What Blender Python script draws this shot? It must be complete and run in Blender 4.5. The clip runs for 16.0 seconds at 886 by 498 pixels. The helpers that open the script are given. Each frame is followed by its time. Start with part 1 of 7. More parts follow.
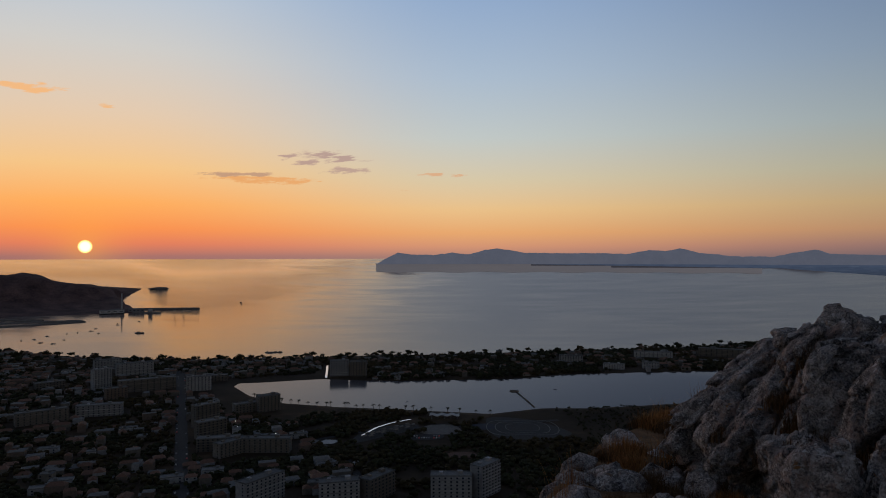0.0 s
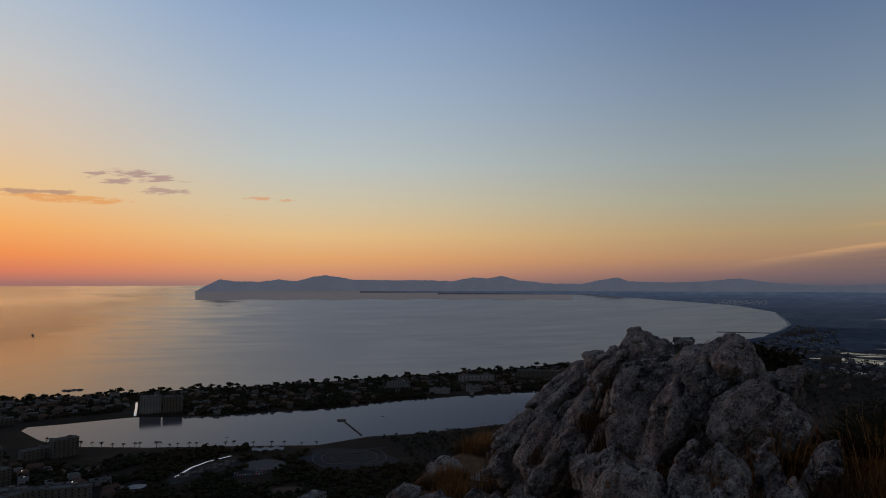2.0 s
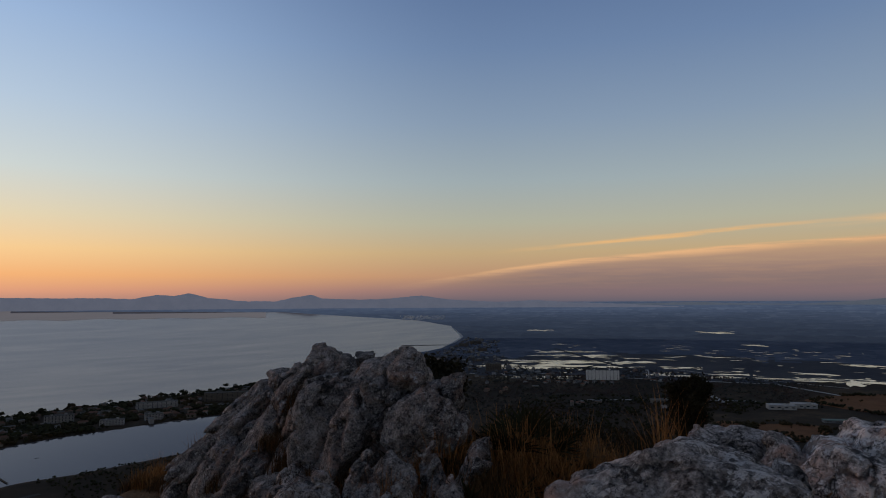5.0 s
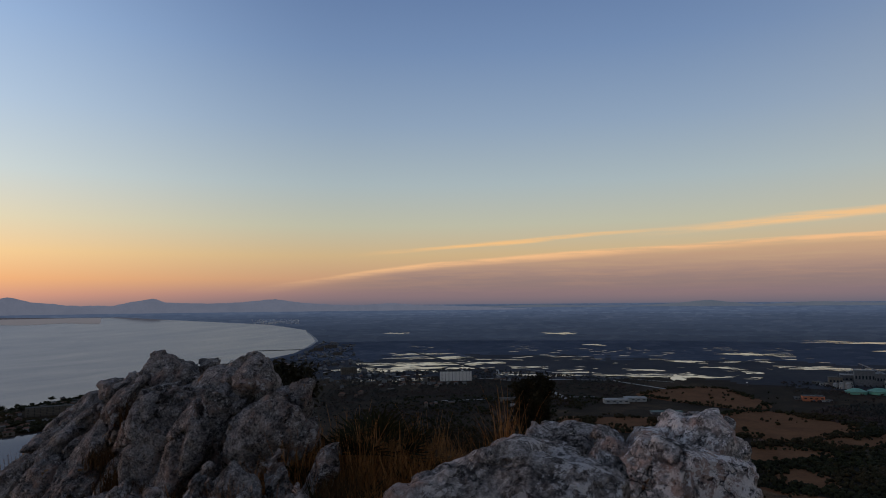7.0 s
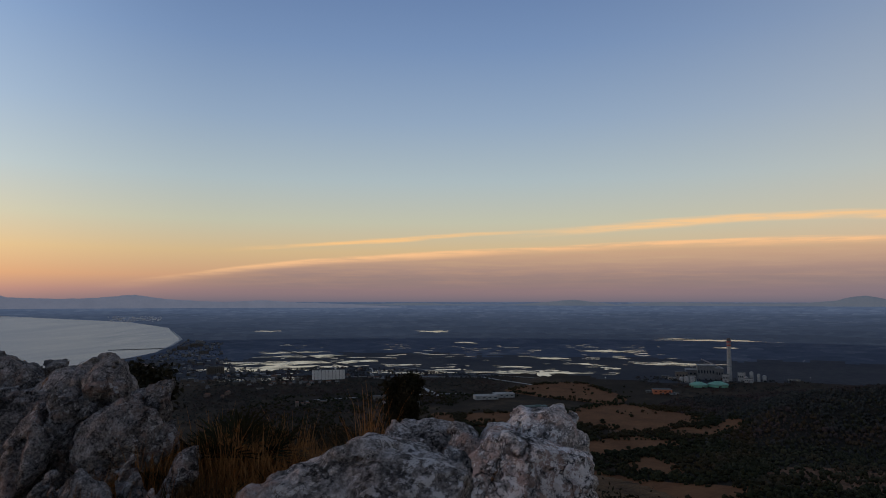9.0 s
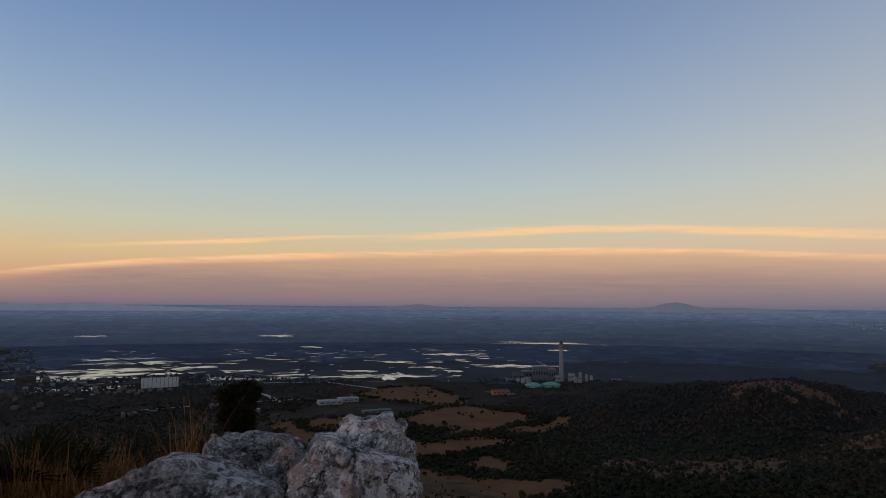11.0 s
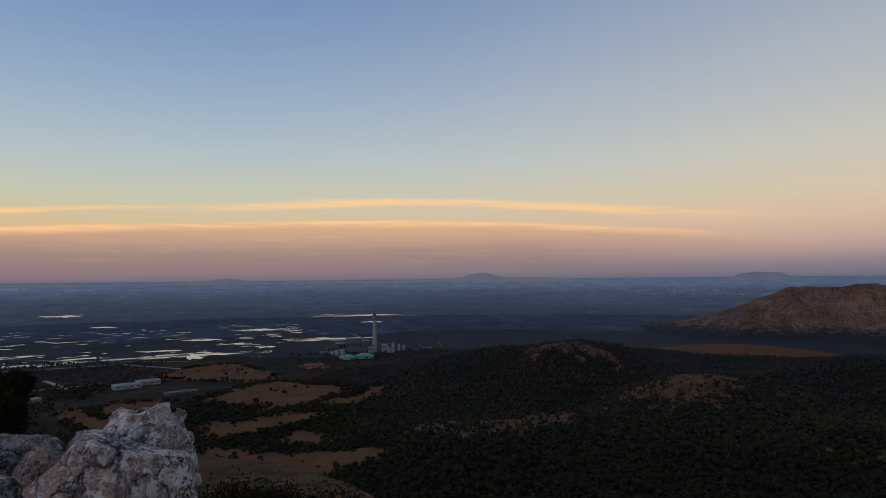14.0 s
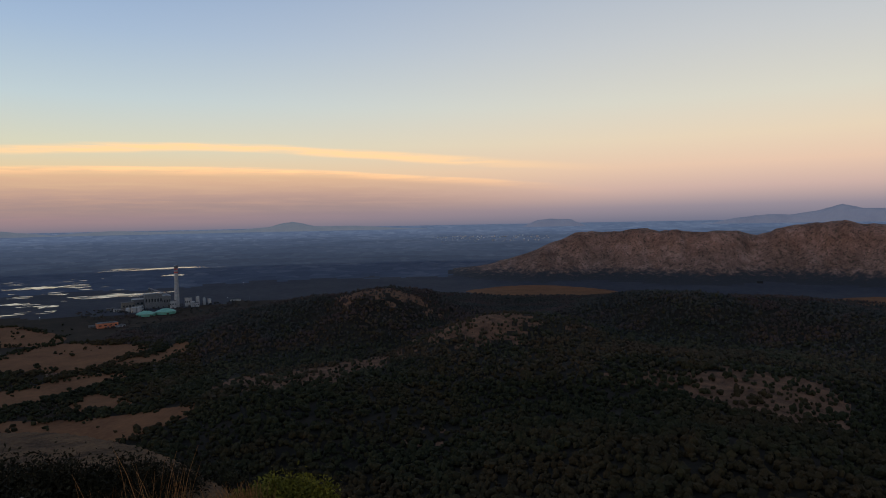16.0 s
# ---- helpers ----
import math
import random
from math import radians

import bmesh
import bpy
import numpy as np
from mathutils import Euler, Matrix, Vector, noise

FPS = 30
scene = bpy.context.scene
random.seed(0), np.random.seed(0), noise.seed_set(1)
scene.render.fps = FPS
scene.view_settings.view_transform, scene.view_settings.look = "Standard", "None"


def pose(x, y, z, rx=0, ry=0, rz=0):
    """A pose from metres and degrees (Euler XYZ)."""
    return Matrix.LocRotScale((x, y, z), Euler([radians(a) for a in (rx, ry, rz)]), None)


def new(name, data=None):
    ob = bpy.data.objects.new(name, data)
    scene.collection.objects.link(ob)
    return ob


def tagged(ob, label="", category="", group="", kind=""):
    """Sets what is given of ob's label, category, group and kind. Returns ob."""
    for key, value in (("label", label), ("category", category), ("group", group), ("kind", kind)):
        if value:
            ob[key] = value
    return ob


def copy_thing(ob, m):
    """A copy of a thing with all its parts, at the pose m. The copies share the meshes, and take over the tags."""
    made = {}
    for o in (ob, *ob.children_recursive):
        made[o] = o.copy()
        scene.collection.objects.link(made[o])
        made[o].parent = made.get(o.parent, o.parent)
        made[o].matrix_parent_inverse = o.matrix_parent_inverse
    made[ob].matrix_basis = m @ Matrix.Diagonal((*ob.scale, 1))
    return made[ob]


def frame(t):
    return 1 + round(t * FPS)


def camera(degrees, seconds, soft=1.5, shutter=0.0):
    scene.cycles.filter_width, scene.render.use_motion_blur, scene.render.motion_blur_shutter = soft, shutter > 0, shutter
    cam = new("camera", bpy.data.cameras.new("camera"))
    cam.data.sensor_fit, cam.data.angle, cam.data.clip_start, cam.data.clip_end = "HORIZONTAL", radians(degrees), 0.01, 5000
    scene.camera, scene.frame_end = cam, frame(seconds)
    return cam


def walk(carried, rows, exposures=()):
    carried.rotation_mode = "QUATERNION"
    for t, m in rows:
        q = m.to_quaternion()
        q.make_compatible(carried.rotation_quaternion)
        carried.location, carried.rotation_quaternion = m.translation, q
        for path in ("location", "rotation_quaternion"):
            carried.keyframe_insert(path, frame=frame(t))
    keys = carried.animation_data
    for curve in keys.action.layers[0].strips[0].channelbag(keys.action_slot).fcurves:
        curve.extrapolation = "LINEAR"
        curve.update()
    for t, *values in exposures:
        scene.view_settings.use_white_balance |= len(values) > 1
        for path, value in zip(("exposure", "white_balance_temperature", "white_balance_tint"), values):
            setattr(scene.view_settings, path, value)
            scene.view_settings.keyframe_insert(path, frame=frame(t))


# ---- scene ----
# camera: one slow turn on the hilltop, at arm's length round the one who holds it
H = 230.0          # eye above the sea
cam = camera(67.00, 16.0, 1.0)


def view(t, x, y, z, yaw, pitch, roll):
    return (t, pose(x, y, H + z, 90 + pitch, 0, yaw) @ pose(0, 0, 0, 0, 0, roll))


PATH = [
    view(0, 0.190, -0.235, -0.003, 0.00, 0.61, -0.06),
    view(0.5, 0.184, -0.213, -0.014, -4.82, 1.93, 0.37),
    view(1, 0.187, -0.171, -0.009, -8.71, 2.67, 0.19),
    view(1.5, 0.222, -0.130, -0.010, -11.46, 2.83, -0.07),
    view(2, 0.242, -0.082, -0.006, -14.57, 2.91, -0.00),
    view(2.5, 0.273, -0.056, -0.010, -17.71, 3.23, -0.16),
    view(3, 0.295, -0.062, -0.022, -20.92, 3.45, -0.18),
    view(3.5, 0.295, -0.071, -0.019, -25.52, 3.66, -0.17),
    view(4, 0.307, -0.075, -0.023, -30.26, 3.91, -0.15),
    view(4.5, 0.313, -0.084, -0.017, -35.14, 4.18, -0.36),
    view(5, 0.320, -0.088, -0.012, -40.28, 4.33, -0.28),
    view(7.5, 0.347, -0.127, -0.009, -55.12, 4.46, -0.38),
    view(8, 0.332, -0.151, -0.004, -58.07, 4.36, -0.07),
    view(8.5, 0.315, -0.170, 0.002, -60.65, 4.28, 0.12),
    view(9, 0.298, -0.193, 0.008, -63.09, 4.32, 0.02),
    view(9.5, 0.292, -0.205, 0.014, -65.96, 4.42, -0.20),
    view(10, 0.305, -0.206, 0.018, -69.95, 4.69, -0.21),
    view(12.5, 0.344, -0.335, 0.046, -81.78, 3.91, -0.23),
    view(13, 0.340, -0.340, 0.055, -84.13, 3.55, -1.12),
    view(13.5, 0.343, -0.358, 0.062, -88.11, 3.08, -0.26),
    view(14, 0.330, -0.374, 0.067, -91.91, 2.36, -0.52),
    view(14.5, 0.328, -0.392, 0.072, -94.92, 1.48, -0.52),
    view(15, 0.327, -0.412, 0.075, -98.61, 0.42, -0.94),
    view(15.5, 0.324, -0.443, 0.075, -103.31, -0.97, -1.16),
    view(16, 0.317, -0.477, 0.075, -107.85, -2.26, -1.09),
]
EXPOSURE = [(0.0, 0.1), (2.0, 0.0), (3.0, -0.05), (3.5, 0.04), (4.2, 0.2), (5.0, 0.34), (7.5, 0.56), (9.0, 0.62), (12.5, 0.74), (14.5, 0.72), (15.2, 0.78), (16.0, 0.98)]
walk(cam, PATH, EXPOSURE)


# ---- world, sun ----
SUN_AZ, SUN_EL = 28.14, 0.75


def lin(r, g, b):
    return tuple((c / 255 / 12.92 if c <= 10 else ((c / 255 + 0.055) / 1.055) ** 2.4) for c in (r, g, b)) + (1.0,)


class Nodes:
    """Short hand for wiring a node tree."""

    def __init__(self, tree):
        self.t = tree

    def node(self, kind):
        return self.t.nodes.new(kind)

    def put(self, sock, v):
        if isinstance(v, bpy.types.NodeSocket):
            self.t.links.new(v, sock)
        elif v is not None:
            sock.default_value = v

    def math(self, op, a, b=None, c=None, clamp=False):
        n = self.node("ShaderNodeMath")
        n.operation, n.use_clamp = op, clamp
        for s, v in zip(n.inputs, (a, b, c)):
            self.put(s, v)
        return n.outputs[0]

    def vmath(self, op, a, b=None):
        n = self.node("ShaderNodeVectorMath")
        n.operation = op
        self.put(n.inputs[0], a)
        self.put(n.inputs[1], b)
        return n.outputs[1] if op in ("DOT_PRODUCT", "LENGTH") else n.outputs[0]

    def step(self, v, lo, hi, a=0.0, b=1.0, smooth=True):
        n = self.node("ShaderNodeMapRange")
        n.interpolation_type = "SMOOTHSTEP" if smooth else "LINEAR"
        for s, x in zip(n.inputs, (v, lo, hi, a, b)):
            self.put(s, x)
        return n.outputs[0]

    def mix(self, f, a, b, blend="MIX"):
        n = self.node("ShaderNodeMix")
        n.data_type, n.blend_type = "RGBA", blend
        self.put(n.inputs[0], f)
        self.put(n.inputs[6], a)
        self.put(n.inputs[7], b)
        return n.outputs[2]

    def ramp(self, f, stops, mode="LINEAR"):
        n = self.node("ShaderNodeValToRGB")
        cr = n.color_ramp
        cr.interpolation = mode
        while len(cr.elements) < len(stops):
            cr.elements.new(0.5)
        for e, (p, c) in zip(cr.elements, stops):
            e.position, e.color = p, c
        self.put(n.inputs[0], f)
        return n.outputs[0]

    def noise(self, vec, scale, detail=4.0, rough=0.55, dist=0.0):
        n = self.node("ShaderNodeTexNoise")
        self.put(n.inputs["Vector"], vec)
        n.inputs["Scale"].default_value, n.inputs["Detail"].default_value = scale, detail
        n.inputs["Roughness"].default_value, n.inputs["Distortion"].default_value = rough, dist
        return n.outputs[0]

    def curve(self, f, pts):
        n = self.node("ShaderNodeFloatCurve")
        c = n.mapping.curves[0]
        while len(c.points) < len(pts):
            c.points.new(0.5, 0.5)
        for p, (x, y) in zip(c.points, pts):
            p.location = (x, y)
        n.mapping.update()
        self.put(n.inputs[1], f)
        return n.outputs[0]

    def combine(self, x, y, z):
        n = self.node("ShaderNodeCombineXYZ")
        for s, v in zip(n.inputs, (x, y, z)):
            self.put(s, v)
        return n.outputs[0]


def make_world():
    world = bpy.data.worlds.new("dawn_sky")
    world.use_nodes = True
    tree = world.node_tree
    tree.nodes.clear()
    N = Nodes(tree)
    d = N.node("ShaderNodeTexCoord").outputs["Generated"]
    d = N.vmath("NORMALIZE", d)
    sep = N.node("ShaderNodeSeparateXYZ")
    N.put(sep.inputs[0], d)
    el = N.math("MULTIPLY", N.math("ARCSINE", sep.outputs[2]), 180 / math.pi)
    az = N.math("MULTIPLY", N.math("ARCTAN2", N.math("MULTIPLY", sep.outputs[0], -1.0), sep.outputs[1]), 180 / math.pi)
    away = N.math("ABSOLUTE", N.math("SUBTRACT", az, SUN_AZ))
    away = N.math("MINIMUM", away, N.math("SUBTRACT", 360.0, away))
    # height above the horizon on a scale that is fine near it
    h = N.math("POWER", N.math("DIVIDE", N.math("MAXIMUM", N.math("ADD", el, 2.0), 0.0), 92.0), 0.5)

    def s(e):
        return ((e + 2.0) / 92.0) ** 0.5

    sunny = [(-2, (132, 98, 104)), (0.0, (164, 112, 106)), (1.0, (222, 124, 92)), (2.2, (244, 143, 80)), (4.2, (248, 170, 94)), (7, (240, 194, 134)),
             (11, (224, 199, 172)), (16, (204, 202, 198)), (22, (176, 193, 212)), (30, (130, 150, 186)), (50, (98, 112, 138)), (90, (92, 100, 116))]
    near = [(-2, (98, 86, 98)), (-0.3, (148, 118, 114)), (0.8, (208, 146, 114)), (2, (228, 166, 110)), (4, (230, 190, 136)), (6.5, (212, 197, 166)),
            (10, (190, 197, 195)), (15, (168, 185, 203)), (21, (144, 168, 200)), (30, (104, 130, 172)), (50, (92, 106, 132)), (90, (92, 100, 116))]
    side = [(-2, (68, 74, 90)), (-0.3, (84, 84, 97)), (0.8, (132, 106, 104)), (2, (170, 132, 104)), (4, (176, 152, 116)), (6.5, (162, 161, 143)),
            (10, (144, 156, 160)), (15, (121, 139, 160)), (21, (98, 120, 152)), (28, (78, 100, 137)), (45, (86, 100, 126)), (90, (92, 100, 116))]
    back = [(-2, (56, 66, 88)), (-0.5, (72, 78, 96)), (1.0, (112, 104, 112)), (2.5, (154, 132, 125)), (4.3, (174, 149, 131)), (6.5, (174, 159, 139)),
            (9.5, (164, 161, 150)), (14, (150, 152, 153)), (21, (128, 137, 150)), (30, (98, 113, 137)), (50, (92, 104, 126)), (90, (92, 100, 116))]
    cols = [N.ramp(h, [(s(e), lin(*c)) for e, c in table]) for table in (sunny, near, side, back)]
    sky = N.mix(N.step(away, 2.0, 32.0), cols[0], cols[1])
    sky = N.mix(N.step(away, 28.0, 74.0), sky, cols[2])
    sky = N.mix(N.step(away, 96.0, 164.0), sky, cols[3])
    # the physical sky under the haze
    air = N.node("ShaderNodeTexSky")
    air.sky_type, air.sun_disc = "NISHITA", False
    air.sun_elevation, air.sun_rotation = radians(SUN_EL), radians(-SUN_AZ)
    air.altitude, air.air_density, air.dust_density, air.ozone_density = 230.0, 1.2, 3.0, 1.5
    airc = N.mix(1.0, air.outputs[0], (0.1, 0.1, 0.1, 1), "MULTIPLY")
    sky = N.mix(0.04, sky, airc)
    # long deck of cloud opposite the sun: a mauve layer with a lit upper edge, and streaks over it
    wob = N.noise(N.combine(N.math("MULTIPLY", az, 0.02), N.math("MULTIPLY", el, 0.4), 0.0), 3.0, 6.0, 0.6)
    fine = N.noise(N.combine(N.math("MULTIPLY", az, 0.09), N.math("MULTIPLY", el, 1.3), 3.0), 2.2, 7.0, 0.62)
    azn = N.math("DIVIDE", N.math("MULTIPLY", az, -1.0), 180.0, clamp=True)

    def arch(pts):
        return N.math("MULTIPLY", N.curve(azn, [(a / 180, e / 10) for a, e in pts]), 10.0)

    deck_top = arch([(0, 0.0), (30, 0.6), (41, 1.93), (50, 3.2), (60, 3.95), (73, 4.55), (82, 4.78), (96, 4.65), (105, 4.1), (115, 3.34), (128, 1.8), (150, 0.2), (180, 0.0)])
    deck_top = N.math("ADD", deck_top, N.math("MULTIPLY", N.math("SUBTRACT", wob, 0.5), 0.45))
    under = N.math("SUBTRACT", deck_top, el)
    span = N.math("MULTIPLY", N.step(azn, 34 / 180, 52 / 180), N.step(azn, 124 / 180, 96 / 180))
    deck = N.math("MULTIPLY", N.step(under, -0.06, 0.3), N.step(el, -0.5, 2.2))
    deck = N.math("MULTIPLY", N.math("MULTIPLY", deck, span), N.step(fine, 0.2, 0.65, 0.62, 0.9))
    sky = N.mix(deck, sky, N.ramp(N.step(el, 0.0, 5.0), [(0.0, lin(82, 82, 95)), (0.5, lin(134, 111, 104)), (0.85, lin(162, 131, 108)), (1.0, lin(170, 140, 110))]))
    rim = N.math("MULTIPLY", N.step(under, -0.1, 0.12), N.step(under, 0.75, 0.1))
    rim = N.math("MULTIPLY", N.math("MULTIPLY", rim, span), N.step(fine, 0.3, 0.62, 0.25, 0.95))
    sky = N.mix(N.math("MULTIPLY", rim, 0.95), sky, lin(208, 162, 118))

    def streak(pts, thick, a0, a1, colour, amount):
        mid = N.math("ADD", arch(pts), N.math("MULTIPLY", N.math("SUBTRACT", wob, 0.5), 0.5))
        off = N.math("ABSOLUTE", N.math("SUBTRACT", el, mid))
        m = N.math("MULTIPLY", N.step(off, thick, thick * 0.15), N.math("MULTIPLY", N.step(azn, a0[0] / 180, a0[1] / 180), N.step(azn, a1[1] / 180, a1[0] / 180)))
        return N.mix(N.math("MULTIPLY", N.math("MULTIPLY", m, amount), N.step(fine, 0.28, 0.6, 0.3, 1.0)), sky, colour)

    sky = streak([(0, 0), (40, 3.6), (50, 4.45), (58, 5.0), (66, 5.55), (75, 5.8), (180, 2)], 0.26, (44, 54), (62, 74), lin(210, 164, 110), 0.85)
    sky = streak([(0, 2), (60, 5.2), (72, 5.65), (82, 6.2), (90, 6.45), (99, 6.0), (113, 4.95), (125, 4.1), (150, 2), (180, 0)], 0.5, (66, 80), (98, 124), lin(204, 164, 118), 0.95)

    def wisp(a0, e0, wa, we, colour, cut, seed):
        q = N.math("ADD", N.math("POWER", N.math("DIVIDE", N.math("SUBTRACT", az, a0), wa), 2.0), N.math("POWER", N.math("DIVIDE", N.math("SUBTRACT", el, e0), we), 2.0))
        n = N.noise(N.combine(N.math("MULTIPLY", az, 0.32), N.math("ADD", N.math("MULTIPLY", el, 1.7), N.math("MULTIPLY", az, 0.12)), seed), 1.6, 6.0, 0.6)
        m = N.math("SUBTRACT", n, N.math("MULTIPLY", q, 0.22))
        return N.mix(N.step(m, cut, cut + 0.14, 0.0, 0.8), sky, colour)

    sky = wisp(10.2, 8.2, 4.2, 0.75, lin(170, 140, 135), 0.36, 1.0)
    sky = wisp(8.2, 7.2, 2.6, 0.4, lin(176, 146, 138), 0.36, 5.0)
    sky = wisp(15.0, 6.3, 5.0, 0.42, lin(226, 158, 96), 0.35, 9.0)
    sky = wisp(17.0, 6.7, 4.0, 0.3, lin(178, 140, 120), 0.38, 12.0)
    sky = wisp(0.0, 6.9, 2.6, 0.22, lin(214, 160, 120), 0.4, 15.0)
    sky = wisp(3.8, 5.5, 1.5, 0.25, lin(214, 150, 104), 0.44, 19.0)
    sky = wisp(31.5, 12.2, 3.2, 0.45, lin(240, 176, 110), 0.36, 23.0)
    sky = wisp(26.5, 11.4, 1.0, 0.3, lin(236, 176, 116), 0.44, 26.0)
    # the sun itself
    sd = (-math.sin(radians(SUN_AZ)) * math.cos(radians(SUN_EL)), math.cos(radians(SUN_AZ)) * math.cos(radians(SUN_EL)), math.sin(radians(SUN_EL)))
    ang = N.math("MULTIPLY", N.math("ARCCOSINE", N.math("MINIMUM", N.vmath("DOT_PRODUCT", d, sd), 1.0)), 180 / math.pi)
    glow = N.math("POWER", N.step(ang, 7.0, 0.0, smooth=False), 3.0)
    sky = N.mix(N.math("MULTIPLY", glow, 0.4), sky, (1.0, 0.42, 0.05, 1))
    disc = N.step(ang, 0.54, 0.26)
    sky = N.mix(N.math("MINIMUM", disc, 1.0), sky, (5.0, 3.0, 0.9, 1))
    bg = N.node("ShaderNodeBackground")
    N.put(bg.inputs[0], sky)
    bg.inputs[1].default_value = 1.0
    out = N.node("ShaderNodeOutputWorld")
    N.put(out.inputs[0], bg.outputs[0])
    scene.world = world


make_world()
sun = new("sun", bpy.data.lights.new("sun", "SUN"))
sun.data.energy, sun.data.angle, sun.data.color = 0.25, radians(0.6), (1.0, 0.58, 0.38)
SUN_DIR = Vector((-math.sin(radians(SUN_AZ)) * math.cos(radians(SUN_EL)), math.cos(radians(SUN_AZ)) * math.cos(radians(SUN_EL)), math.sin(radians(SUN_EL))))
sun.matrix_world = Matrix.Translation((0, 0, 400)) @ SUN_DIR.to_track_quat("Z", "Y").to_matrix().to_4x4()


# ---- materials ----
def material(name, rough=0.8, metal=0.0):
    m = bpy.data.materials.new(name)
    m.use_nodes = True
    N = Nodes(m.node_tree)
    b = m.node_tree.nodes["Principled BSDF"]
    b.inputs["Roughness"].default_value, b.inputs["Metallic"].default_value = rough, metal
    if rough > 0.78:
        b.inputs["Specular IOR Level"].default_value = 0.08
    return m, N, b


def rgb(*c):
    return (*c, 1.0)


def grainy(name, dark, light, scale, rough=0.85, bump=0.0, fine=8.0, vary=0.0, world=True):
    """A surface with coarse and fine variation between two colours."""
    m, N, b = material(name, rough)
    p = N.node("ShaderNodeNewGeometry").outputs["Position"] if world else N.node("ShaderNodeTexCoord").outputs["Object"]
    a, f = N.noise(p, scale, 5), N.noise(p, scale * fine, 4)
    v = N.math("ADD", N.math("MULTIPLY", a, 0.65), N.math("MULTIPLY", f, 0.35))
    c = N.ramp(v, [(0.32, rgb(*dark)), (0.68, rgb(*light))])
    if vary:
        r = N.node("ShaderNodeObjectInfo").outputs["Random"]
        hsv = N.node("ShaderNodeHueSaturation")
        N.put(hsv.inputs["Value"], N.step(r, 0, 1, 1 - vary, 1 + vary, smooth=False))
        N.put(hsv.inputs["Color"], c)
        c = hsv.outputs[0]
    N.put(b.inputs["Base Color"], c)
    if bump:
        bn = N.node("ShaderNodeBump")
        bn.inputs["Strength"].default_value, bn.inputs["Distance"].default_value = bump, 0.3 / scale
        N.put(bn.inputs["Height"], v)
        N.put(b.inputs["Normal"], bn.outputs[0])
    return m


def field_plots(N, p, c, size, much=1.0):
    """A patchwork of fields, a few of them pale, with dark hedges between."""
    vor = N.node("ShaderNodeTexVoronoi")
    vor.inputs["Scale"].default_value = 1.0 / size
    N.put(vor.inputs["Vector"], N.vmath("ADD", p, N.combine(N.math("MULTIPLY", N.noise(p, 2.0 / size, 3), size * 0.8), 0.0, 0.0)))
    sep = N.node("ShaderNodeSeparateColor")
    N.put(sep.inputs[0], vor.outputs["Color"])
    tone = N.ramp(sep.outputs[0], [(0.0, rgb(0.72, 0.74, 0.78)), (0.5, rgb(0.98, 0.98, 0.98)), (0.8, rgb(1.12, 1.1, 1.06)), (0.95, rgb(1.7, 1.55, 1.36))])
    return N.mix(much, c, tone, "MULTIPLY")


def make_plain():
    m, N, b = material("plain_land", 0.95)
    p = N.node("ShaderNodeNewGeometry").outputs["Position"]
    big, mid, small = N.noise(p, 0.004, 5, 0.6), N.noise(p, 0.02, 5, 0.6), N.noise(p, 0.12, 3)
    v = N.math("ADD", N.math("MULTIPLY", big, 0.5), N.math("ADD", N.math("MULTIPLY", mid, 0.35), N.math("MULTIPLY", small, 0.15)))
    c = N.ramp(v, [(0.38, rgb(0.014, 0.0095, 0.006)), (0.52, rgb(0.026, 0.0175, 0.0105)), (0.66, rgb(0.07, 0.044, 0.025))])
    N.put(b.inputs["Base Color"], c)
    return m


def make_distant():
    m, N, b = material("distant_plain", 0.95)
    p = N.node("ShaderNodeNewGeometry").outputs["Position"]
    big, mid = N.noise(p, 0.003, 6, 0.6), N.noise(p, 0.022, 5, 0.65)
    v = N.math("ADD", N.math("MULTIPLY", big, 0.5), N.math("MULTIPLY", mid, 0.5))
    # haze is put into the base colour: bluer and paler than the near plain
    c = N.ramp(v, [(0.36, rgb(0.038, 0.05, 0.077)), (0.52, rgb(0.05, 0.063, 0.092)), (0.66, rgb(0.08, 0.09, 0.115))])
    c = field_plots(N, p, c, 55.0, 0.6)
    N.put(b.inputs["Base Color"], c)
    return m


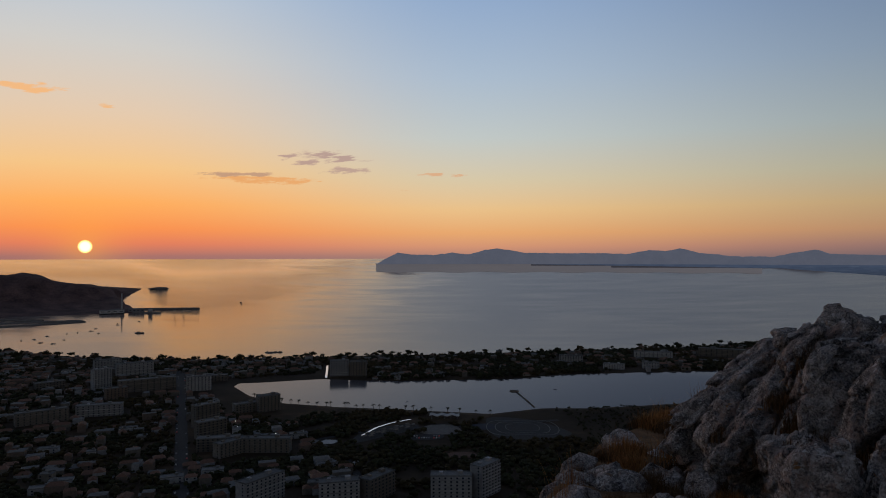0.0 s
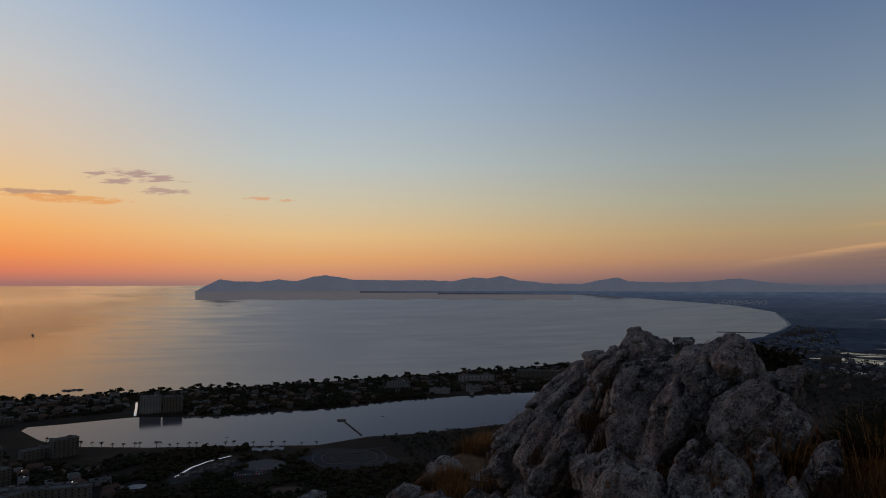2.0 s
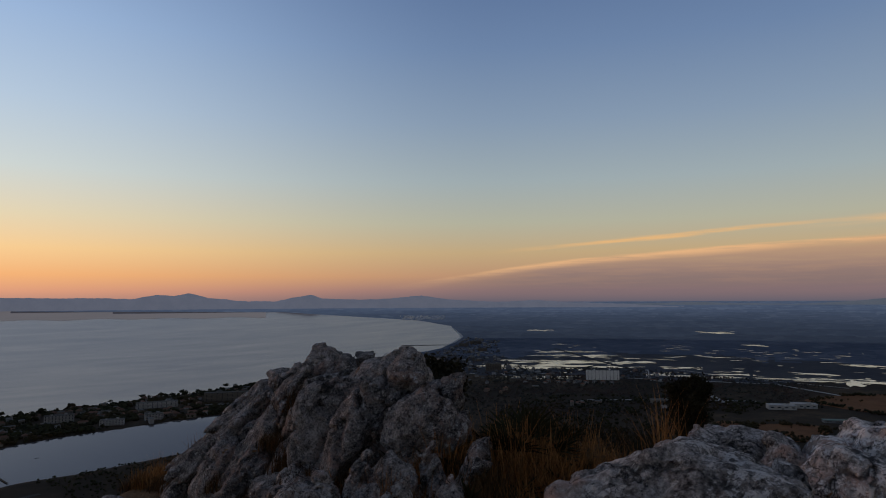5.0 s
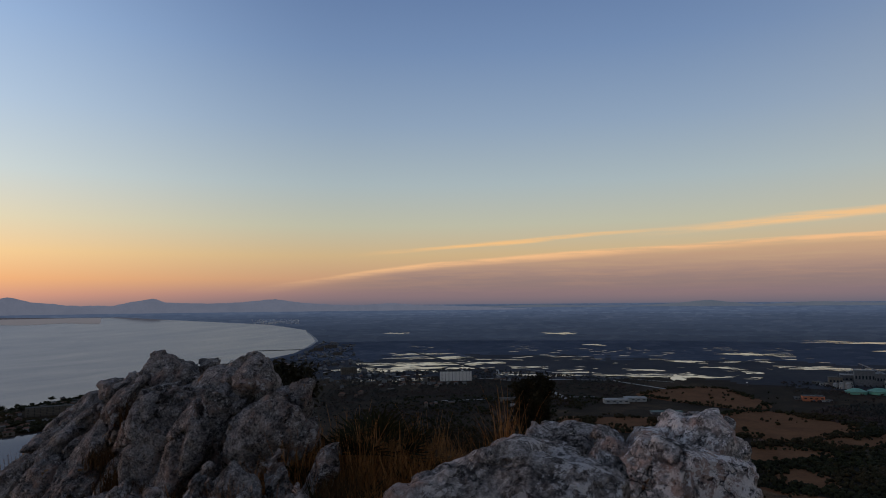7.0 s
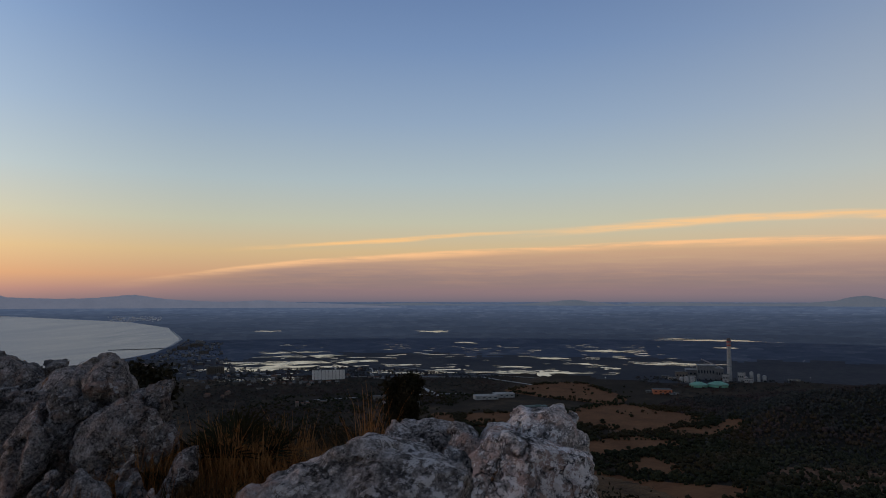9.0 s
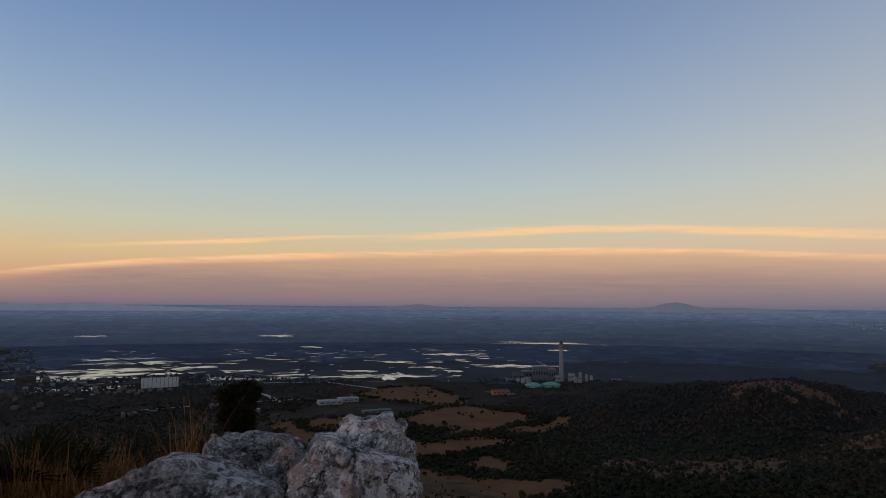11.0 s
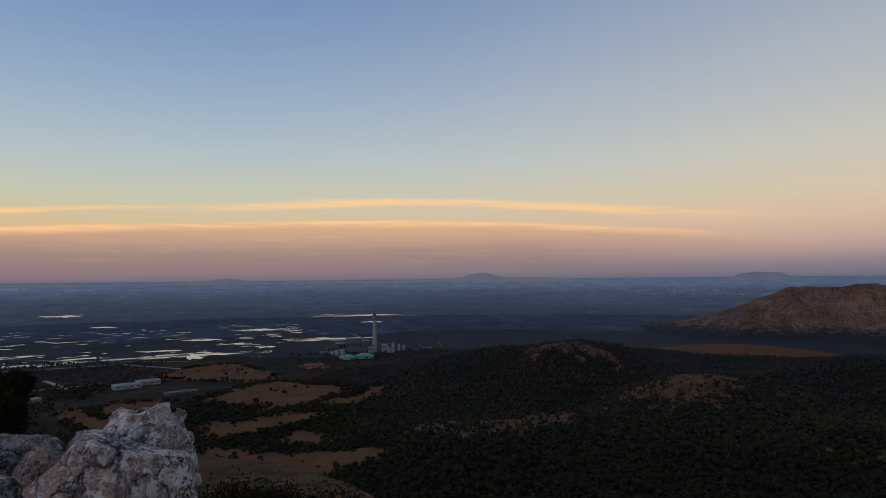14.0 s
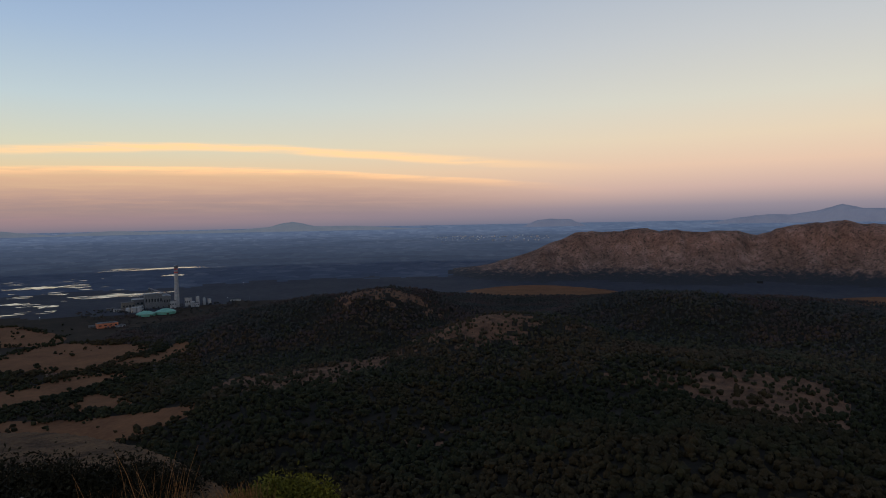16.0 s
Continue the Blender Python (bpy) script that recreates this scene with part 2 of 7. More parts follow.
def make_rock(name, crust, tone, red):
    """Limestone; crust sets how much of it pale lichen covers, red how much of it is rusty."""
    m, N, b = material(name, 0.9)
    p = N.node("ShaderNodeNewGeometry").outputs["Position"]
    a, f, g = N.noise(p, 1.7, 6, 0.6), N.noise(p, 11.0, 9, 0.72), N.noise(p, 75.0, 5, 0.7)
    v = N.math("ADD", N.math("MULTIPLY", a, 0.2), N.math("ADD", N.math("MULTIPLY", f, 0.4), N.math("MULTIPLY", g, 0.4)))
    c = N.ramp(v, [(q, rgb(k * tone, k * tone * 0.88, k * tone * 0.81)) for q, k in ((0.42, 0.03), (0.475, 0.09), (0.52, 0.165), (0.585, 0.29))])
    # rusty staining in places
    rust = N.math("MULTIPLY", N.step(N.noise(p, 2.6, 7, 0.65, 0.5), 0.53 - red * 0.1, 0.62 - red * 0.1), N.step(f, 0.4, 0.56))
    c = N.mix(N.math("MULTIPLY", rust, 0.7), c, rgb(0.18 * tone, 0.115 * tone, 0.09 * tone))
    # pale crusts of lichen with sharp edges, a few of them ochre
    lich = N.noise(p, 26.0, 15, 0.8, 0.2)
    wide = N.noise(p, 2.1, 4)
    edge = N.math("ADD", crust, N.step(wide, 0.36, 0.62, 0.07, -0.035))
    patch = N.step(N.math("SUBTRACT", lich, edge), 0.0, 0.018)
    c = N.mix(N.math("MULTIPLY", patch, 0.88), c, rgb(0.33 * tone, 0.305 * tone, 0.29 * tone))
    och = N.math("MULTIPLY", N.step(N.noise(p, 9.0, 5, 0.6, 0.6), 0.655, 0.675), N.step(N.noise(p, 1.3, 2), 0.46, 0.56))
    c = N.mix(N.math("MULTIPLY", och, 0.8), c, rgb(0.26, 0.12, 0.03))
    dark = N.step(N.noise(p, 38.0, 8, 0.8), 0.575, 0.62)
    c = N.mix(N.math("MULTIPLY", dark, 0.85), c, rgb(0.03, 0.027, 0.026))
    # cracks at two scales
    crack = None
    for scale, wdt, lo, hi in ((1.9, 0.022, 0.46, 0.62), (5.5, 0.032, 0.44, 0.58)):
        warp = N.vmath("ADD", p, N.combine(N.math("MULTIPLY", a, 1.3), N.math("MULTIPLY", f, 0.2), N.math("MULTIPLY", a, 0.9)))
        tall = N.vmath("MULTIPLY", warp, (1.0, 1.0, 0.6))
        vor = N.node("ShaderNodeTexVoronoi")
        vor.feature = "DISTANCE_TO_EDGE"
        vor.inputs["Scale"].default_value = scale
        N.put(vor.inputs["Vector"], tall)
        one = N.math("MAXIMUM", N.step(vor.outputs["Distance"], 0.0, wdt), N.step(N.noise(p, scale * 0.8, 3), hi, lo))
        crack = one if crack is None else N.math("MINIMUM", crack, one)
    c = N.mix(crack, N.mix(0.88, c, rgb(0.012, 0.011, 0.010)), c)
    N.put(b.inputs["Base Color"], c)
    chip = N.node("ShaderNodeTexVoronoi")
    chip.inputs["Scale"].default_value = 15.0
    N.put(chip.inputs["Vector"], N.vmath("ADD", p, N.combine(N.math("MULTIPLY", f, 0.14), N.math("MULTIPLY", g, 0.05), N.math("MULTIPLY", f, 0.1))))
    rel = N.math("ADD", N.math("MULTIPLY", f, 0.55), N.math("ADD", N.math("MULTIPLY", g, 0.45), N.math("MULTIPLY", chip.outputs["Distance"], 0.15)))
    hgt = N.math("ADD", N.math("ADD", rel, N.math("MULTIPLY", patch, 0.07)), N.math("ADD", N.math("MULTIPLY", crack, 0.6), N.math("MULTIPLY", dark, -0.4)))
    bn = N.node("ShaderNodeBump")
    bn.inputs["Strength"].default_value, bn.inputs["Distance"].default_value = 1.0, 0.06
    N.put(bn.inputs["Height"], hgt)
    N.put(b.inputs["Normal"], bn.outputs[0])
    return m


def make_water(name, ripple, rough, tint, up=0.0, lean=0.0):
    """Calm water: a mirror by Fresnel over dark depth. lean: tilt of the normals to the hill, which sets the sky they
    mirror.
    """
    m, N, b = material(name, rough)
    tree = m.node_tree
    p = N.node("ShaderNodeNewGeometry").outputs["Position"]
    sw = N.node("ShaderNodeMapping")
    sw.inputs["Scale"].default_value, sw.inputs["Rotation"].default_value = (1.0, 3.0, 1.0), (0, 0, 0.5)
    N.put(sw.inputs["Vector"], p)
    w = N.math("ADD", N.noise(sw.outputs[0], 0.05, 6, 0.7), N.math("MULTIPLY", N.noise(sw.outputs[0], 0.008, 4, 0.6, 1.2), 2.0))
    bn = N.node("ShaderNodeBump")
    bn.inputs["Strength"].default_value, bn.inputs["Distance"].default_value = ripple, 2.0
    flat = N.vmath("NORMALIZE", N.vmath("MULTIPLY", p, (-1.0, -1.0, 0.0)))
    # long slicks: normals tilt to the hill to steer reflections on the open bay, less so towards the sunrise and in the
    # lagoon
    sep = N.node("ShaderNodeSeparateXYZ")
    N.put(sep.inputs[0], p)
    az = N.math("MULTIPLY", N.math("ARCTAN2", N.math("MULTIPLY", sep.outputs[0], -1.0), sep.outputs[1]), 180 / math.pi)
    dist = N.vmath("LENGTH", N.vmath("MULTIPLY", p, (1.0, 1.0, 0.0)))
    slick = N.node("ShaderNodeMapping")
    slick.inputs["Scale"].default_value, slick.inputs["Rotation"].default_value = (1.0, 4.5, 1.0), (0, 0, -0.35)
    N.put(slick.inputs["Vector"], p)
    bands = N.math("SUBTRACT", N.noise(slick.outputs[0], 0.0022, 7, 0.62, 1.0), 0.5)
    sunny = N.step(N.math("ADD", az, N.math("MULTIPLY", bands, 30.0)), -6.0, 20.0)
    k = N.math("ADD", N.math("MULTIPLY", N.math("MULTIPLY", N.math("SUBTRACT", 1.0, sunny), N.step(az, -40.0, -12.0, 0.4, 1.0)), lean), N.math("MULTIPLY", bands, lean * 1.2))
    # far off below the sunrise, tilted back to mirror the dull horizon
    k = N.math("ADD", k, N.math("MULTIPLY", sunny, N.step(dist, 3300.0, 4500.0, 0.0, -0.05)))
    # extra tilt below the headland keeps its dark reflection off the water
    k = N.math("ADD", k, N.step(az, 21.0, 27.0, 0.0, lean))
    # the lagoon: more tilt towards its far end, for a darker reflection
    k = N.math("ADD", N.math("MULTIPLY", k, N.step(dist, 1330.0, 1520.0, 0.0, 1.0)), N.math("MULTIPLY", N.step(az, -24.0, 14.0, lean * 2.0, lean * 0.7), N.step(dist, 1330.0, 1520.0, 1.0, 0.0)))
    level = N.node("ShaderNodeMix")
    level.data_type = "VECTOR"
    N.put(level.inputs[0], sunny)
    N.put(level.inputs[4], N.node("ShaderNodeNewGeometry").outputs["Normal"])
    level.inputs[5].default_value = (0.0, 0.0, 1.0)
    nrm = N.vmath("ADD", N.vmath("MULTIPLY", flat, N.combine(k, k, k)), level.outputs[1])
    N.put(bn.inputs["Normal"], N.vmath("NORMALIZE", N.vmath("ADD", nrm, N.combine(0.0, 0.0, up))))
    N.put(bn.inputs["Height"], w)
    deep, gloss, mix, fr = N.node("ShaderNodeBsdfDiffuse"), N.node("ShaderNodeBsdfGlossy"), N.node("ShaderNodeMixShader"), N.node("ShaderNodeFresnel")
    deep.inputs["Color"].default_value, gloss.inputs["Color"].default_value, fr.inputs["IOR"].default_value = rgb(0.05, 0.05, 0.055), rgb(*tint), 1.33
    calm = N.noise(sw.outputs[0], 0.003, 5, 0.6, 1.5)
    N.put(gloss.inputs["Roughness"], N.step(calm, 0.4, 0.62, rough * 0.9, rough * 1.12))
    for node in (gloss, fr):
        N.put(node.inputs["Normal"], bn.outputs[0])
    N.put(mix.inputs[0], fr.outputs[0])
    tree.links.new(deep.outputs[0], mix.inputs[1])
    tree.links.new(gloss.outputs[0], mix.inputs[2])
    tree.links.new(mix.outputs[0], tree.nodes["Material Output"].inputs["Surface"])
    return m


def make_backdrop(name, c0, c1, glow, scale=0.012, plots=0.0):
    """Far land and mountains, the morning haze put into their colour and glow; plots sets the size of the fields on it.
    """
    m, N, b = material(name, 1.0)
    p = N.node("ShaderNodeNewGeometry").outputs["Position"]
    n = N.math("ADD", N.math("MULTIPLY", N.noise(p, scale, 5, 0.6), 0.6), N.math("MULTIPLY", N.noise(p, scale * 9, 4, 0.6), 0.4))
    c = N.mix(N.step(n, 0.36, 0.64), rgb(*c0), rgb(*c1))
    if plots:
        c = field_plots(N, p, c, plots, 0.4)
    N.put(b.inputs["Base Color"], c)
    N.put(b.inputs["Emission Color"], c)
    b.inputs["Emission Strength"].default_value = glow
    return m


def make_scrub():
    """Stony hill with scattered scrub; dark woods round its foot."""
    m, N, b = material("scrub_hill", 0.95)
    p = N.node("ShaderNodeNewGeometry").outputs["Position"]
    big, mid, fine = N.noise(p, 0.012, 6, 0.6), N.noise(p, 0.05, 5, 0.65), N.noise(p, 0.16, 4, 0.6)
    v = N.math("ADD", N.math("MULTIPLY", big, 0.4), N.math("ADD", N.math("MULTIPLY", mid, 0.35), N.math("MULTIPLY", fine, 0.25)))
    c = N.ramp(v, [(0.38, rgb(0.07, 0.042, 0.03)), (0.5, rgb(0.155, 0.092, 0.067)), (0.64, rgb(0.27, 0.172, 0.132))])
    c = N.mix(N.math("MULTIPLY", N.step(N.noise(p, 0.11, 4, 0.7), 0.54, 0.6), 0.7), c, rgb(0.035, 0.033, 0.022))
    sep = N.node("ShaderNodeSeparateXYZ")
    N.put(sep.inputs[0], p)
    tree_line = N.math("ADD", sep.outputs[2], N.math("MULTIPLY", N.math("SUBTRACT", mid, 0.5), 80.0))
    c = N.mix(N.step(tree_line, 40.0, 72.0), rgb(0.030, 0.031, 0.033), c)
    N.put(b.inputs["Base Color"], c)
    bn = N.node("ShaderNodeBump")
    bn.inputs["Strength"].default_value, bn.inputs["Distance"].default_value = 0.8, 12.0
    N.put(bn.inputs["Height"], v)
    N.put(b.inputs["Normal"], bn.outputs[0])
    return m


def make_canopy(name, dark, light):
    """Leaves of a wood; each crown has a tone of its own, and stands of trees differ."""
    m, N, b = material(name, 0.92)
    geo = N.node("ShaderNodeNewGeometry")
    p = geo.outputs["Position"]
    v = N.math("ADD", N.math("MULTIPLY", N.noise(p, 0.012, 4, 0.6), 0.55), N.math("ADD", N.math("MULTIPLY", geo.outputs["Random Per Island"], 0.3), N.math("MULTIPLY", N.noise(p, 0.9, 3), 0.3)))
    c = N.ramp(v, [(0.34, rgb(*dark)), (0.8, rgb(*light))])
    # browner, drier stands
    dry = N.step(N.noise(p, 0.007, 5, 0.62), 0.44, 0.62)
    c = N.mix(N.math("MULTIPLY", dry, 0.7), c, rgb(light[0] * 1.35, light[1] * 0.85, light[2] * 0.9))
    N.put(b.inputs["Base Color"], c)
    return m


M_PLAIN, M_DISTANT = make_plain(), make_distant()
# marsh colour with some blue-grey haze mixed in; middle band of the plain
M_MARSH = grainy("hazed_marsh_land", (0.023, 0.026, 0.035), (0.048, 0.047, 0.052), 0.006, 0.95)
M_ROCK, M_SLAB = make_rock("bare_limestone", 0.56, 1.6, 0.1), make_rock("crusted_limestone", 0.53, 2.3, 0.2)
M_CRUST = make_rock("white_crusted_limestone", 0.51, 3.0, 0.6)
M_SEA = make_water("sea_water", 0.002, 0.13, (1.0, 0.85, 0.755), 0.0, 0.055)
M_POND = make_water("pond_water", 0.003, 0.08, (0.74, 0.66, 0.62), 1.2, 0.02)
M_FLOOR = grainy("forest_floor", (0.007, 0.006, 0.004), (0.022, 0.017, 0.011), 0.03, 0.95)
M_BARE = grainy("bare_slope", (0.03, 0.017, 0.010), (0.18, 0.09, 0.05), 0.07, 0.95, 0.6)
M_SCRUB = make_scrub()
M_TOP = grainy("hilltop_soil", (0.03, 0.018, 0.010), (0.15, 0.085, 0.042), 2.2, 0.95, 0.9)
# haze as colour and glow, brighter band by band towards the horizon
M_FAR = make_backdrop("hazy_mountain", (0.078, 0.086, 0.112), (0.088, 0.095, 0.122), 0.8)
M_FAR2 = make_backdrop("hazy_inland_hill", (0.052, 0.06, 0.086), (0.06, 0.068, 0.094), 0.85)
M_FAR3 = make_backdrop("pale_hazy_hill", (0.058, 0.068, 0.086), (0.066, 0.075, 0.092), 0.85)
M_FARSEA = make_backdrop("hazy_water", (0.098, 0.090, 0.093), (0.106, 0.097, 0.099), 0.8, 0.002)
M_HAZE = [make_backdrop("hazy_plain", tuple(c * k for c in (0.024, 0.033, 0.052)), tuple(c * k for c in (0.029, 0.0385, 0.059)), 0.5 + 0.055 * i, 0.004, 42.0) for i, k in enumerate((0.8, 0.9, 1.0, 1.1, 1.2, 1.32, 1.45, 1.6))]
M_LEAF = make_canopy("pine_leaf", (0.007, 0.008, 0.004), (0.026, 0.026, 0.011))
# paler leaves for trees farther off: haze put into the base colour
M_MIDTREE = make_canopy("half_hazed_leaf", (0.014, 0.0155, 0.010), (0.042, 0.040, 0.022))
M_FARTREE = make_canopy("hazed_tree_leaf", (0.018, 0.020, 0.019), (0.044, 0.043, 0.036))
M_HEAD = grainy("headland_scrub", (0.03, 0.02, 0.019), (0.12, 0.07, 0.06), 0.02, 0.95, 0.6)
M_FIELD = grainy("stubble_field", (0.09, 0.038, 0.016), (0.165, 0.075, 0.033), 0.02, 0.95)
M_WHITE = grainy("white_render", (0.14, 0.138, 0.138), (0.25, 0.246, 0.244), 0.3, 0.8, vary=0.3)
M_TERRA = grainy("terracotta_roof", (0.07, 0.04, 0.03), (0.15, 0.085, 0.06), 1.0, 0.85, vary=0.25)
M_BRIGHT = grainy("bright_render", (0.5, 0.49, 0.48), (0.68, 0.67, 0.65), 0.3, 0.8)
M_CREAM = grainy("cream_render", (0.075, 0.066, 0.056), (0.135, 0.12, 0.104), 0.3, 0.85, vary=0.25)
M_BRICK = grainy("brown_render", (0.075, 0.058, 0.048), (0.13, 0.098, 0.08), 0.3, 0.85, vary=0.2)
M_FLAT = grainy("flat_roof", (0.06, 0.06, 0.06), (0.13, 0.128, 0.125), 0.4, 0.9, vary=0.2)
M_TRUNK = grainy("bark", (0.04, 0.03, 0.022), (0.10, 0.075, 0.055), 4.0, 0.95, 0.5)
M_ASPHALT = grainy("asphalt", (0.022, 0.021, 0.021), (0.042, 0.041, 0.04), 0.4, 0.9)
M_PALE = grainy("pale_concrete", (0.22, 0.21, 0.2), (0.36, 0.35, 0.33), 0.2, 0.85)
M_GREENP = grainy("green_sheet", (0.09, 0.24, 0.16), (0.14, 0.34, 0.24), 0.1, 0.6)
M_SHEETS = grainy("weathered_green_sheet", (0.05, 0.085, 0.075), (0.08, 0.13, 0.11), 0.1, 0.7)
M_ORANGE = grainy("orange_sheet", (0.36, 0.10, 0.04), (0.48, 0.15, 0.06), 0.1, 0.6)
M_STEEL = grainy("grey_steel", (0.06, 0.06, 0.065), (0.14, 0.14, 0.145), 0.3, 0.6)
M_RED = grainy("red_paint", (0.28, 0.03, 0.025), (0.38, 0.06, 0.05), 0.3, 0.7)
M_RUBBLE = grainy("rubble", (0.06, 0.055, 0.05), (0.14, 0.13, 0.12), 0.3, 0.95, 0.8)
M_HULL = grainy("dark_hull", (0.03, 0.03, 0.035), (0.09, 0.09, 0.1), 0.5, 0.5)


def make_glass():
    m, N, b = material("window_glass", 0.12)
    b.inputs["Base Color"].default_value = rgb(0.02, 0.025, 0.03)
    return m


def make_lamp(name, colour, strength):
    m, N, b = material(name, 0.5)
    b.inputs["Emission Color"].default_value = rgb(*colour)
    b.inputs["Emission Strength"].default_value = strength
    return m


M_GLASS, M_LAMP = make_glass(), make_lamp("lit_lamp", (1.0, 0.95, 0.85), 1.6)


# ---- land and water ----
D0, REACH = 1500.0, 3350.0


def lift(v):
    """Beyond 1.5 km the plain and the bay draw in more and more, so that all of the bay lies within 5 km of the hill."""
    v = np.asarray(v, float).copy()
    d = np.hypot(v[:, 0], v[:, 1])
    far = d > D0
    D = D0 + REACH * (d - D0) / np.maximum(d - D0 + REACH, 1.0)
    k = np.where(far, D / np.maximum(d, 1), 1.0)
    v[:, 0] *= k
    v[:, 1] *= k
    v[:, 2] = H + (v[:, 2] - H) * k
    return v


def polar(az, d):
    a = np.radians(az)
    return -d * np.sin(a), d * np.cos(a)


SEA = [(-2600, 2100), (-1900, 1950), (-1077, 1634), (-812, 1524), (-644, 1490), (-461, 1505), (-287, 1520), (-176, 1554), (-6, 1571), (294, 1625), (591, 1693),
       (811, 1768), (1200, 1960), (1700, 2250), (2050, 2440), (2365, 2709), (2752, 3072), (3010, 3380), (3857, 4452), (4648, 5947), (5317, 8850), (6151, 12200),
       (4769, 14620), (2277, 18985), (-2000, 19900), (-3000, 90000), (-90000, 90000), (-90000, 30000), (-9000, 9500), (-3900, 6200), (-2150, 4800),
       (-1700, 3500), (-1400, 3020), (-1250, 2730), (-1408, 2640), (-1900, 2480), (-2600, 2400)]
LAGOON = [(-371, 1212), (-323, 1223), (-226, 1256), (-87, 1233), (122, 1254), (236, 1301), (407, 1325), (559, 1344), (800, 1400), (830, 1200), (560, 1085),
          (364, 1043), (226, 1013), (149, 1013), (70, 977), (-71, 1007), (-158, 1022), (-251, 1050), (-320, 1105), (-376, 1195)]


def inside(poly, x, y):
    """How far inside the outline each point lies; negative outside."""
    x, y = np.asarray(x, float), np.asarray(y, float)
    best, odd = np.full(x.shape, 1e12), np.zeros(x.shape, bool)
    for (x0, y0), (x1, y1) in zip(poly, poly[1:] + poly[:1]):
        ex, ey = x1 - x0, y1 - y0
        u = np.clip(((x - x0) * ex + (y - y0) * ey) / (ex * ex + ey * ey), 0, 1)
        best = np.minimum(best, (x - x0 - u * ex) ** 2 + (y - y0 - u * ey) ** 2)
        if y0 != y1:
            odd ^= ((y0 > y) != (y1 > y)) & (x < (x1 - x0) * (y - y0) / (y1 - y0) + x0)
    return np.where(odd, 1, -1) * np.sqrt(best)


def wavy(x, y, scale, seed=0.0):
    """Smooth rolling values between about -1 and 1."""
    a = np.sin(x / scale + 1.7 * np.sin(y / scale * 0.7 + seed) + seed) * np.cos(y / scale * 1.13 + 1.3 * np.sin(x / scale * 0.6 + 2 * seed))
    b = np.sin(x / scale * 2.3 + 1.1 * seed + y / scale * 0.9) * np.cos(y / scale * 2.1 - x / scale * 0.5 + seed)
    c = np.sin(x / scale * 4.9 - y / scale * 2.2 + seed) * np.cos(y / scale * 4.3 + x / scale * 1.9 + seed)
    return 0.6 * a + 0.28 * b + 0.14 * c


# azimuth, distance, height, radius along and across the line of sight
HILLS = [(-112, 1120, 64, 190, 140), (-116.5, 1150, 58, 190, 140), (-122, 850, 48, 330, 420), (-90, 820, 18, 220, 160), (-130, 500, 60, 240, 260), (-96, 700, 40, 260, 160)]
# long ridges: distance, half depth, then bearing and elevation of the crest as seen from the hill
RIDGES = [
    (3000, 270, [(-106.3, -4.45), (-109.56, -4.1), (-112.47, -3.42), (-115.35, -2.52), (-117.3, -1.76), (-118.77, -1.05), (-119.6, -0.97), (-121.9, -0.91), (-125.04, -0.77), (-128.08, -1.0), (-131.41, -0.96),
                 (-133.01, -1.46), (-135.34, -0.67), (-136.84, -0.43), (-138.3, -0.38), (-141.36, -0.63), (-150, -0.3), (-160, -1.5), (-170, -4.4)]),
    (1460, 250, [(-84, -9.1), (-89.73, -7.4), (-94.24, -6.7), (-98.93, -5.85), (-101.32, -5.35), (-103.24, -5.35), (-106.62, -6.05), (-109, -7.4), (-113.36, -8.0), (-118.13, -7.6), (-122.77, -6.45),
                 (-126.33, -5.9), (-128.48, -5.75), (-131.4, -6.2), (-135.35, -6.5), (-141.4, -7.1), (-155, -7.5), (-165, -9.1)]),
    (4000, 420, [(24.2, -3.25), (24.98, -2.9), (26.24, -2.45), (28.15, -2.0), (29.63, -1.82), (31.43, -1.36), (32.13, -1.22), (33.49, -1.2), (37, -0.9), (44, -1.2), (55, -3.2)]),
]


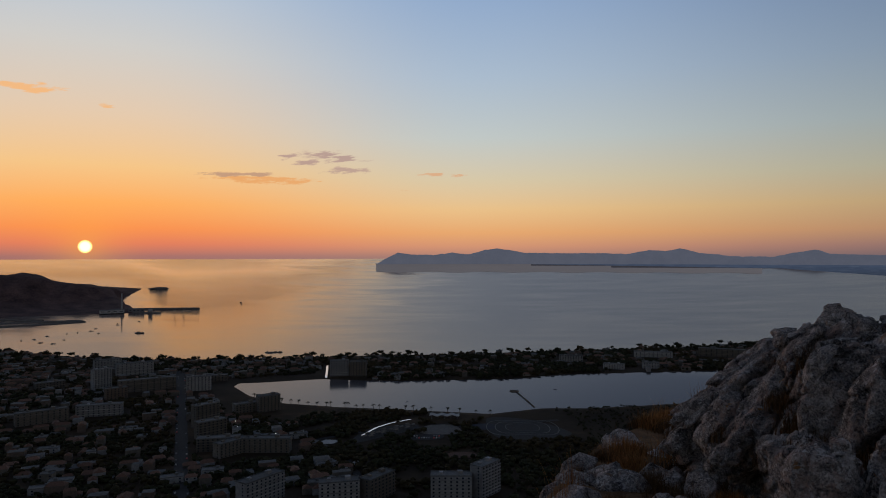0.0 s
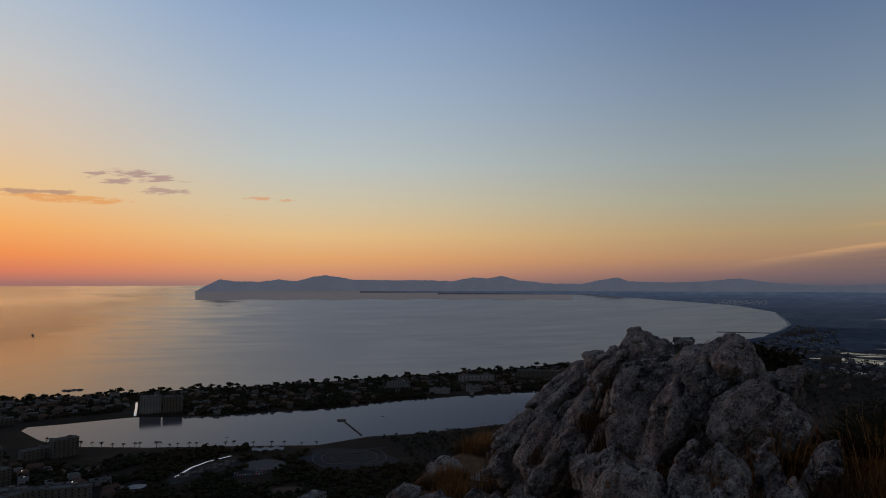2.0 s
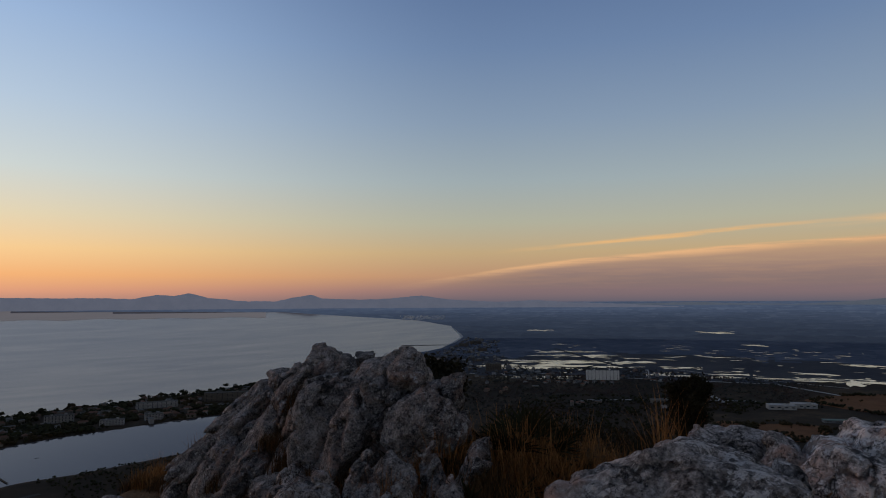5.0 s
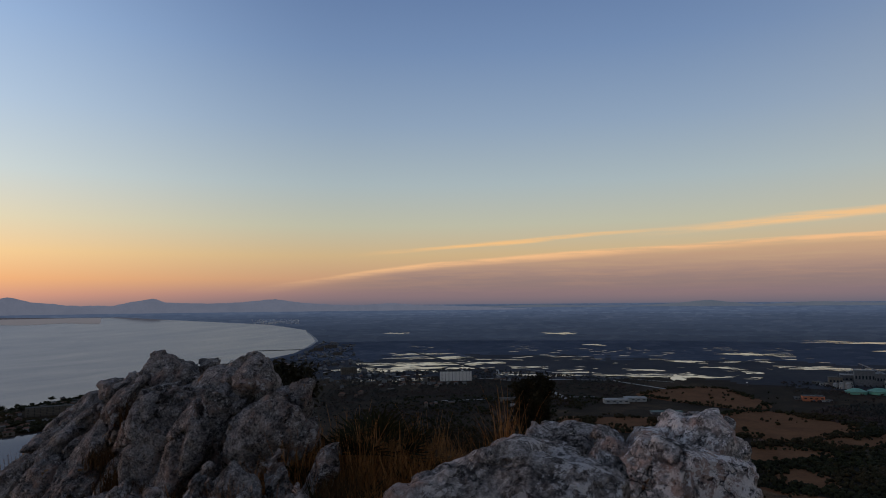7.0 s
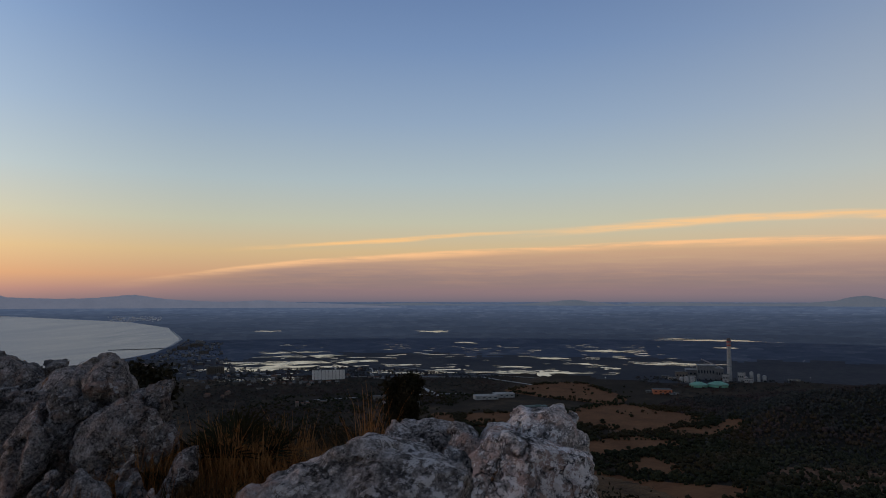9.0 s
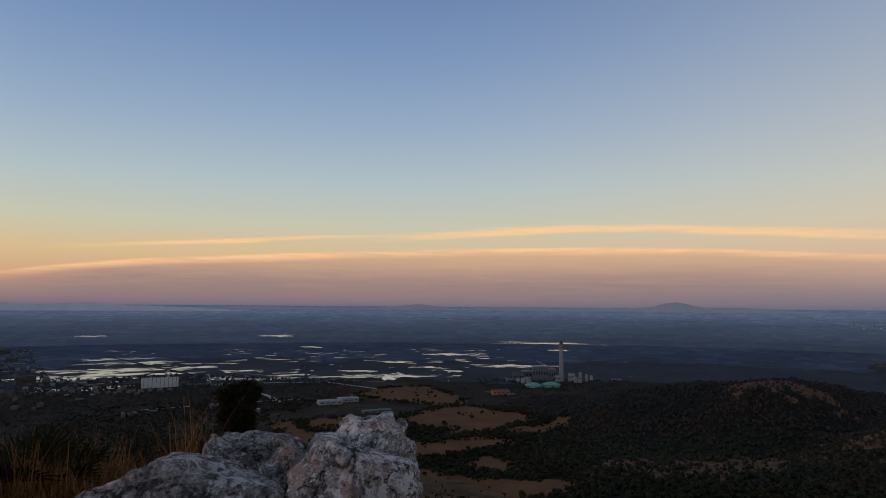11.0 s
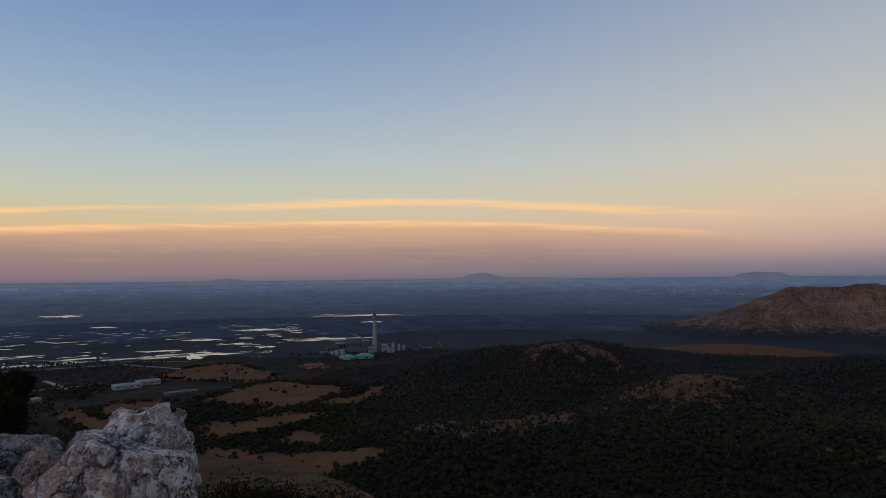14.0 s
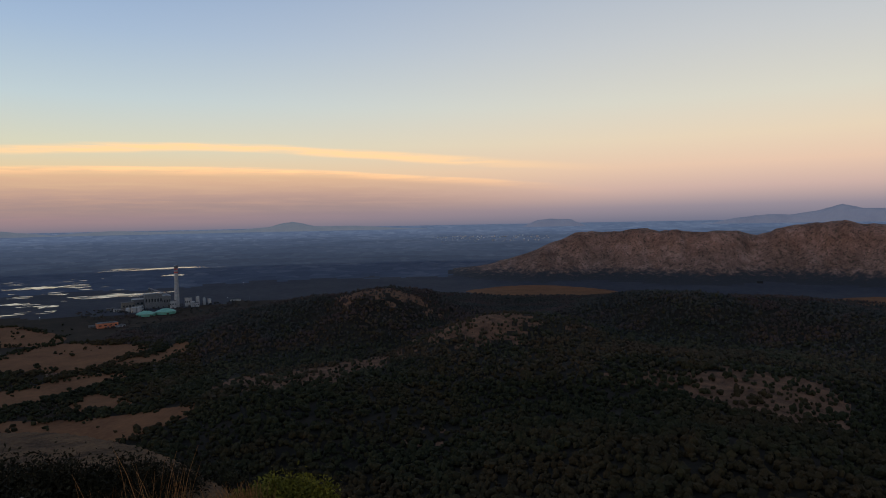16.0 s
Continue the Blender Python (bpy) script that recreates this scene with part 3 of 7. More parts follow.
def height(x, y):
    x, y = np.asarray(x, float), np.asarray(y, float)
    r = np.hypot(x, y)
    z = 2.2 + 0.5 * wavy(x, y, 130.0)
    az = np.degrees(np.arctan2(-x, y))
    acc = np.zeros_like(r)
    for a, d, h, ra, rc in HILLS:
        hx, hy = polar(a, d)
        ux, uy = hx / d, hy / d
        al, ac = (x - hx) * ux + (y - hy) * uy, -(x - hx) * uy + (y - hy) * ux
        acc += (h * np.exp(-((al / ra) ** 2 + (ac / rc) ** 2))) ** 3
    for d, deep, crest in RIDGES:
        crest = sorted(crest)
        top = np.interp(az, [c[0] for c in crest], [H + d * math.tan(radians(c[1])) - 4 for c in crest], left=0, right=0)
        bend = d + 60 * np.sin(az * 0.45)
        flank = 1 - np.exp(-((r - bend) / (0.4 * deep)) ** 2)
        spur = 0.16 * np.sin(az * 1.7 + r / 170 + 0.6 * np.sin(az * 0.8)) + 0.10 * np.sin(az * 4.1 - r / 95) + 0.05 * np.sin(az * 9.3 + r / 60)
        acc += (np.maximum(top, 0) * np.exp(-((r - bend) / deep) ** 2) * (1 + spur * flank * (d > 2900))) ** 3
    hill = np.cbrt(acc)
    z = z + hill * (1 + 0.03 * wavy(x, y, 75.0, 2.0) + 0.03 * wavy(x, y, 24.0, 5.0) + 0.14 * wavy(x, y, 110.0, 3.0) * (az > 10))
    brow = np.interp(az, [-180, -96, -70, -24, -15, -9, 180], [5, 5.4, 13, 13, 9, 4, 4])
    own = (228.6 - 0.11 * np.minimum(r, 30)) * np.exp(-(np.maximum(r - brow, 0) / 150) ** 1.1)
    own = own * (1 + 0.05 * wavy(x, y, 60.0, 1.0) * np.clip((r - 20) / 100, 0, 1)) + 0.12 * wavy(x, y, 2.6, 3.0) * np.clip((r - 1) / 4, 0, 1)
    mx, my = polar(-50.5, 4.7)
    own = own + 0.72 * np.exp(-((x - mx) ** 2 + (y - my) ** 2) / 1.15 ** 2)
    z = z * np.clip(1 - own / 200, 0, 1) + own
    s, l = inside(SEA, x, y), inside(LAGOON, x, y)
    w = np.maximum(s, l)
    bed = np.where(w > 0, -2.0 * np.minimum(w / 14, 1) - 0.12 * np.clip(w - 14, 0, 500), 2.2 * np.clip(-w / 14, 0, 1))
    return np.where(w > -14, np.minimum(z, bed), z)


def link(name, verts, faces, mats, index=None, smooth=False, parent=None):
    me = bpy.data.meshes.new(name)
    me.from_pydata(np.asarray(verts).tolist(), [], np.asarray(faces).tolist() if isinstance(faces, np.ndarray) else faces)
    for m in mats:
        me.materials.append(m)
    if index is not None:
        me.polygons.foreach_set("material_index", np.asarray(index, np.int32))
    if smooth:
        me.polygons.foreach_set("use_smooth", np.ones(len(me.polygons), bool))
    ob = new(name, me)
    if parent:
        ob.parent = parent
    return ob


def polar_sheet(azs, ds):
    A, D = np.meshgrid(azs, ds)
    x, y = polar(A, D)
    n, k = len(azs), len(ds)
    i, j = np.meshgrid(np.arange(k - 1), np.arange(n), indexing="ij")
    j2 = (j + 1) % n
    f = np.stack([i * n + j2, i * n + j, (i + 1) * n + j, (i + 1) * n + j2], -1).reshape(-1, 4)
    return x.ravel(), y.ravel(), f


BARE = ((-101, 1400, 130), (-112, 1080, 120), (-94, 820, 70), (-100.7, 1000, 60), (-97.8, 930, 55), (-135, 800, 110), (-130.5, 770, 100), (-90.5, 930, 60))


def bareness(x, y):
    b = wavy(x, y, 90.0, 4.0) + 0.5 * wavy(x, y, 30.0, 7.0)
    for a, d, rad in BARE:
        hx, hy = polar(a, d)
        b = b + 1.9 * np.exp(-((x - hx) ** 2 + (y - hy) ** 2) / rad ** 2)
    return b


SHEET_AZ = np.r_[np.arange(-160, 45, 0.45), np.arange(45, 200, 2.5)]
SHEET_D = np.r_[0.05, 0.2, 0.4 * 1.02 ** np.arange(0, 590)]
EDGE = 4000.0


def make_ground():
    ds = np.r_[SHEET_D[SHEET_D < EDGE], EDGE]
    x, y, f = polar_sheet(SHEET_AZ, ds)
    z = height(x, y)
    v = lift(np.stack([x, y, z], 1))
    n = len(SHEET_AZ)
    f = f.tolist() + [list(range(n))]
    f[-1] = f[-1][::-1]
    fc = np.array(f[:-1])
    cx, cy, hz = x[fc].mean(1), y[fc].mean(1), z[fc].mean(1)
    r, az = np.hypot(cx, cy), np.degrees(np.arctan2(-cx, cy))
    idx = np.zeros(len(f), int)
    idx[-1] = 1
    i = idx[:-1]
    i[r < 60] = 1
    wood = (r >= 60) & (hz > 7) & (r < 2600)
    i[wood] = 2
    i[wood & (bareness(cx, cy) > 1.25 + 0.55 * wavy(cx, cy, 16.0, 3.0) + 0.4 * wavy(cx, cy, 6.0, 1.0))] = 5
    i[(r > 2350) & (az < -98.0) & (hz > 6.0 + 2.5 * wavy(cx, cy, 90.0, 8.0))] = 3
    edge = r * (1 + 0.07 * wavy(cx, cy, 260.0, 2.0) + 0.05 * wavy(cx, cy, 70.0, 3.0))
    # bands by distance, each with more haze in its base colour
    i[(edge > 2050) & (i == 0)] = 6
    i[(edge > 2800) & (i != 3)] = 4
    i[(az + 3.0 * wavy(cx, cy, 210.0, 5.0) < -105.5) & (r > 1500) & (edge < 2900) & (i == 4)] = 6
    i[(az > 12) & (r > 2200)] = 7
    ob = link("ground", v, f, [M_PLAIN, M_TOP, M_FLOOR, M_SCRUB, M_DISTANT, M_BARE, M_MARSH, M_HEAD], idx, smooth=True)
    return tagged(ob, "dry coastal plain with wooded hills seen at dawn", "ground", kind="structure")


def make_far_land():
    """The plain beyond four kilometres, out to the horizon: a still backdrop, haze painted in as glowing colour bands.
    """
    ds = np.r_[EDGE, SHEET_D[(SHEET_D > EDGE) & (SHEET_D < 45000)], 60000.0]
    x, y, f = polar_sheet(SHEET_AZ, ds)
    z = height(x, y)
    cx, cy = x[f].mean(1), y[f].mean(1)
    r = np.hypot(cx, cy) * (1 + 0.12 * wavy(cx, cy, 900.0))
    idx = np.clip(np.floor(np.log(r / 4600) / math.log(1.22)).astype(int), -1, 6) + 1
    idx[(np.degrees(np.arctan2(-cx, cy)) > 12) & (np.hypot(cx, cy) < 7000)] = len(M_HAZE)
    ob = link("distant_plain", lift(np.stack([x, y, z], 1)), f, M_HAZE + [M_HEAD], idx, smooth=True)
    tagged(ob, "hazy blue inland plain reaching to the horizon", "backdrop", kind="structure")


make_far_land()
make_ground()


def make_water_sheet():
    azs = np.r_[np.arange(-160, 45, 0.9), np.arange(45, 200, 5.0)]
    ds = np.r_[SHEET_D[(SHEET_D > 680) & (SHEET_D < 45000)], 60000.0]
    x, y, f = polar_sheet(azs, ds)
    v = lift(np.stack([x, y, np.zeros_like(x)], 1))
    ob = link("water", v, f, [M_SEA], smooth=True)
    tagged(ob, "calm grey sea of a wide bay reflecting the sunrise", "water", kind="structure")


make_water_sheet()


def make_far_sea():
    """The last of the bay before the mountains: an added sheet over the water, its pale haze painted as colour and
    glow.
    """
    azs = np.arange(-25.5, 5.9, 0.6)
    ds = np.array([9600.0, 11500.0, 13500.0, 16000.0, 18500.0, 21000.0])
    A, D = np.meshgrid(azs, ds)
    D = D * (1 + 0.03 * np.sin(A * 1.3) * (D < 11000))
    x, y = polar(A, D)
    n, k = len(azs), len(ds)
    wet = inside(SEA, x.ravel(), y.ravel()).reshape(k, n) > 250
    wet[-2:] |= A[-2:] > -8
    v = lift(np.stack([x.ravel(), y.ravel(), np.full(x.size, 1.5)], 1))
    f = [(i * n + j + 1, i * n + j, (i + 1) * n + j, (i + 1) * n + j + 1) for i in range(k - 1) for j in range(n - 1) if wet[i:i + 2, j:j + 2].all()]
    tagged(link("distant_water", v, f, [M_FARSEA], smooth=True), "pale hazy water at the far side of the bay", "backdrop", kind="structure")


make_far_sea()


def backdrop_ridge(name, profile, dist, label, mat, rough=0.05):
    """A far range: azimuth and elevation of its crest, at one distance."""
    az0, az1 = profile[0][0], profile[-1][0]
    azs = np.linspace(az0, az1, int(abs(az1 - az0) / 0.12) + 2)
    order = 1 if az1 > az0 else -1
    el = np.interp(azs * order, [p[0] * order for p in profile], [p[1] for p in profile])
    el = el + rough * (0.5 * wavy(azs * 20, azs * 7, 9.0) + 0.5 * wavy(azs * 60, azs * 13, 11.0))
    rows = []
    for k, (dd, part) in enumerate(((0.0, 0.0), (0.02, 0.35), (0.05, 0.75), (0.08, 1.0), (0.12, 0.6), (0.16, 0.0))):
        d = dist * (1 + dd)
        top = H + dist * 1.08 * np.tan(np.radians(el))
        wob = 1 + 0.12 * wavy(azs * 30, azs * 0 + k * 5.0, 12.0) * (0 < part < 1)
        z = np.maximum(top, 1.0) * part * wob - (4.0 if part == 0 else 0)
        x, y = polar(azs, d)
        rows.append(np.stack([x, y, z], 1))
    n = len(azs)
    v = lift(np.concatenate(rows))
    f = [(r * n + i, r * n + i + 1, (r + 1) * n + i + 1, (r + 1) * n + i) for r in range(5) for i in range(n - 1)]
    return tagged(link(name, v, f, [mat], smooth=True), label, "mountains", kind="structure")


CAPE = [(5.8, -0.74), (4.77, -0.15), (3.81, 0.31), (2.85, 0.15), (0.69, 0.09), (-0.76, 0.31), (-2.21, 0.14), (-3.65, 0.54), (-4.61, 0.66), (-6.04, 0.46), (-7.0, 0.28), (-10.3, 0.22),
        (-13.07, 0.25), (-15.33, 0.16), (-17.11, 0.48), (-18.43, 0.38), (-19.51, 0.61), (-20.99, 0.24), (-23.47, -0.03), (-26.24, -0.08), (-27.4, 0.18), (-29.1, 0.47),
        (-30.06, 0.15), (-33.1, 0.03), (-35.5, 0.1), (-38.4, 0.38), (-40.5, 0.03), (-43, -0.13), (-45, -0.22), (-48.1, -0.05), (-50.1, -0.23), (-53.9, -0.34), (-57, -0.5), (-60, -0.64), (-62, -0.74)]
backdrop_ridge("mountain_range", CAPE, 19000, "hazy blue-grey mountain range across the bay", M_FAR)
INLAND = [(-48, -0.5), (-54, -0.42), (-58, -0.36), (-61, -0.26), (-64.0, -0.4), (-68.6, -0.44), (-72, -0.2), (-74, 0.0), (-75.8, -0.2), (-77.5, -0.4), (-81.4, -0.18), (-85, -0.3), (-91, -0.28), (-93.3, -0.1),
          (-94.4, 0.2), (-95.3, 0.3), (-97.1, -0.1), (-100.5, -0.12), (-105.2, -0.45), (-110.8, -0.5), (-114.6, -0.5), (-115.9, 0.06), (-117.0, 0.16), (-118.7, 0.08), (-120.0, -0.5), (-125.0, -0.59),
          (-129.7, -0.44), (-131.4, -0.07), (-133.8, 0.18), (-135.3, 0.11), (-137.2, 0.4), (-138.66, 0.82), (-140.0, 0.49), (-141.4, 0.45), (-150, 0.5), (-165, -0.1)]
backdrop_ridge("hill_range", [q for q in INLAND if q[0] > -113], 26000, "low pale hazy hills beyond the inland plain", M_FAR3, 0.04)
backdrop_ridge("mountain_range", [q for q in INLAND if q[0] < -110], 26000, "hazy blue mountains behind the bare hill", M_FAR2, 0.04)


# ---- rocks of the summit ----
def at(az, el, d):
    """A place near the eye, by bearing, elevation and distance from the start of the walk."""
    a, e = radians(az), radians(el)
    return Vector((-d * math.sin(a) * math.cos(e), d * math.cos(a) * math.cos(e), H + d * math.sin(e)))


def boulder(name, centre, size, turn, seed, label, levels=5, facets=0.32, rough=0.10, peak=0.0, group="rocks of the summit"):
    """A weathered block: a sphere cut by random planes, with grooves, pits and cracks."""
    rnd = random.Random(seed)
    bm = bmesh.new()
    bmesh.ops.create_icosphere(bm, subdivisions=levels, radius=1.0)
    cuts = []
    for _ in range(26):
        n = Vector((rnd.uniform(-1, 1), rnd.uniform(-1, 1), rnd.uniform(-0.7, 1))).normalized()
        cuts.append((n, rnd.uniform(1 - facets, 0.97)))
    off = Vector((rnd.uniform(-50, 50), rnd.uniform(-50, 50), rnd.uniform(-50, 50)))
    sx, sy, sz = size
    unit = max(0.25, min(1.0, (sx + sz) * 0.5))
    for v in bm.verts:
        p = v.co.copy()
        for n, k in cuts:
            s = p.dot(n)
            if s > k:
                p -= n * (s - k)
        if peak and p.z > -0.3:
            p.x, p.y = p.x * (1 - peak * (p.z + 0.3)), p.y * (1 - peak * (p.z + 0.3))
        w = Vector((p.x * sx, p.y * sy, p.z * sz))
        big = noise.fractal(w * 0.9 / unit + off, 1.0, 2.0, 3)
        seam = noise.noise(Vector((w.x * 1.9 + 0.9 * big, w.y * 1.9, w.z * 0.55 + 0.6 * big)) / unit + off * 2)
        seam = min(abs(seam) * 9.0, 1.0) ** 0.5
        joint = noise.noise(Vector((w.x * 0.7, w.y * 0.7, w.z * 2.3 + 0.8 * big)) / unit + off * 4)
        joint = min(abs(joint) * 11.0, 1.0) ** 0.5
        fine = noise.fractal(w * 12.0 + off, 0.7, 2.1, 4)
        pit = min(0.0, noise.noise(w * 20.0 + off * 5) + 0.3)
        k = rough * (1.0 * big + 0.75 * (seam - 1.0) + 0.5 * (joint - 1.0)) + 0.028 * fine / (1 + unit) + 0.05 * pit
        v.co = p * (1 + k)
    m = (pose(0, 0, 0, 0, 0, turn[2]) @ pose(0, 0, 0, 0, -turn[1], 0)).to_3x3()
    for v in bm.verts:
        c = m @ Vector((v.co.x * sx, v.co.y * sy, v.co.z * sz))
        v.co = c
    # the foot reaches down into the ground
    low = min(v.co.z for v in bm.verts)
    foot = float(height(np.array([centre[0]]), np.array([centre[1]]))[0]) - 0.2 - centre[2]
    if low > foot:
        for v in bm.verts:
            if v.co.z < 0:
                v.co.z *= foot / low
    me = bpy.data.meshes.new(name)
    bm.to_mesh(me)
    bm.free()
    me.materials.append(M_ROCK)
    me.polygons.foreach_set("use_smooth", np.ones(len(me.polygons), bool))
    ob = new(name, me)
    ob.location = centre
    return tagged(ob, label, "rock", group)

def lattice(p, seed):
    """Smooth random values, -1 to 1, at many places at once."""
    i = np.floor(p).astype(np.int64)
    f = (p - i).astype(np.float32)
    f = f * f * (3 - 2 * f)

    def corner(a, b, c):
        h = (i[:, 0] + a) * 374761393 + (i[:, 1] + b) * 668265263 + (i[:, 2] + c) * 2147483647 + seed * 144665
        h = (h ^ (h >> 13)) * 1274126177
        h = (h ^ (h >> 16)) & 0xFFFF
        return h.astype(np.float32) / 32767.5 - 1

    x, y, z = f[:, 0], f[:, 1], f[:, 2]
    a = [corner(0, b, c) * (1 - x) + corner(1, b, c) * x for b, c in ((0, 0), (1, 0), (0, 1), (1, 1))]
    return (a[0] * (1 - y) + a[1] * y) * (1 - z) + (a[2] * (1 - y) + a[3] * y) * z


def octaves(p, n, seed, gain=0.5):
    return sum(gain ** k * lattice(p * 2.03 ** k + 17.3 * k, seed + k) for k in range(n))


def fractured(P, size, seed):
    """Splits space into tall cells; gives each place a height on its cell's own tilted plane, and the gap to the next cell."""
    q = P / np.array(size)
    i = np.floor(q).astype(np.int64)
    best, second, tilt = np.full(len(P), 9.0, np.float32), np.full(len(P), 9.0, np.float32), np.zeros(len(P), np.float32)

    def rand(c, k):
        h = c[:, 0] * 374761393 + c[:, 1] * 668265263 + c[:, 2] * 2147483647 + (seed * 31 + k) * 144665
        h = (h ^ (h >> 13)) * 1274126177
        return (((h ^ (h >> 16)) & 0xFFFF) / 65535.0).astype(np.float32)

    for a in (-1, 0, 1):
        for b in (-1, 0, 1):
            for c in (-1, 0, 1):
                cell = i + [a, b, c]
                d = [(q[:, k] - cell[:, k] - rand(cell, k)).astype(np.float32) for k in range(3)]
                dist = np.sqrt(d[0] ** 2 + d[1] ** 2 + d[2] ** 2)
                plane = d[0] * (rand(cell, 3) - 0.5) + d[1] * (rand(cell, 4) - 0.5) + d[2] * (rand(cell, 5) - 0.5) + 0.5 * (rand(cell, 6) - 0.5)
                nearer = dist < best
                second = np.where(nearer, best, np.minimum(second, dist))
                tilt = np.where(nearer, plane, tilt)
                best = np.where(nearer, dist, best)
    return tilt, second - best


def outcrop(name, blocks, cell, seed, label, worn=1.0, mat=None):
    """One mass of rock: blocks cut by planes, grown together with clefts where they meet, then weathered."""
    rows = []
    for k, (x, y, z, w, h, dep, lean, cuts) in enumerate(blocks):
        foot = float(height(np.array([x]), np.array([y]))[0]) - H - 0.5
        if len(blocks) == 1 and z - h > foot:
            z, h = (z + h + foot) / 2, (z + h - foot) / 2
        rows.append((x, y, z, w, h, dep, lean, cuts))
    if 1 < len(blocks) < 20:
        x, y, z, w, h, dep = rows[0][:6]
        foot = float(height(np.array([x]), np.array([y]))[0]) - H - 0.3
        rows.append((x, y, (z + foot) / 2, 0.9 * w, (z - foot) / 2, 0.9 * dep, 0, 3))
    b = np.array([r[:6] for r in rows])
    big = b[:, 3:].max(1)
    lo, hi = (b[:, :3] - big[:, None]).min(0) - 0.25, (b[:, :3] + big[:, None]).max(0) + 0.25
    n = np.ceil((hi - lo) / cell).astype(int)
    best, second, owner = np.full(n, 9.0, np.float32), np.full(n, 9.0, np.float32), np.zeros(n, np.int16)
    axes = [lo[k] + cell * np.arange(n[k]) for k in range(3)]
    for k, (x, y, z, w, h, dep, lean, cuts) in enumerate(rows):
        rng = np.random.default_rng(seed * 100 + k)
        reach = 1.25 * max(w, h, dep) + 0.25
        sl = tuple(slice(max(int((c - reach - lo[i]) / cell), 0), min(int((c + reach - lo[i]) / cell) + 2, n[i])) for i, c in enumerate((x, y, z)))
        gx, gy, gz = np.meshgrid(axes[0][sl[0]] - x, axes[1][sl[1]] - y, axes[2][sl[2]] - z, indexing="ij")
        P = np.stack([gx.ravel(), gy.ravel(), gz.ravel()], 1)
        P = P.astype(np.float32)
        P = P + 0.05 * min(w, h) * np.sin(P[:, [1, 2, 0]] * (3.1 / max(w, h)) + P[:, [2, 0, 1]] * (2.3 / max(w, h)) + k).astype(np.float32)
        face = math.atan2(x, y)
        c, s = math.cos(face), math.sin(face)
        u, dpt = P[:, 0] * c - P[:, 1] * s, P[:, 0] * s + P[:, 1] * c
        cl, sl2 = math.cos(radians(lean)), math.sin(radians(lean))
        q = np.stack([(u * cl + P[:, 2] * sl2) / w, dpt / dep, (-u * sl2 + P[:, 2] * cl) / h], 1).astype(np.float32)
        blunt = 7.0 if worn == 1 else 6.0
        e = (np.sum(np.abs(q) ** blunt, 1) ** (1 / blunt) - 1) * min(w, h, dep)
        for nx, ny, nz, keep in () if isinstance(cuts, int) else cuts:
            e = np.maximum(e, (q @ np.array([nx, ny, nz], np.float32) - keep) * min(w, h, dep))
        # weathered breaks: planes at random, most of them steep
        for _ in range(((3 + cuts) if isinstance(cuts, int) else 4) if worn == 1 else (cuts if isinstance(cuts, int) else 1)):
            m = rng.normal(0, 1, 3) * [1, 1, 0.8]
            m /= np.linalg.norm(m)
            if m[1] > 0.4:
                m[1] *= -1
            e = np.maximum(e, (q @ m.astype(np.float32) - rng.uniform(0.8 if worn == 1 else 0.92, 1.05)) * min(w, h, dep))
        e = e.reshape(gx.shape).astype(np.float32)
        old = best[sl]
        second[sl] = np.minimum(second[sl], np.maximum(old, e))
        owner[sl] = np.where(e < old, k, owner[sl])
        best[sl] = np.minimum(old, e)
    # clefts where two blocks meet
    wide = 0.016 + 0.012 * worn
    gap = np.clip(1 - (second - best) / wide, 0, 1)
    field = best + (2.6 if worn == 1 else 2.0) * wide * gap ** 1.5
    near = np.abs(field) < 0.13
    idx = np.nonzero(near)
    P = np.stack([axes[k][idx[k]] for k in range(3)], 1)
    unit = float(np.median(b[:, 3:5]))
    wear = (0.003 + 0.002 * worn) * octaves(P * 12.0, 4, seed + 31, 0.62) + 0.022 * worn * unit * octaves(P / unit * 1.6, 4, seed, 0.6)
    seam = np.abs(octaves(P * [1.0, 1.0, 0.38] / unit * 1.3 + 5, 3, seed + 9))
    wear = wear + 0.13 * worn * unit * np.clip(1 - seam * 14, 0, 1)
    seam2 = np.abs(octaves(P * [0.6, 0.6, 1.2] / unit * 1.5 + 9, 3, seed + 19))
    wear = wear + 0.11 * worn * unit * np.clip(1 - seam2 * 12, 0, 1)
    # breaks: faces of their own tilt, stepped where they meet
    if worn == 1:
        # they run up and to the side, as the beds of the crag do
        rise, side, out = np.array([0.48, -0.30, 0.82]), np.array([0.70, -0.44, -0.57]), np.array([0.53, 0.85, 0.0])
        R = np.stack([P @ side, P @ out, P @ rise], 1) + 0.05 * np.sin(P[:, [2, 0, 1]] * 5.0)
        tilt, rift = fractured(R, (0.2, 0.26, 0.7), seed + 7)
        wear = wear + 0.055 * tilt + 0.03 * np.clip(1 - rift * 9, 0, 1) + 0.014 * np.clip(1 - 6 * np.abs(octaves(R * [7.0, 7.0, 1.6], 2, seed + 77)), 0, 1)
    else:
        tilt, rift = fractured(P, (0.17, 0.17, 0.12), seed + 7)
        wear = wear + 0.03 * tilt + 0.006 * np.clip(1 - rift * 9, 0, 1)
    field[idx] += wear.astype(np.float32)
    field[[0, -1]] = field[:, [0, -1]] = field[:, :, [0, -1]] = 1.0
    # a vertex in each cell that the surface crosses
    ins = field < 0
    base = tuple(m - 1 for m in n)
    acc, cnt = np.zeros(base + (3,), np.float32), np.zeros(base, np.float32)
    quads = []
    vid = np.full(base, -1, np.int64)
    cross = []
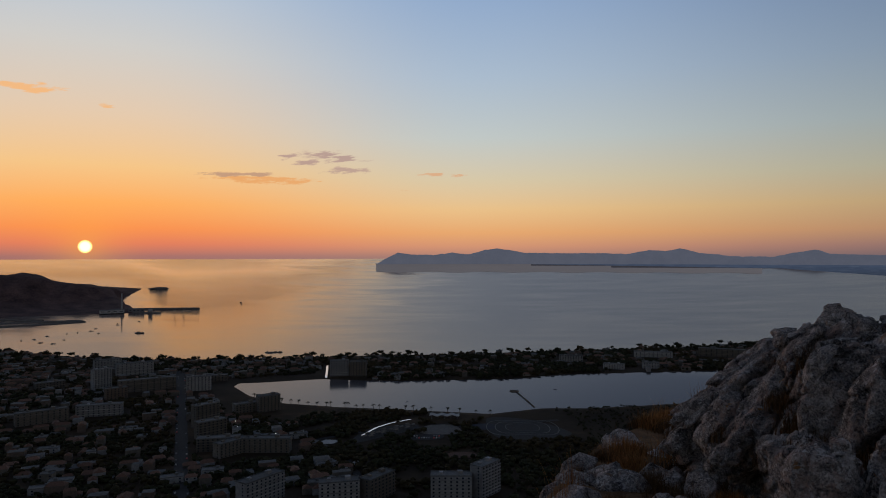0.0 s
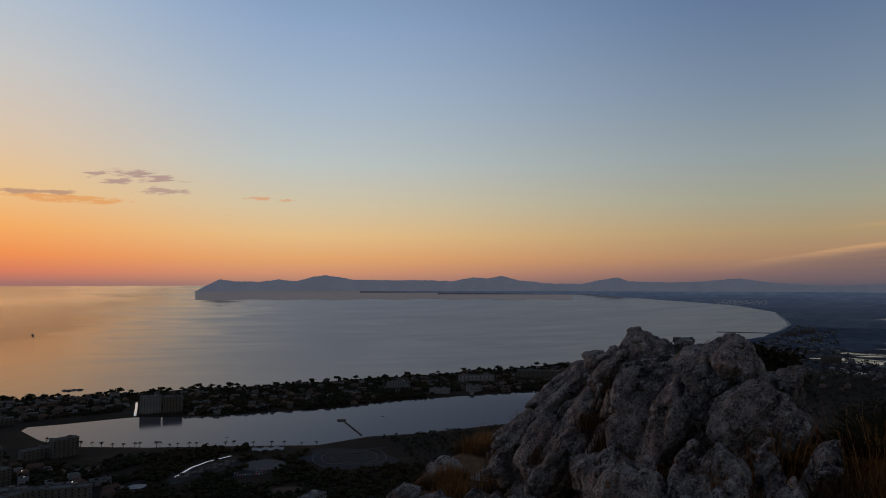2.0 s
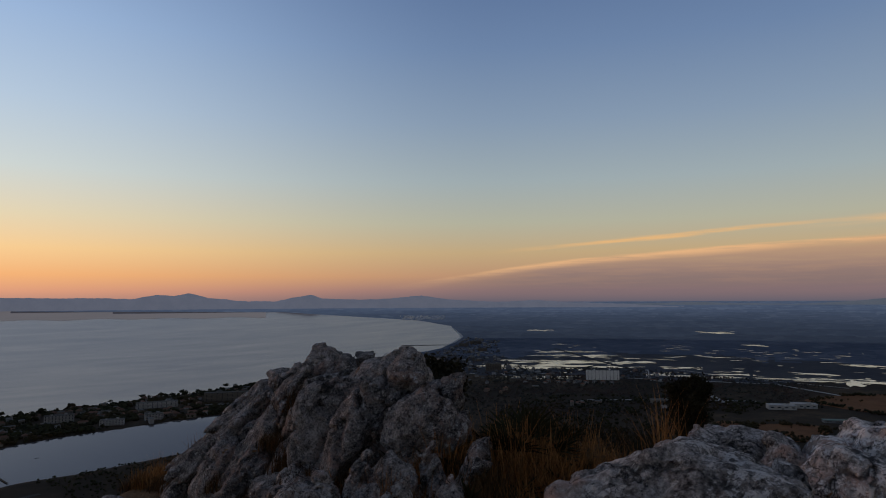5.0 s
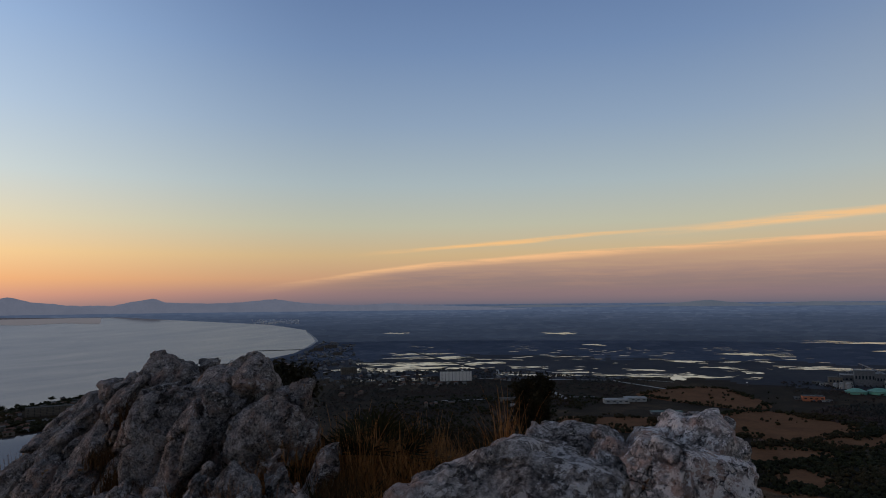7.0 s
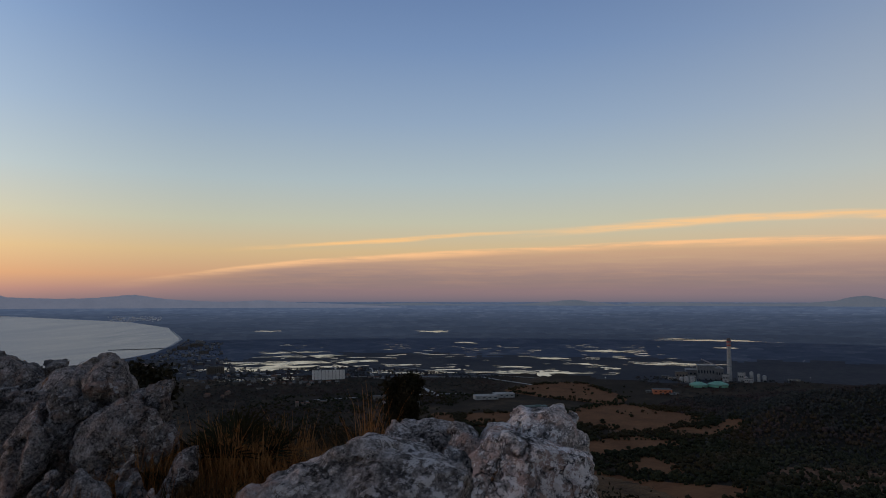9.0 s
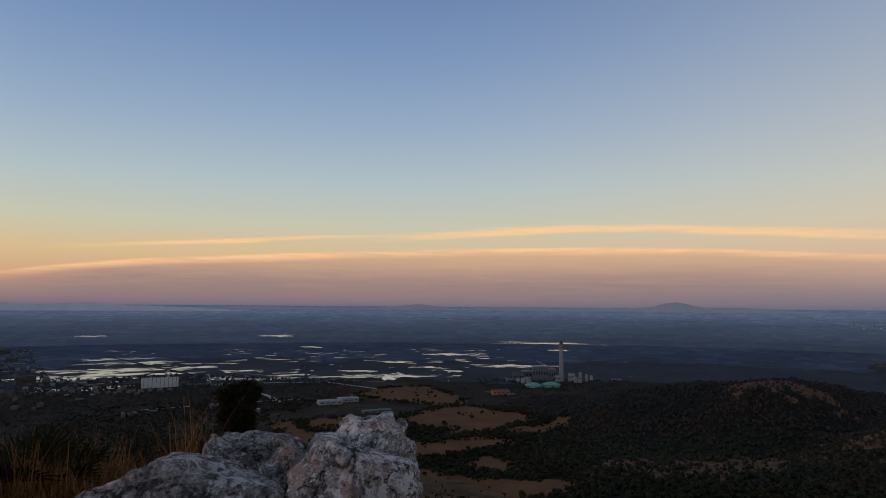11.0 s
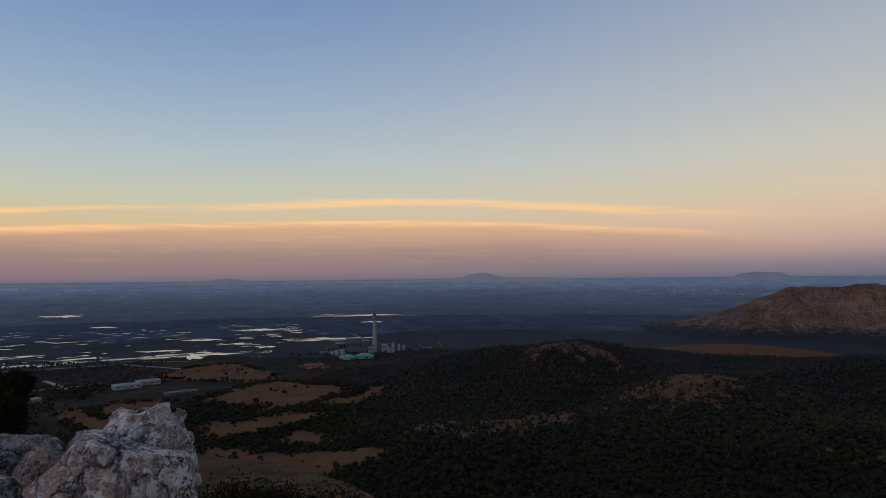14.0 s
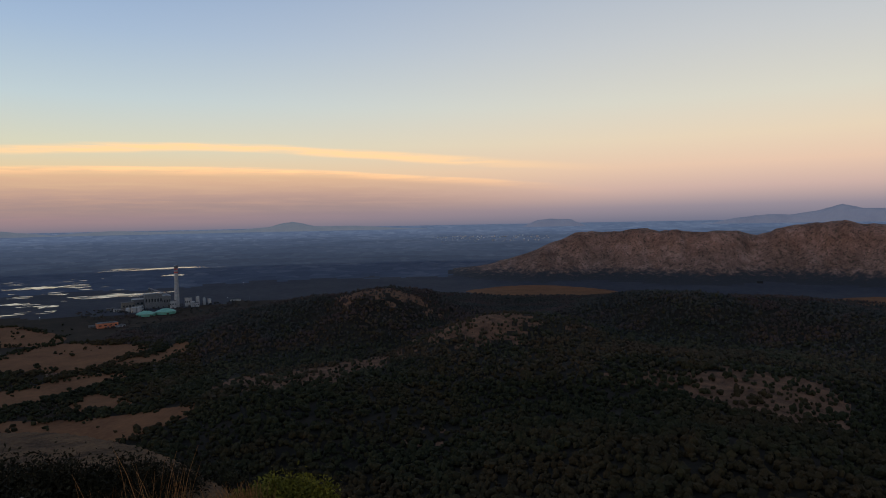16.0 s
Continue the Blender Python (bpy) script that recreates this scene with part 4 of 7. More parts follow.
    for ax in range(3):
        a = [slice(None)] * 3
        c2 = [slice(None)] * 3
        a[ax], c2[ax] = slice(0, -1), slice(1, None)
        f0, f1 = field[tuple(a)], field[tuple(c2)]
        hit = np.nonzero(ins[tuple(a)] != ins[tuple(c2)])
        t = f0[hit] / (f0[hit] - f1[hit])
        pos = np.stack(hit, 1).astype(np.float32)
        pos[:, ax] += t
        o1, o2 = [k for k in range(3) if k != ax]
        for d1 in (0, 1):
            for d2 in (0, 1):
                cc = np.stack(hit, 1)
                cc[:, o1] -= d1
                cc[:, o2] -= d2
                np.add.at(acc, tuple(cc.T), pos)
                np.add.at(cnt, tuple(cc.T), 1)
        cross.append((ax, np.stack(hit, 1), ins[tuple(a)][hit]))
    used = np.nonzero(cnt > 0)
    vid[used] = np.arange(len(used[0]))
    V = acc[used] / cnt[used][:, None] * cell + lo
    for ax, hit, inside0 in cross:
        o1, o2 = [(1, 2), (2, 0), (0, 1)][ax]
        ring = []
        for d1, d2 in ((0, 0), (1, 0), (1, 1), (0, 1)):
            cc = hit.copy()
            cc[:, o1] -= d1
            cc[:, o2] -= d2
            ring.append(vid[tuple(cc.T)])
        q = np.stack(ring, 1)
        q[~inside0] = q[~inside0][:, ::-1]
        quads.append(q)
    Q = np.concatenate(quads)
    # one solid: crumbs that the wear has cut loose are left out
    lab = np.arange(len(V))
    for _ in range(200):
        low = lab[Q].min(1)
        was = lab.copy()
        for k in range(4):
            np.minimum.at(lab, Q[:, k], low)
        lab = lab[lab]
        if (lab == was).all():
            break
    Q = Q[lab[Q[:, 0]] == np.bincount(lab).argmax()]
    ids, back = np.unique(Q, return_inverse=True)
    V, Q = V[ids], back.reshape(-1, 4)
    # fine pitting along the surface
    nrm = np.cross(V[Q[:, 2]] - V[Q[:, 0]], V[Q[:, 3]] - V[Q[:, 1]])
    vn = np.zeros_like(V)
    for k in range(4):
        np.add.at(vn, Q[:, k], nrm)
    vn /= np.maximum(np.linalg.norm(vn, axis=1, keepdims=True), 1e-9)
    V = V + vn * (cell * 0.55 * octaves(V / (cell * 3.2), 2, seed + 3) - cell * 0.5 * np.clip(octaves(V / (cell * 2.2), 1, seed + 5) - 0.45, 0, 1))[:, None]
    ob = link(name, V + [0, 0, H], Q, [mat or (M_SLAB if worn < 1 else M_ROCK)], smooth=True)
    return tagged(ob, label, "rock", "" if name == "crag" else "rocks of the summit")


# blocks: place from the eye's first foot, half width, half height, half depth, lean, planes that cut it
CRAG_TOP = [
    (3.68, 5.55, -0.71, 0.27, 0.21, 0.34, -22, 3),
    (3.67, 5.21, -0.67, 0.20, 0.11, 0.23, -30, 3),
    (4.03, 5.46, -0.60, 0.11, 0.08, 0.13, 0, 2),
    (3.49, 4.49, -0.62, 0.34, 0.11, 0.23, 27, 3),
    (3.36, 3.90, -0.59, 0.17, 0.20, 0.32, -6, ((0.8, 0.1, 0.6, 0.86), (-0.75, -0.1, 0.65, 0.8), (0.1, -0.8, 0.6, 0.9))),
    (3.17, 3.88, -0.83, 0.17, 0.28, 0.25, -9, 3),
    (2.87, 3.93, -0.94, 0.14, 0.30, 0.25, -13, ((-0.7, -0.2, 0.68, 0.86), (0.3, -0.85, 0.4, 0.86), (-0.5, -0.8, 0.1, 0.9))),
    (3.20, 3.47, -0.85, 0.27, 0.28, 0.31, -4, ((0.68, 0, 0.73, 0.82), (-0.62, -0.1, 0.78, 0.88), (0.75, -0.1, -0.65, 0.9), (-0.7, 0, -0.7, 0.95), (0.25, -0.85, 0.45, 0.84), (-0.45, -0.85, 0.2, 0.86))),
    (3.32, 4.93, -0.84, 0.09, 0.17, 0.15, -3, 2),
    (3.03, 4.77, -0.99, 0.08, 0.17, 0.16, -20, 3),
    (3.15, 5.14, -0.81, 0.04, 0.09, 0.09, -12, 2),
]
CRAG_FRONT = [
    (2.65, 3.12, -1.04, 0.20, 0.18, 0.23, 0, ((-0.5, 0, 0.86, 0.86), (0.45, 0, 0.89, 0.86), (0.1, -0.8, 0.6, 0.85))),
    (2.87, 2.97, -0.99, 0.09, 0.14, 0.16, -28, 3),
    (2.91, 2.81, -0.95, 0.10, 0.05, 0.11, 25, 3),
    (2.80, 2.62, -0.99, 0.10, 0.06, 0.11, 22, 3),
    (2.50, 3.34, -1.07, 0.12, 0.14, 0.20, -10, 3),
    (2.08, 2.99, -1.06, 0.25, 0.13, 0.21, 14, 3),
    (2.50, 2.71, -1.06, 0.17, 0.06, 0.14, 22, 3),
    (2.25, 2.77, -1.05, 0.20, 0.07, 0.14, -4, 3),
]
CRAG_RIBS = [
    (3.16, 5.36, -0.88, 0.14, 0.32, 0.28, -24, 3),
    (3.09, 5.12, -1.13, 0.14, 0.23, 0.23, -15, 3),
    (3.10, 5.52, -1.09, 0.08, 0.36, 0.21, -24, 3),
    (3.45, 6.12, -0.83, 0.12, 0.11, 0.18, 0, 2),
    (2.95, 5.59, -1.36, 0.16, 0.57, 0.29, -38, 3),
    (2.95, 5.03, -1.34, 0.12, 0.26, 0.21, -30, 3),
    (3.27, 6.38, -1.14, 0.17, 0.50, 0.34, -52, 3),
    (2.97, 6.26, -1.33, 0.15, 0.58, 0.30, -50, 3),
    (2.72, 5.86, -1.56, 0.17, 0.33, 0.28, -30, 3),
    (2.72, 5.30, -1.55, 0.16, 0.34, 0.25, -38, 3),
    (2.98, 6.86, -1.58, 0.13, 0.45, 0.30, -50, 3),
    (2.68, 6.48, -1.77, 0.17, 0.36, 0.29, -42, 3),
    (2.62, 4.58, -1.45, 0.17, 0.12, 0.21, 15, 3),
    (2.67, 4.36, -1.33, 0.10, 0.11, 0.17, -30, 3),
]
CRAG_CORE = [
    (3.24, 3.90, -1.39, 0.36, 0.82, 0.36, 0, 3),
    (3.26, 4.66, -1.50, 0.38, 0.88, 0.40, 0, 3),
    (3.22, 5.55, -1.78, 0.39, 1.06, 0.42, -20, 3),
    (3.06, 6.14, -1.98, 0.42, 0.90, 0.40, -32, 3),
    (3.35, 3.46, -1.05, 0.14, 0.44, 0.20, 0, 3),
]
BACK_ROCKS = [
    (4.61, 4.85, -0.93, 0.19, 0.14, 0.18, 15, 3),
    (4.91, 5.42, -0.72, 0.24, 0.11, 0.16, 8, 3),
    (4.30, 4.57, -0.98, 0.08, 0.05, 0.10, 0, 3),
]
SLAB = [
    (1.68, 0.72, -0.45, 0.25, 0.13, 0.22, 0, ((0.43, 0.08, 0.90, 0.80), (-0.66, 0.08, 0.75, 0.72), (0.05, -0.8, 0.6, 0.66))),
    (1.61, 0.91, -0.47, 0.05, 0.05, 0.06, -20, 3),
]
LOW_SLAB = [
    (2.80, 1.13, -0.62, 0.19, 0.12, 0.16, -6, 3),
    (2.73, 0.93, -0.62, 0.12, 0.10, 0.12, -25, 3),
    (2.38, 1.07, -0.56, 0.17, 0.08, 0.10, 16, 3),
    (2.35, 0.88, -0.62, 0.12, 0.09, 0.10, -10, 3),
]
END_BLOCK = [
    (2.77, 0.77, -0.73, 0.30, 0.24, 0.24, 0, ((-0.81, 0, 0.58, 0.80), (0.4, 0, 0.92, 0.9), (-0.1, -0.85, 0.5, 0.9), (0.6, -0.75, 0.2, 0.92))),
    (3.05, 0.76, -0.73, 0.21, 0.27, 0.20, 0, ((-0.64, -0.1, 0.76, 0.9), (0.6, 0, 0.8, 1.13), (0.0, -0.6, 0.8, 1.02), (0.75, -0.66, 0, 0.98))),
    (3.15, 0.73, -0.57, 0.13, 0.09, 0.13, -2, ((-0.7, 0, 0.7, 1.0), (0.1, -0.7, 0.7, 1.05))),
]
LOW_ROCKS = [
    (4.03, 0.51, -1.29, 0.11, 0.08, 0.07, 0, 4),
    (4.23, 0.28, -1.43, 0.13, 0.04, 0.04, 0, 4),
    (2.84, 7.79, -2.61, 0.34, 0.29, 0.28, 20, 5),
    (2.32, 3.58, -1.26, 0.21, 0.18, 0.16, -15, 5),
]
outcrop("crag", CRAG_TOP + CRAG_RIBS + CRAG_CORE, 0.022, 5, "fissured grey limestone crag with dry grass in its clefts", 1.0)
outcrop("rock", SLAB, 0.010, 21, "lichen-crusted grey limestone slab beside the grass", 0.25)
outcrop("rock", LOW_SLAB, 0.013, 32, "low grey limestone slab behind a larger one", 0.25)
outcrop("rock", END_BLOCK, 0.012, 43, "pale lichen-spotted boulder at the cliff edge", 0.25, mat=M_CRUST)
for k, row in enumerate(CRAG_FRONT):
    outcrop("rock", [row], 0.02, 70 + k, "grey limestone block at the foot of the crag")
for k, row in enumerate(BACK_ROCKS):
    outcrop("rock", [row], 0.02, 50 + k, "small grey rock behind the summit grass", 0.3)
for k, row in enumerate(LOW_ROCKS):
    outcrop("rock", [row], 0.02, 60 + k, "half-buried grey limestone rock in the slope", 0.3)


# ---- fields, ponds, woods ----
def leaf_sheet(name, outline, lift_by, mat, label, category, kind="structure", cell=14.0, rag=0.0, seed=1.0):
    """A patch of ground cover that follows the land inside an outline."""
    xs, ys = [p[0] for p in outline], [p[1] for p in outline]
    n = 96
    c = np.array([np.mean(xs), np.mean(ys)])
    pts = []
    m = len(outline)
    for k in range(n):
        u = k / n * m
        i, f = int(u), u - int(u)
        p0, p1, p2, p3 = (np.array(outline[(i + o) % m], float) for o in (-1, 0, 1, 2))
        q = 0.5 * (2 * p1 + (p2 - p0) * f + (2 * p0 - 5 * p1 + 4 * p2 - p3) * f * f + (3 * p1 - p0 - 3 * p2 + p3) * f ** 3)
        if rag:
            q = c + (q - c) * (1 + rag * float(wavy(q[0], q[1], 22.0, seed)) + 0.6 * rag * float(wavy(q[0], q[1], 7.0, seed)))
        pts.append(q)
    rings = [c[None] + (np.array(pts) - c) * s for s in (1.0, 0.8, 0.6, 0.4, 0.2)]
    xy = np.concatenate(rings + [c[None]])
    z = height(xy[:, 0], xy[:, 1]) + lift_by
    v = lift(np.column_stack([xy, z]))
    f = [(r * n + k, r * n + (k + 1) % n, (r + 1) * n + (k + 1) % n, (r + 1) * n + k) for r in range(4) for k in range(n)]
    f += [(4 * n + k, 4 * n + (k + 1) % n, 5 * n) for k in range(n)]
    return tagged(link(name, v, f, [mat], smooth=True), label, category, kind=kind)


FIELDS = [
    [(1260, 407), (1420, 383), (1499, 326), (1416, 163), (1342, 143), (1244, 196), (1185, 237), (1228, 331)],
    [(1228, 193), (1382, 89), (1283, 69), (1222, 110), (1168, 164)],
    [(1093, 348), (1082, 292), (1161, 222), (1132, 149), (1070, 178), (1017, 221), (965, 277), (979, 316)],
    [(948, 198), (1015, 177), (941, 128), (890, 125), (903, 181)],
    [(918, 304), (908, 261), (866, 174), (842, 111), (816, 30), (786, 39), (747, 68), (725, 158), (755, 243)],
]
FIELDS_OUT = [
    [(1582, 626), (1747, 597), (1819, 492), (1614, 344), (1497, 339), (1509, 461)],
    [(1170, 623), (1218, 598), (1043, 459), (971, 457)],
    [(1206, 580), (1273, 535), (1282, 472), (1145, 444), (1125, 518)],
    [(2082, -758), (2160, -935), (2065, -1105), (1829, -1157), (1809, -892), (1945, -764)],
    [(1398, -1453), (1367, -1712), (1226, -1536), (1294, -1399)],
]
for k, outline in enumerate(FIELDS + FIELDS_OUT):
    leaf_sheet("field", outline, 0.5, M_FIELD, "dry brown stubble field between dark hedges", "field", rag=0.05, seed=float(k))

# bearing, distance, half width, half depth
PANS = [(-47.7, 2320, 147, 70), (-49.3, 2507, 159, 55), (-51.8, 2750, 128, 50), (-47.6, 1998, 88, 30), (-50.6, 2964, 113, 40), (-59.6, 2357, 56, 30), (-60.5, 2104, 107, 26),
        (-71.2, 2141, 81, 70), (-67.9, 2127, 81, 28), (-77.4, 3057, 98, 60), (-81.8, 2509, 114, 45), (-84.7, 4063, 254, 80), (-77.0, 2308, 23, 25)]
PANS_FAR = [(-62.3, 4832, 82, 110), (-65.2, 3577, 33, 45), (-48.6, 4983, 63, 80), (-56.2, 2519, 55, 32), (-54.4, 2320, 59, 24), (-63.9, 2203, 46, 20), (-68.6, 2306, 49, 24),
            (-72.4, 2658, 49, 34), (-74.7, 2446, 41, 22), (-86.0, 3441, 41, 40)]
rnd = random.Random(11)
SMALL = [(rnd.uniform(-82, -50), rnd.uniform(2100, 3500), rnd.uniform(4, 26), rnd.uniform(3, 10)) for _ in range(150)]
for az, d, hw, hd in PANS + PANS_FAR:
    for _ in range(5):
        SMALL.append((az + rnd.uniform(-1.3, 1.3) * math.degrees(hw / d), d + rnd.uniform(-1.6, 1.6) * hd, hw * rnd.uniform(0.08, 0.3), hd * rnd.uniform(0.08, 0.3)))
for k, (az, d, hw, hd) in enumerate(PANS + PANS_FAR + SMALL):
    cx, cy = polar(az, d)
    ux, uy = cx / d, cy / d
    ring = []
    for i in range(14):
        a = i / 14 * 2 * math.pi
        q = 1 + 0.28 * math.sin(3 * a + k) + 0.18 * math.sin(5 * a + 2.3 * k)
        ca, sa = math.copysign(abs(math.cos(a)) ** 0.6, math.cos(a)), math.copysign(abs(math.sin(a)) ** 0.6, math.sin(a))
        u, w = 0.9 * hd * sa * q, hw * ca * (1 + 0.2 * math.sin(2 * a + k))
        ring.append((cx + ux * u - uy * w, cy + uy * u + ux * w))
    leaf_sheet("pond", ring, 0.9, M_POND, "shallow marsh pond shining under the dawn sky", "pond", rag=0.85, seed=float(k))

# low banks of reed that break the larger ponds into streaks
rnd = random.Random(23)
for k, (az, d, hw, hd) in enumerate(PANS):
    cx, cy = polar(az, d)
    ux, uy = cx / d, cy / d
    for j in range(5):
        a, b2, long, deep = rnd.uniform(-0.9, 0.9) * hw, rnd.uniform(-0.6, 0.6) * hd, rnd.uniform(0.2, 0.55) * hw, rnd.uniform(0.05, 0.11) * hd
        ring = [(cx + ux * (b2 + deep * math.sin(t)) - uy * (a + long * math.cos(t)), cy + uy * (b2 + deep * math.sin(t)) + ux * (a + long * math.cos(t))) for t in (0, 0.8, 1.6, 2.4, 3.14, 3.9, 4.7, 5.5)]
        leaf_sheet("reed_bed", ring, 1.5, M_MARSH, "low dark reed bank in a marsh pond", "reeds", rag=0.5, seed=float(k + j))

ICO = bmesh.new()
bmesh.ops.create_icosphere(ICO, subdivisions=1, radius=1.0)
ICO_V = np.array([v.co[:] for v in ICO.verts])
ICO_F = np.array([[v.index for v in f.verts] for f in ICO.faces])
ICO.free()


def clumps(name, pts, rad, squash, mat, label, category, seed, lumps=3):
    """Crowns, each of a few ragged lumps, joined in one mesh."""
    rng = np.random.default_rng(seed)
    pts, rad = np.repeat(pts, lumps, 0), np.repeat(rad, lumps)
    n = len(pts)
    off = rng.normal(0, 1, (n, 3)) * [0.55, 0.55, 0.22]
    size = rad * rng.uniform(0.5, 0.85, n)
    jit = 1 + rng.uniform(-0.3, 0.3, (n, len(ICO_V), 1))
    turn = rng.uniform(0, 2 * math.pi, n)
    c, s = np.cos(turn)[:, None], np.sin(turn)[:, None]
    b = ICO_V[None] * jit
    x, y = b[..., 0] * c - b[..., 1] * s, b[..., 0] * s + b[..., 1] * c
    v = np.stack([x, y, b[..., 2] * squash], -1) * size[:, None, None]
    v += (pts + off * rad[:, None])[:, None] + np.array([0, 0, 0.55])[None, None] * rad[:, None, None]
    f = ICO_F[None] + (np.arange(n) * len(ICO_V))[:, None, None]
    return tagged(link(name, lift(v.reshape(-1, 3)), f.reshape(-1, 3), [mat]), label, category, kind="stuff")


FOREST = [(60, 40), (300, 110), (620, 100), (760, 20), (830, 30), (950, 100), (1150, 120), (1270, 70), (1330, 160), (1500, 250), (1640, 230), (1750, 100), (1900, -30),
          (2050, -250), (2150, -600), (1900, -800), (1740, -1090), (1500, -1500), (1000, -1700), (300, -1500), (-100, -300)]


def scatter(outline, count, seed, keep):
    rng = np.random.default_rng(seed)
    xs, ys = np.array(outline).T
    p = np.column_stack([rng.uniform(xs.min(), xs.max(), count), rng.uniform(ys.min(), ys.max(), count)])
    p = p[inside(outline, p[:, 0], p[:, 1]) > 0]
    p = p[keep(p[:, 0], p[:, 1], rng)]
    return p, rng


def woods(x, y, rng):
    r, az = np.hypot(x, y), np.degrees(np.arctan2(-x, y))
    bare = bareness(x, y)
    ok = (r > 70) & (rng.uniform(0, 1, len(x)) < np.clip(1.25 - bare * 0.5, 0.3, 1))
    for f in FIELDS:
        ok &= inside(f, x, y) < -4
    return ok


p, rng = scatter(FOREST, 105000, 3, woods)
size = rng.uniform(1.8, 4.6, len(p)) * (1 + 0.25 * wavy(p[:, 0], p[:, 1], 40.0, 6.0))
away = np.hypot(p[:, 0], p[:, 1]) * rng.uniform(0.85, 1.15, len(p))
# the farther off a crown, the more haze its leaf colour holds
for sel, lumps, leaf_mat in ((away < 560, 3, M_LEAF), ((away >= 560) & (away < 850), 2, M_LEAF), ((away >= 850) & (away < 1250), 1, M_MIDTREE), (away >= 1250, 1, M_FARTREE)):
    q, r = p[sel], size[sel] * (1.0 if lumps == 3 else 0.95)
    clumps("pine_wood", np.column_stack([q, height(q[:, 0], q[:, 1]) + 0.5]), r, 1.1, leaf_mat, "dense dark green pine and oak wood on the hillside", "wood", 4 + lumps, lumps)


# ---- town ----
def box(bm, cx, cy, z0, sx, sy, sz):
    v = [bm.verts.new((cx + a * sx / 2, cy + b * sy / 2, z0 + c * sz)) for c in (0, 1) for b in (-1, 1) for a in (-1, 1)]
    for f in ((0, 2, 3, 1), (4, 5, 7, 6), (0, 1, 5, 4), (2, 6, 7, 3), (0, 4, 6, 2), (1, 3, 7, 5)):
        bm.faces.new([v[i] for i in f])


def drum(bm, cx, cy, z0, r0, r1, h, n=20):
    lo = [bm.verts.new((cx + r0 * math.cos(i / n * 2 * math.pi), cy + r0 * math.sin(i / n * 2 * math.pi), z0)) for i in range(n)]
    hi = [bm.verts.new((cx + r1 * math.cos(i / n * 2 * math.pi), cy + r1 * math.sin(i / n * 2 * math.pi), z0 + h)) for i in range(n)]
    for i in range(n):
        bm.faces.new((lo[i], lo[(i + 1) % n], hi[(i + 1) % n], hi[i]))
    bm.faces.new(hi)
    bm.faces.new(lo[::-1])


def mesh_of(name, bm, mat, smooth=False):
    me = bpy.data.meshes.new(name)
    bm.to_mesh(me)
    bm.free()
    me.materials.append(mat)
    if smooth:
        me.polygons.foreach_set("use_smooth", np.ones(len(me.polygons), bool))
    return me


def part(name, bm, mat, parent, label="", smooth=False):
    ob = new(name, mesh_of(name, bm, mat, smooth) if isinstance(bm, bmesh.types.BMesh) else bm)
    ob.parent = parent
    return tagged(ob, label)


def boxes(*rows):
    bm = bmesh.new()
    for r in rows:
        box(bm, *r)
    return bm


def spot(x, y, turn=0.0, sink=0.3):
    """The pose of a thing that stands on the land at x, y, drawn in as the land is."""
    z = float(height(np.array([x]), np.array([y]))[0])
    px, py, pz = lift(np.array([[x, y, z - sink]]))[0]
    k = math.hypot(px, py) / max(math.hypot(x, y), 1)
    return pose(px, py, pz, 0, 0, turn) @ Matrix.Scale(k, 4)


def facing(x, y):
    """The turn that shows a thing's front, its -y side, to the hill."""
    return math.degrees(math.atan2(-x, y))


def stand(root, m):
    root.location, root.rotation_euler, root.scale = m.translation, m.to_euler(), m.to_scale()
    return root


WIN = mesh_of("window", boxes((0, 0, 0, 1.7, 0.16, 1.5)), M_GLASS)


def hotel(x, y, w, h, turn=0.0, deep=14.0, wall=None, label="", balconies=True):
    root = new("hotel")
    wall = wall or M_WHITE
    floors = max(2, round(h / 3.1))
    fh = h / floors
    part("wall", boxes((0, 0, 0, w, deep, h)), wall, root)
    part("roof", boxes((0, 0, h, w + 0.6, deep + 0.6, 0.3), (0, -deep / 2, h + 0.3, w + 0.6, 0.3, 0.8), (0, deep / 2, h + 0.3, w + 0.6, 0.3, 0.8),
                       (-w / 2, 0, h + 0.3, 0.3, deep, 0.8), (w / 2, 0, h + 0.3, 0.3, deep, 0.8)), M_FLAT, root, "flat grey roof with a low parapet")
    part("lift_house", boxes((w * 0.22, 1, h + 0.3, 5, 5, 2.8)), wall, root)
    part("tank", boxes((-w * 0.25, 2, h + 0.3, 3.5, 3.5, 1.6)), wall, root)
    bays = max(3, min(9, int(w / 5)))
    if balconies:
        slab = mesh_of("balcony", boxes((0, -deep / 2 - 0.65, 0, w - 0.8, 1.3, 0.18), (0, -deep / 2 - 1.26, 0.18, w - 0.8, 0.08, 0.85)), wall)
        for i in range(1, floors):
            part("balcony", slab, None, root).location = (0, 0, i * fh)
    for i in range(floors):
        for j in range(bays):
            part("window", WIN, None, root).location = (-w / 2 + (j + 0.5) * w / bays, -deep / 2 - 0.02, i * fh + 0.9)
        for s in (-1, 1):
            wn = part("window", WIN, None, root)
            wn.location, wn.rotation_euler = (s * (w / 2 + 0.02), -deep * 0.2, i * fh + 0.9), (0, 0, math.pi / 2)
    stand(root, spot(x, y, facing(x, y) + turn))
    return tagged(root, label, "hotel", "hotels of the resort town")


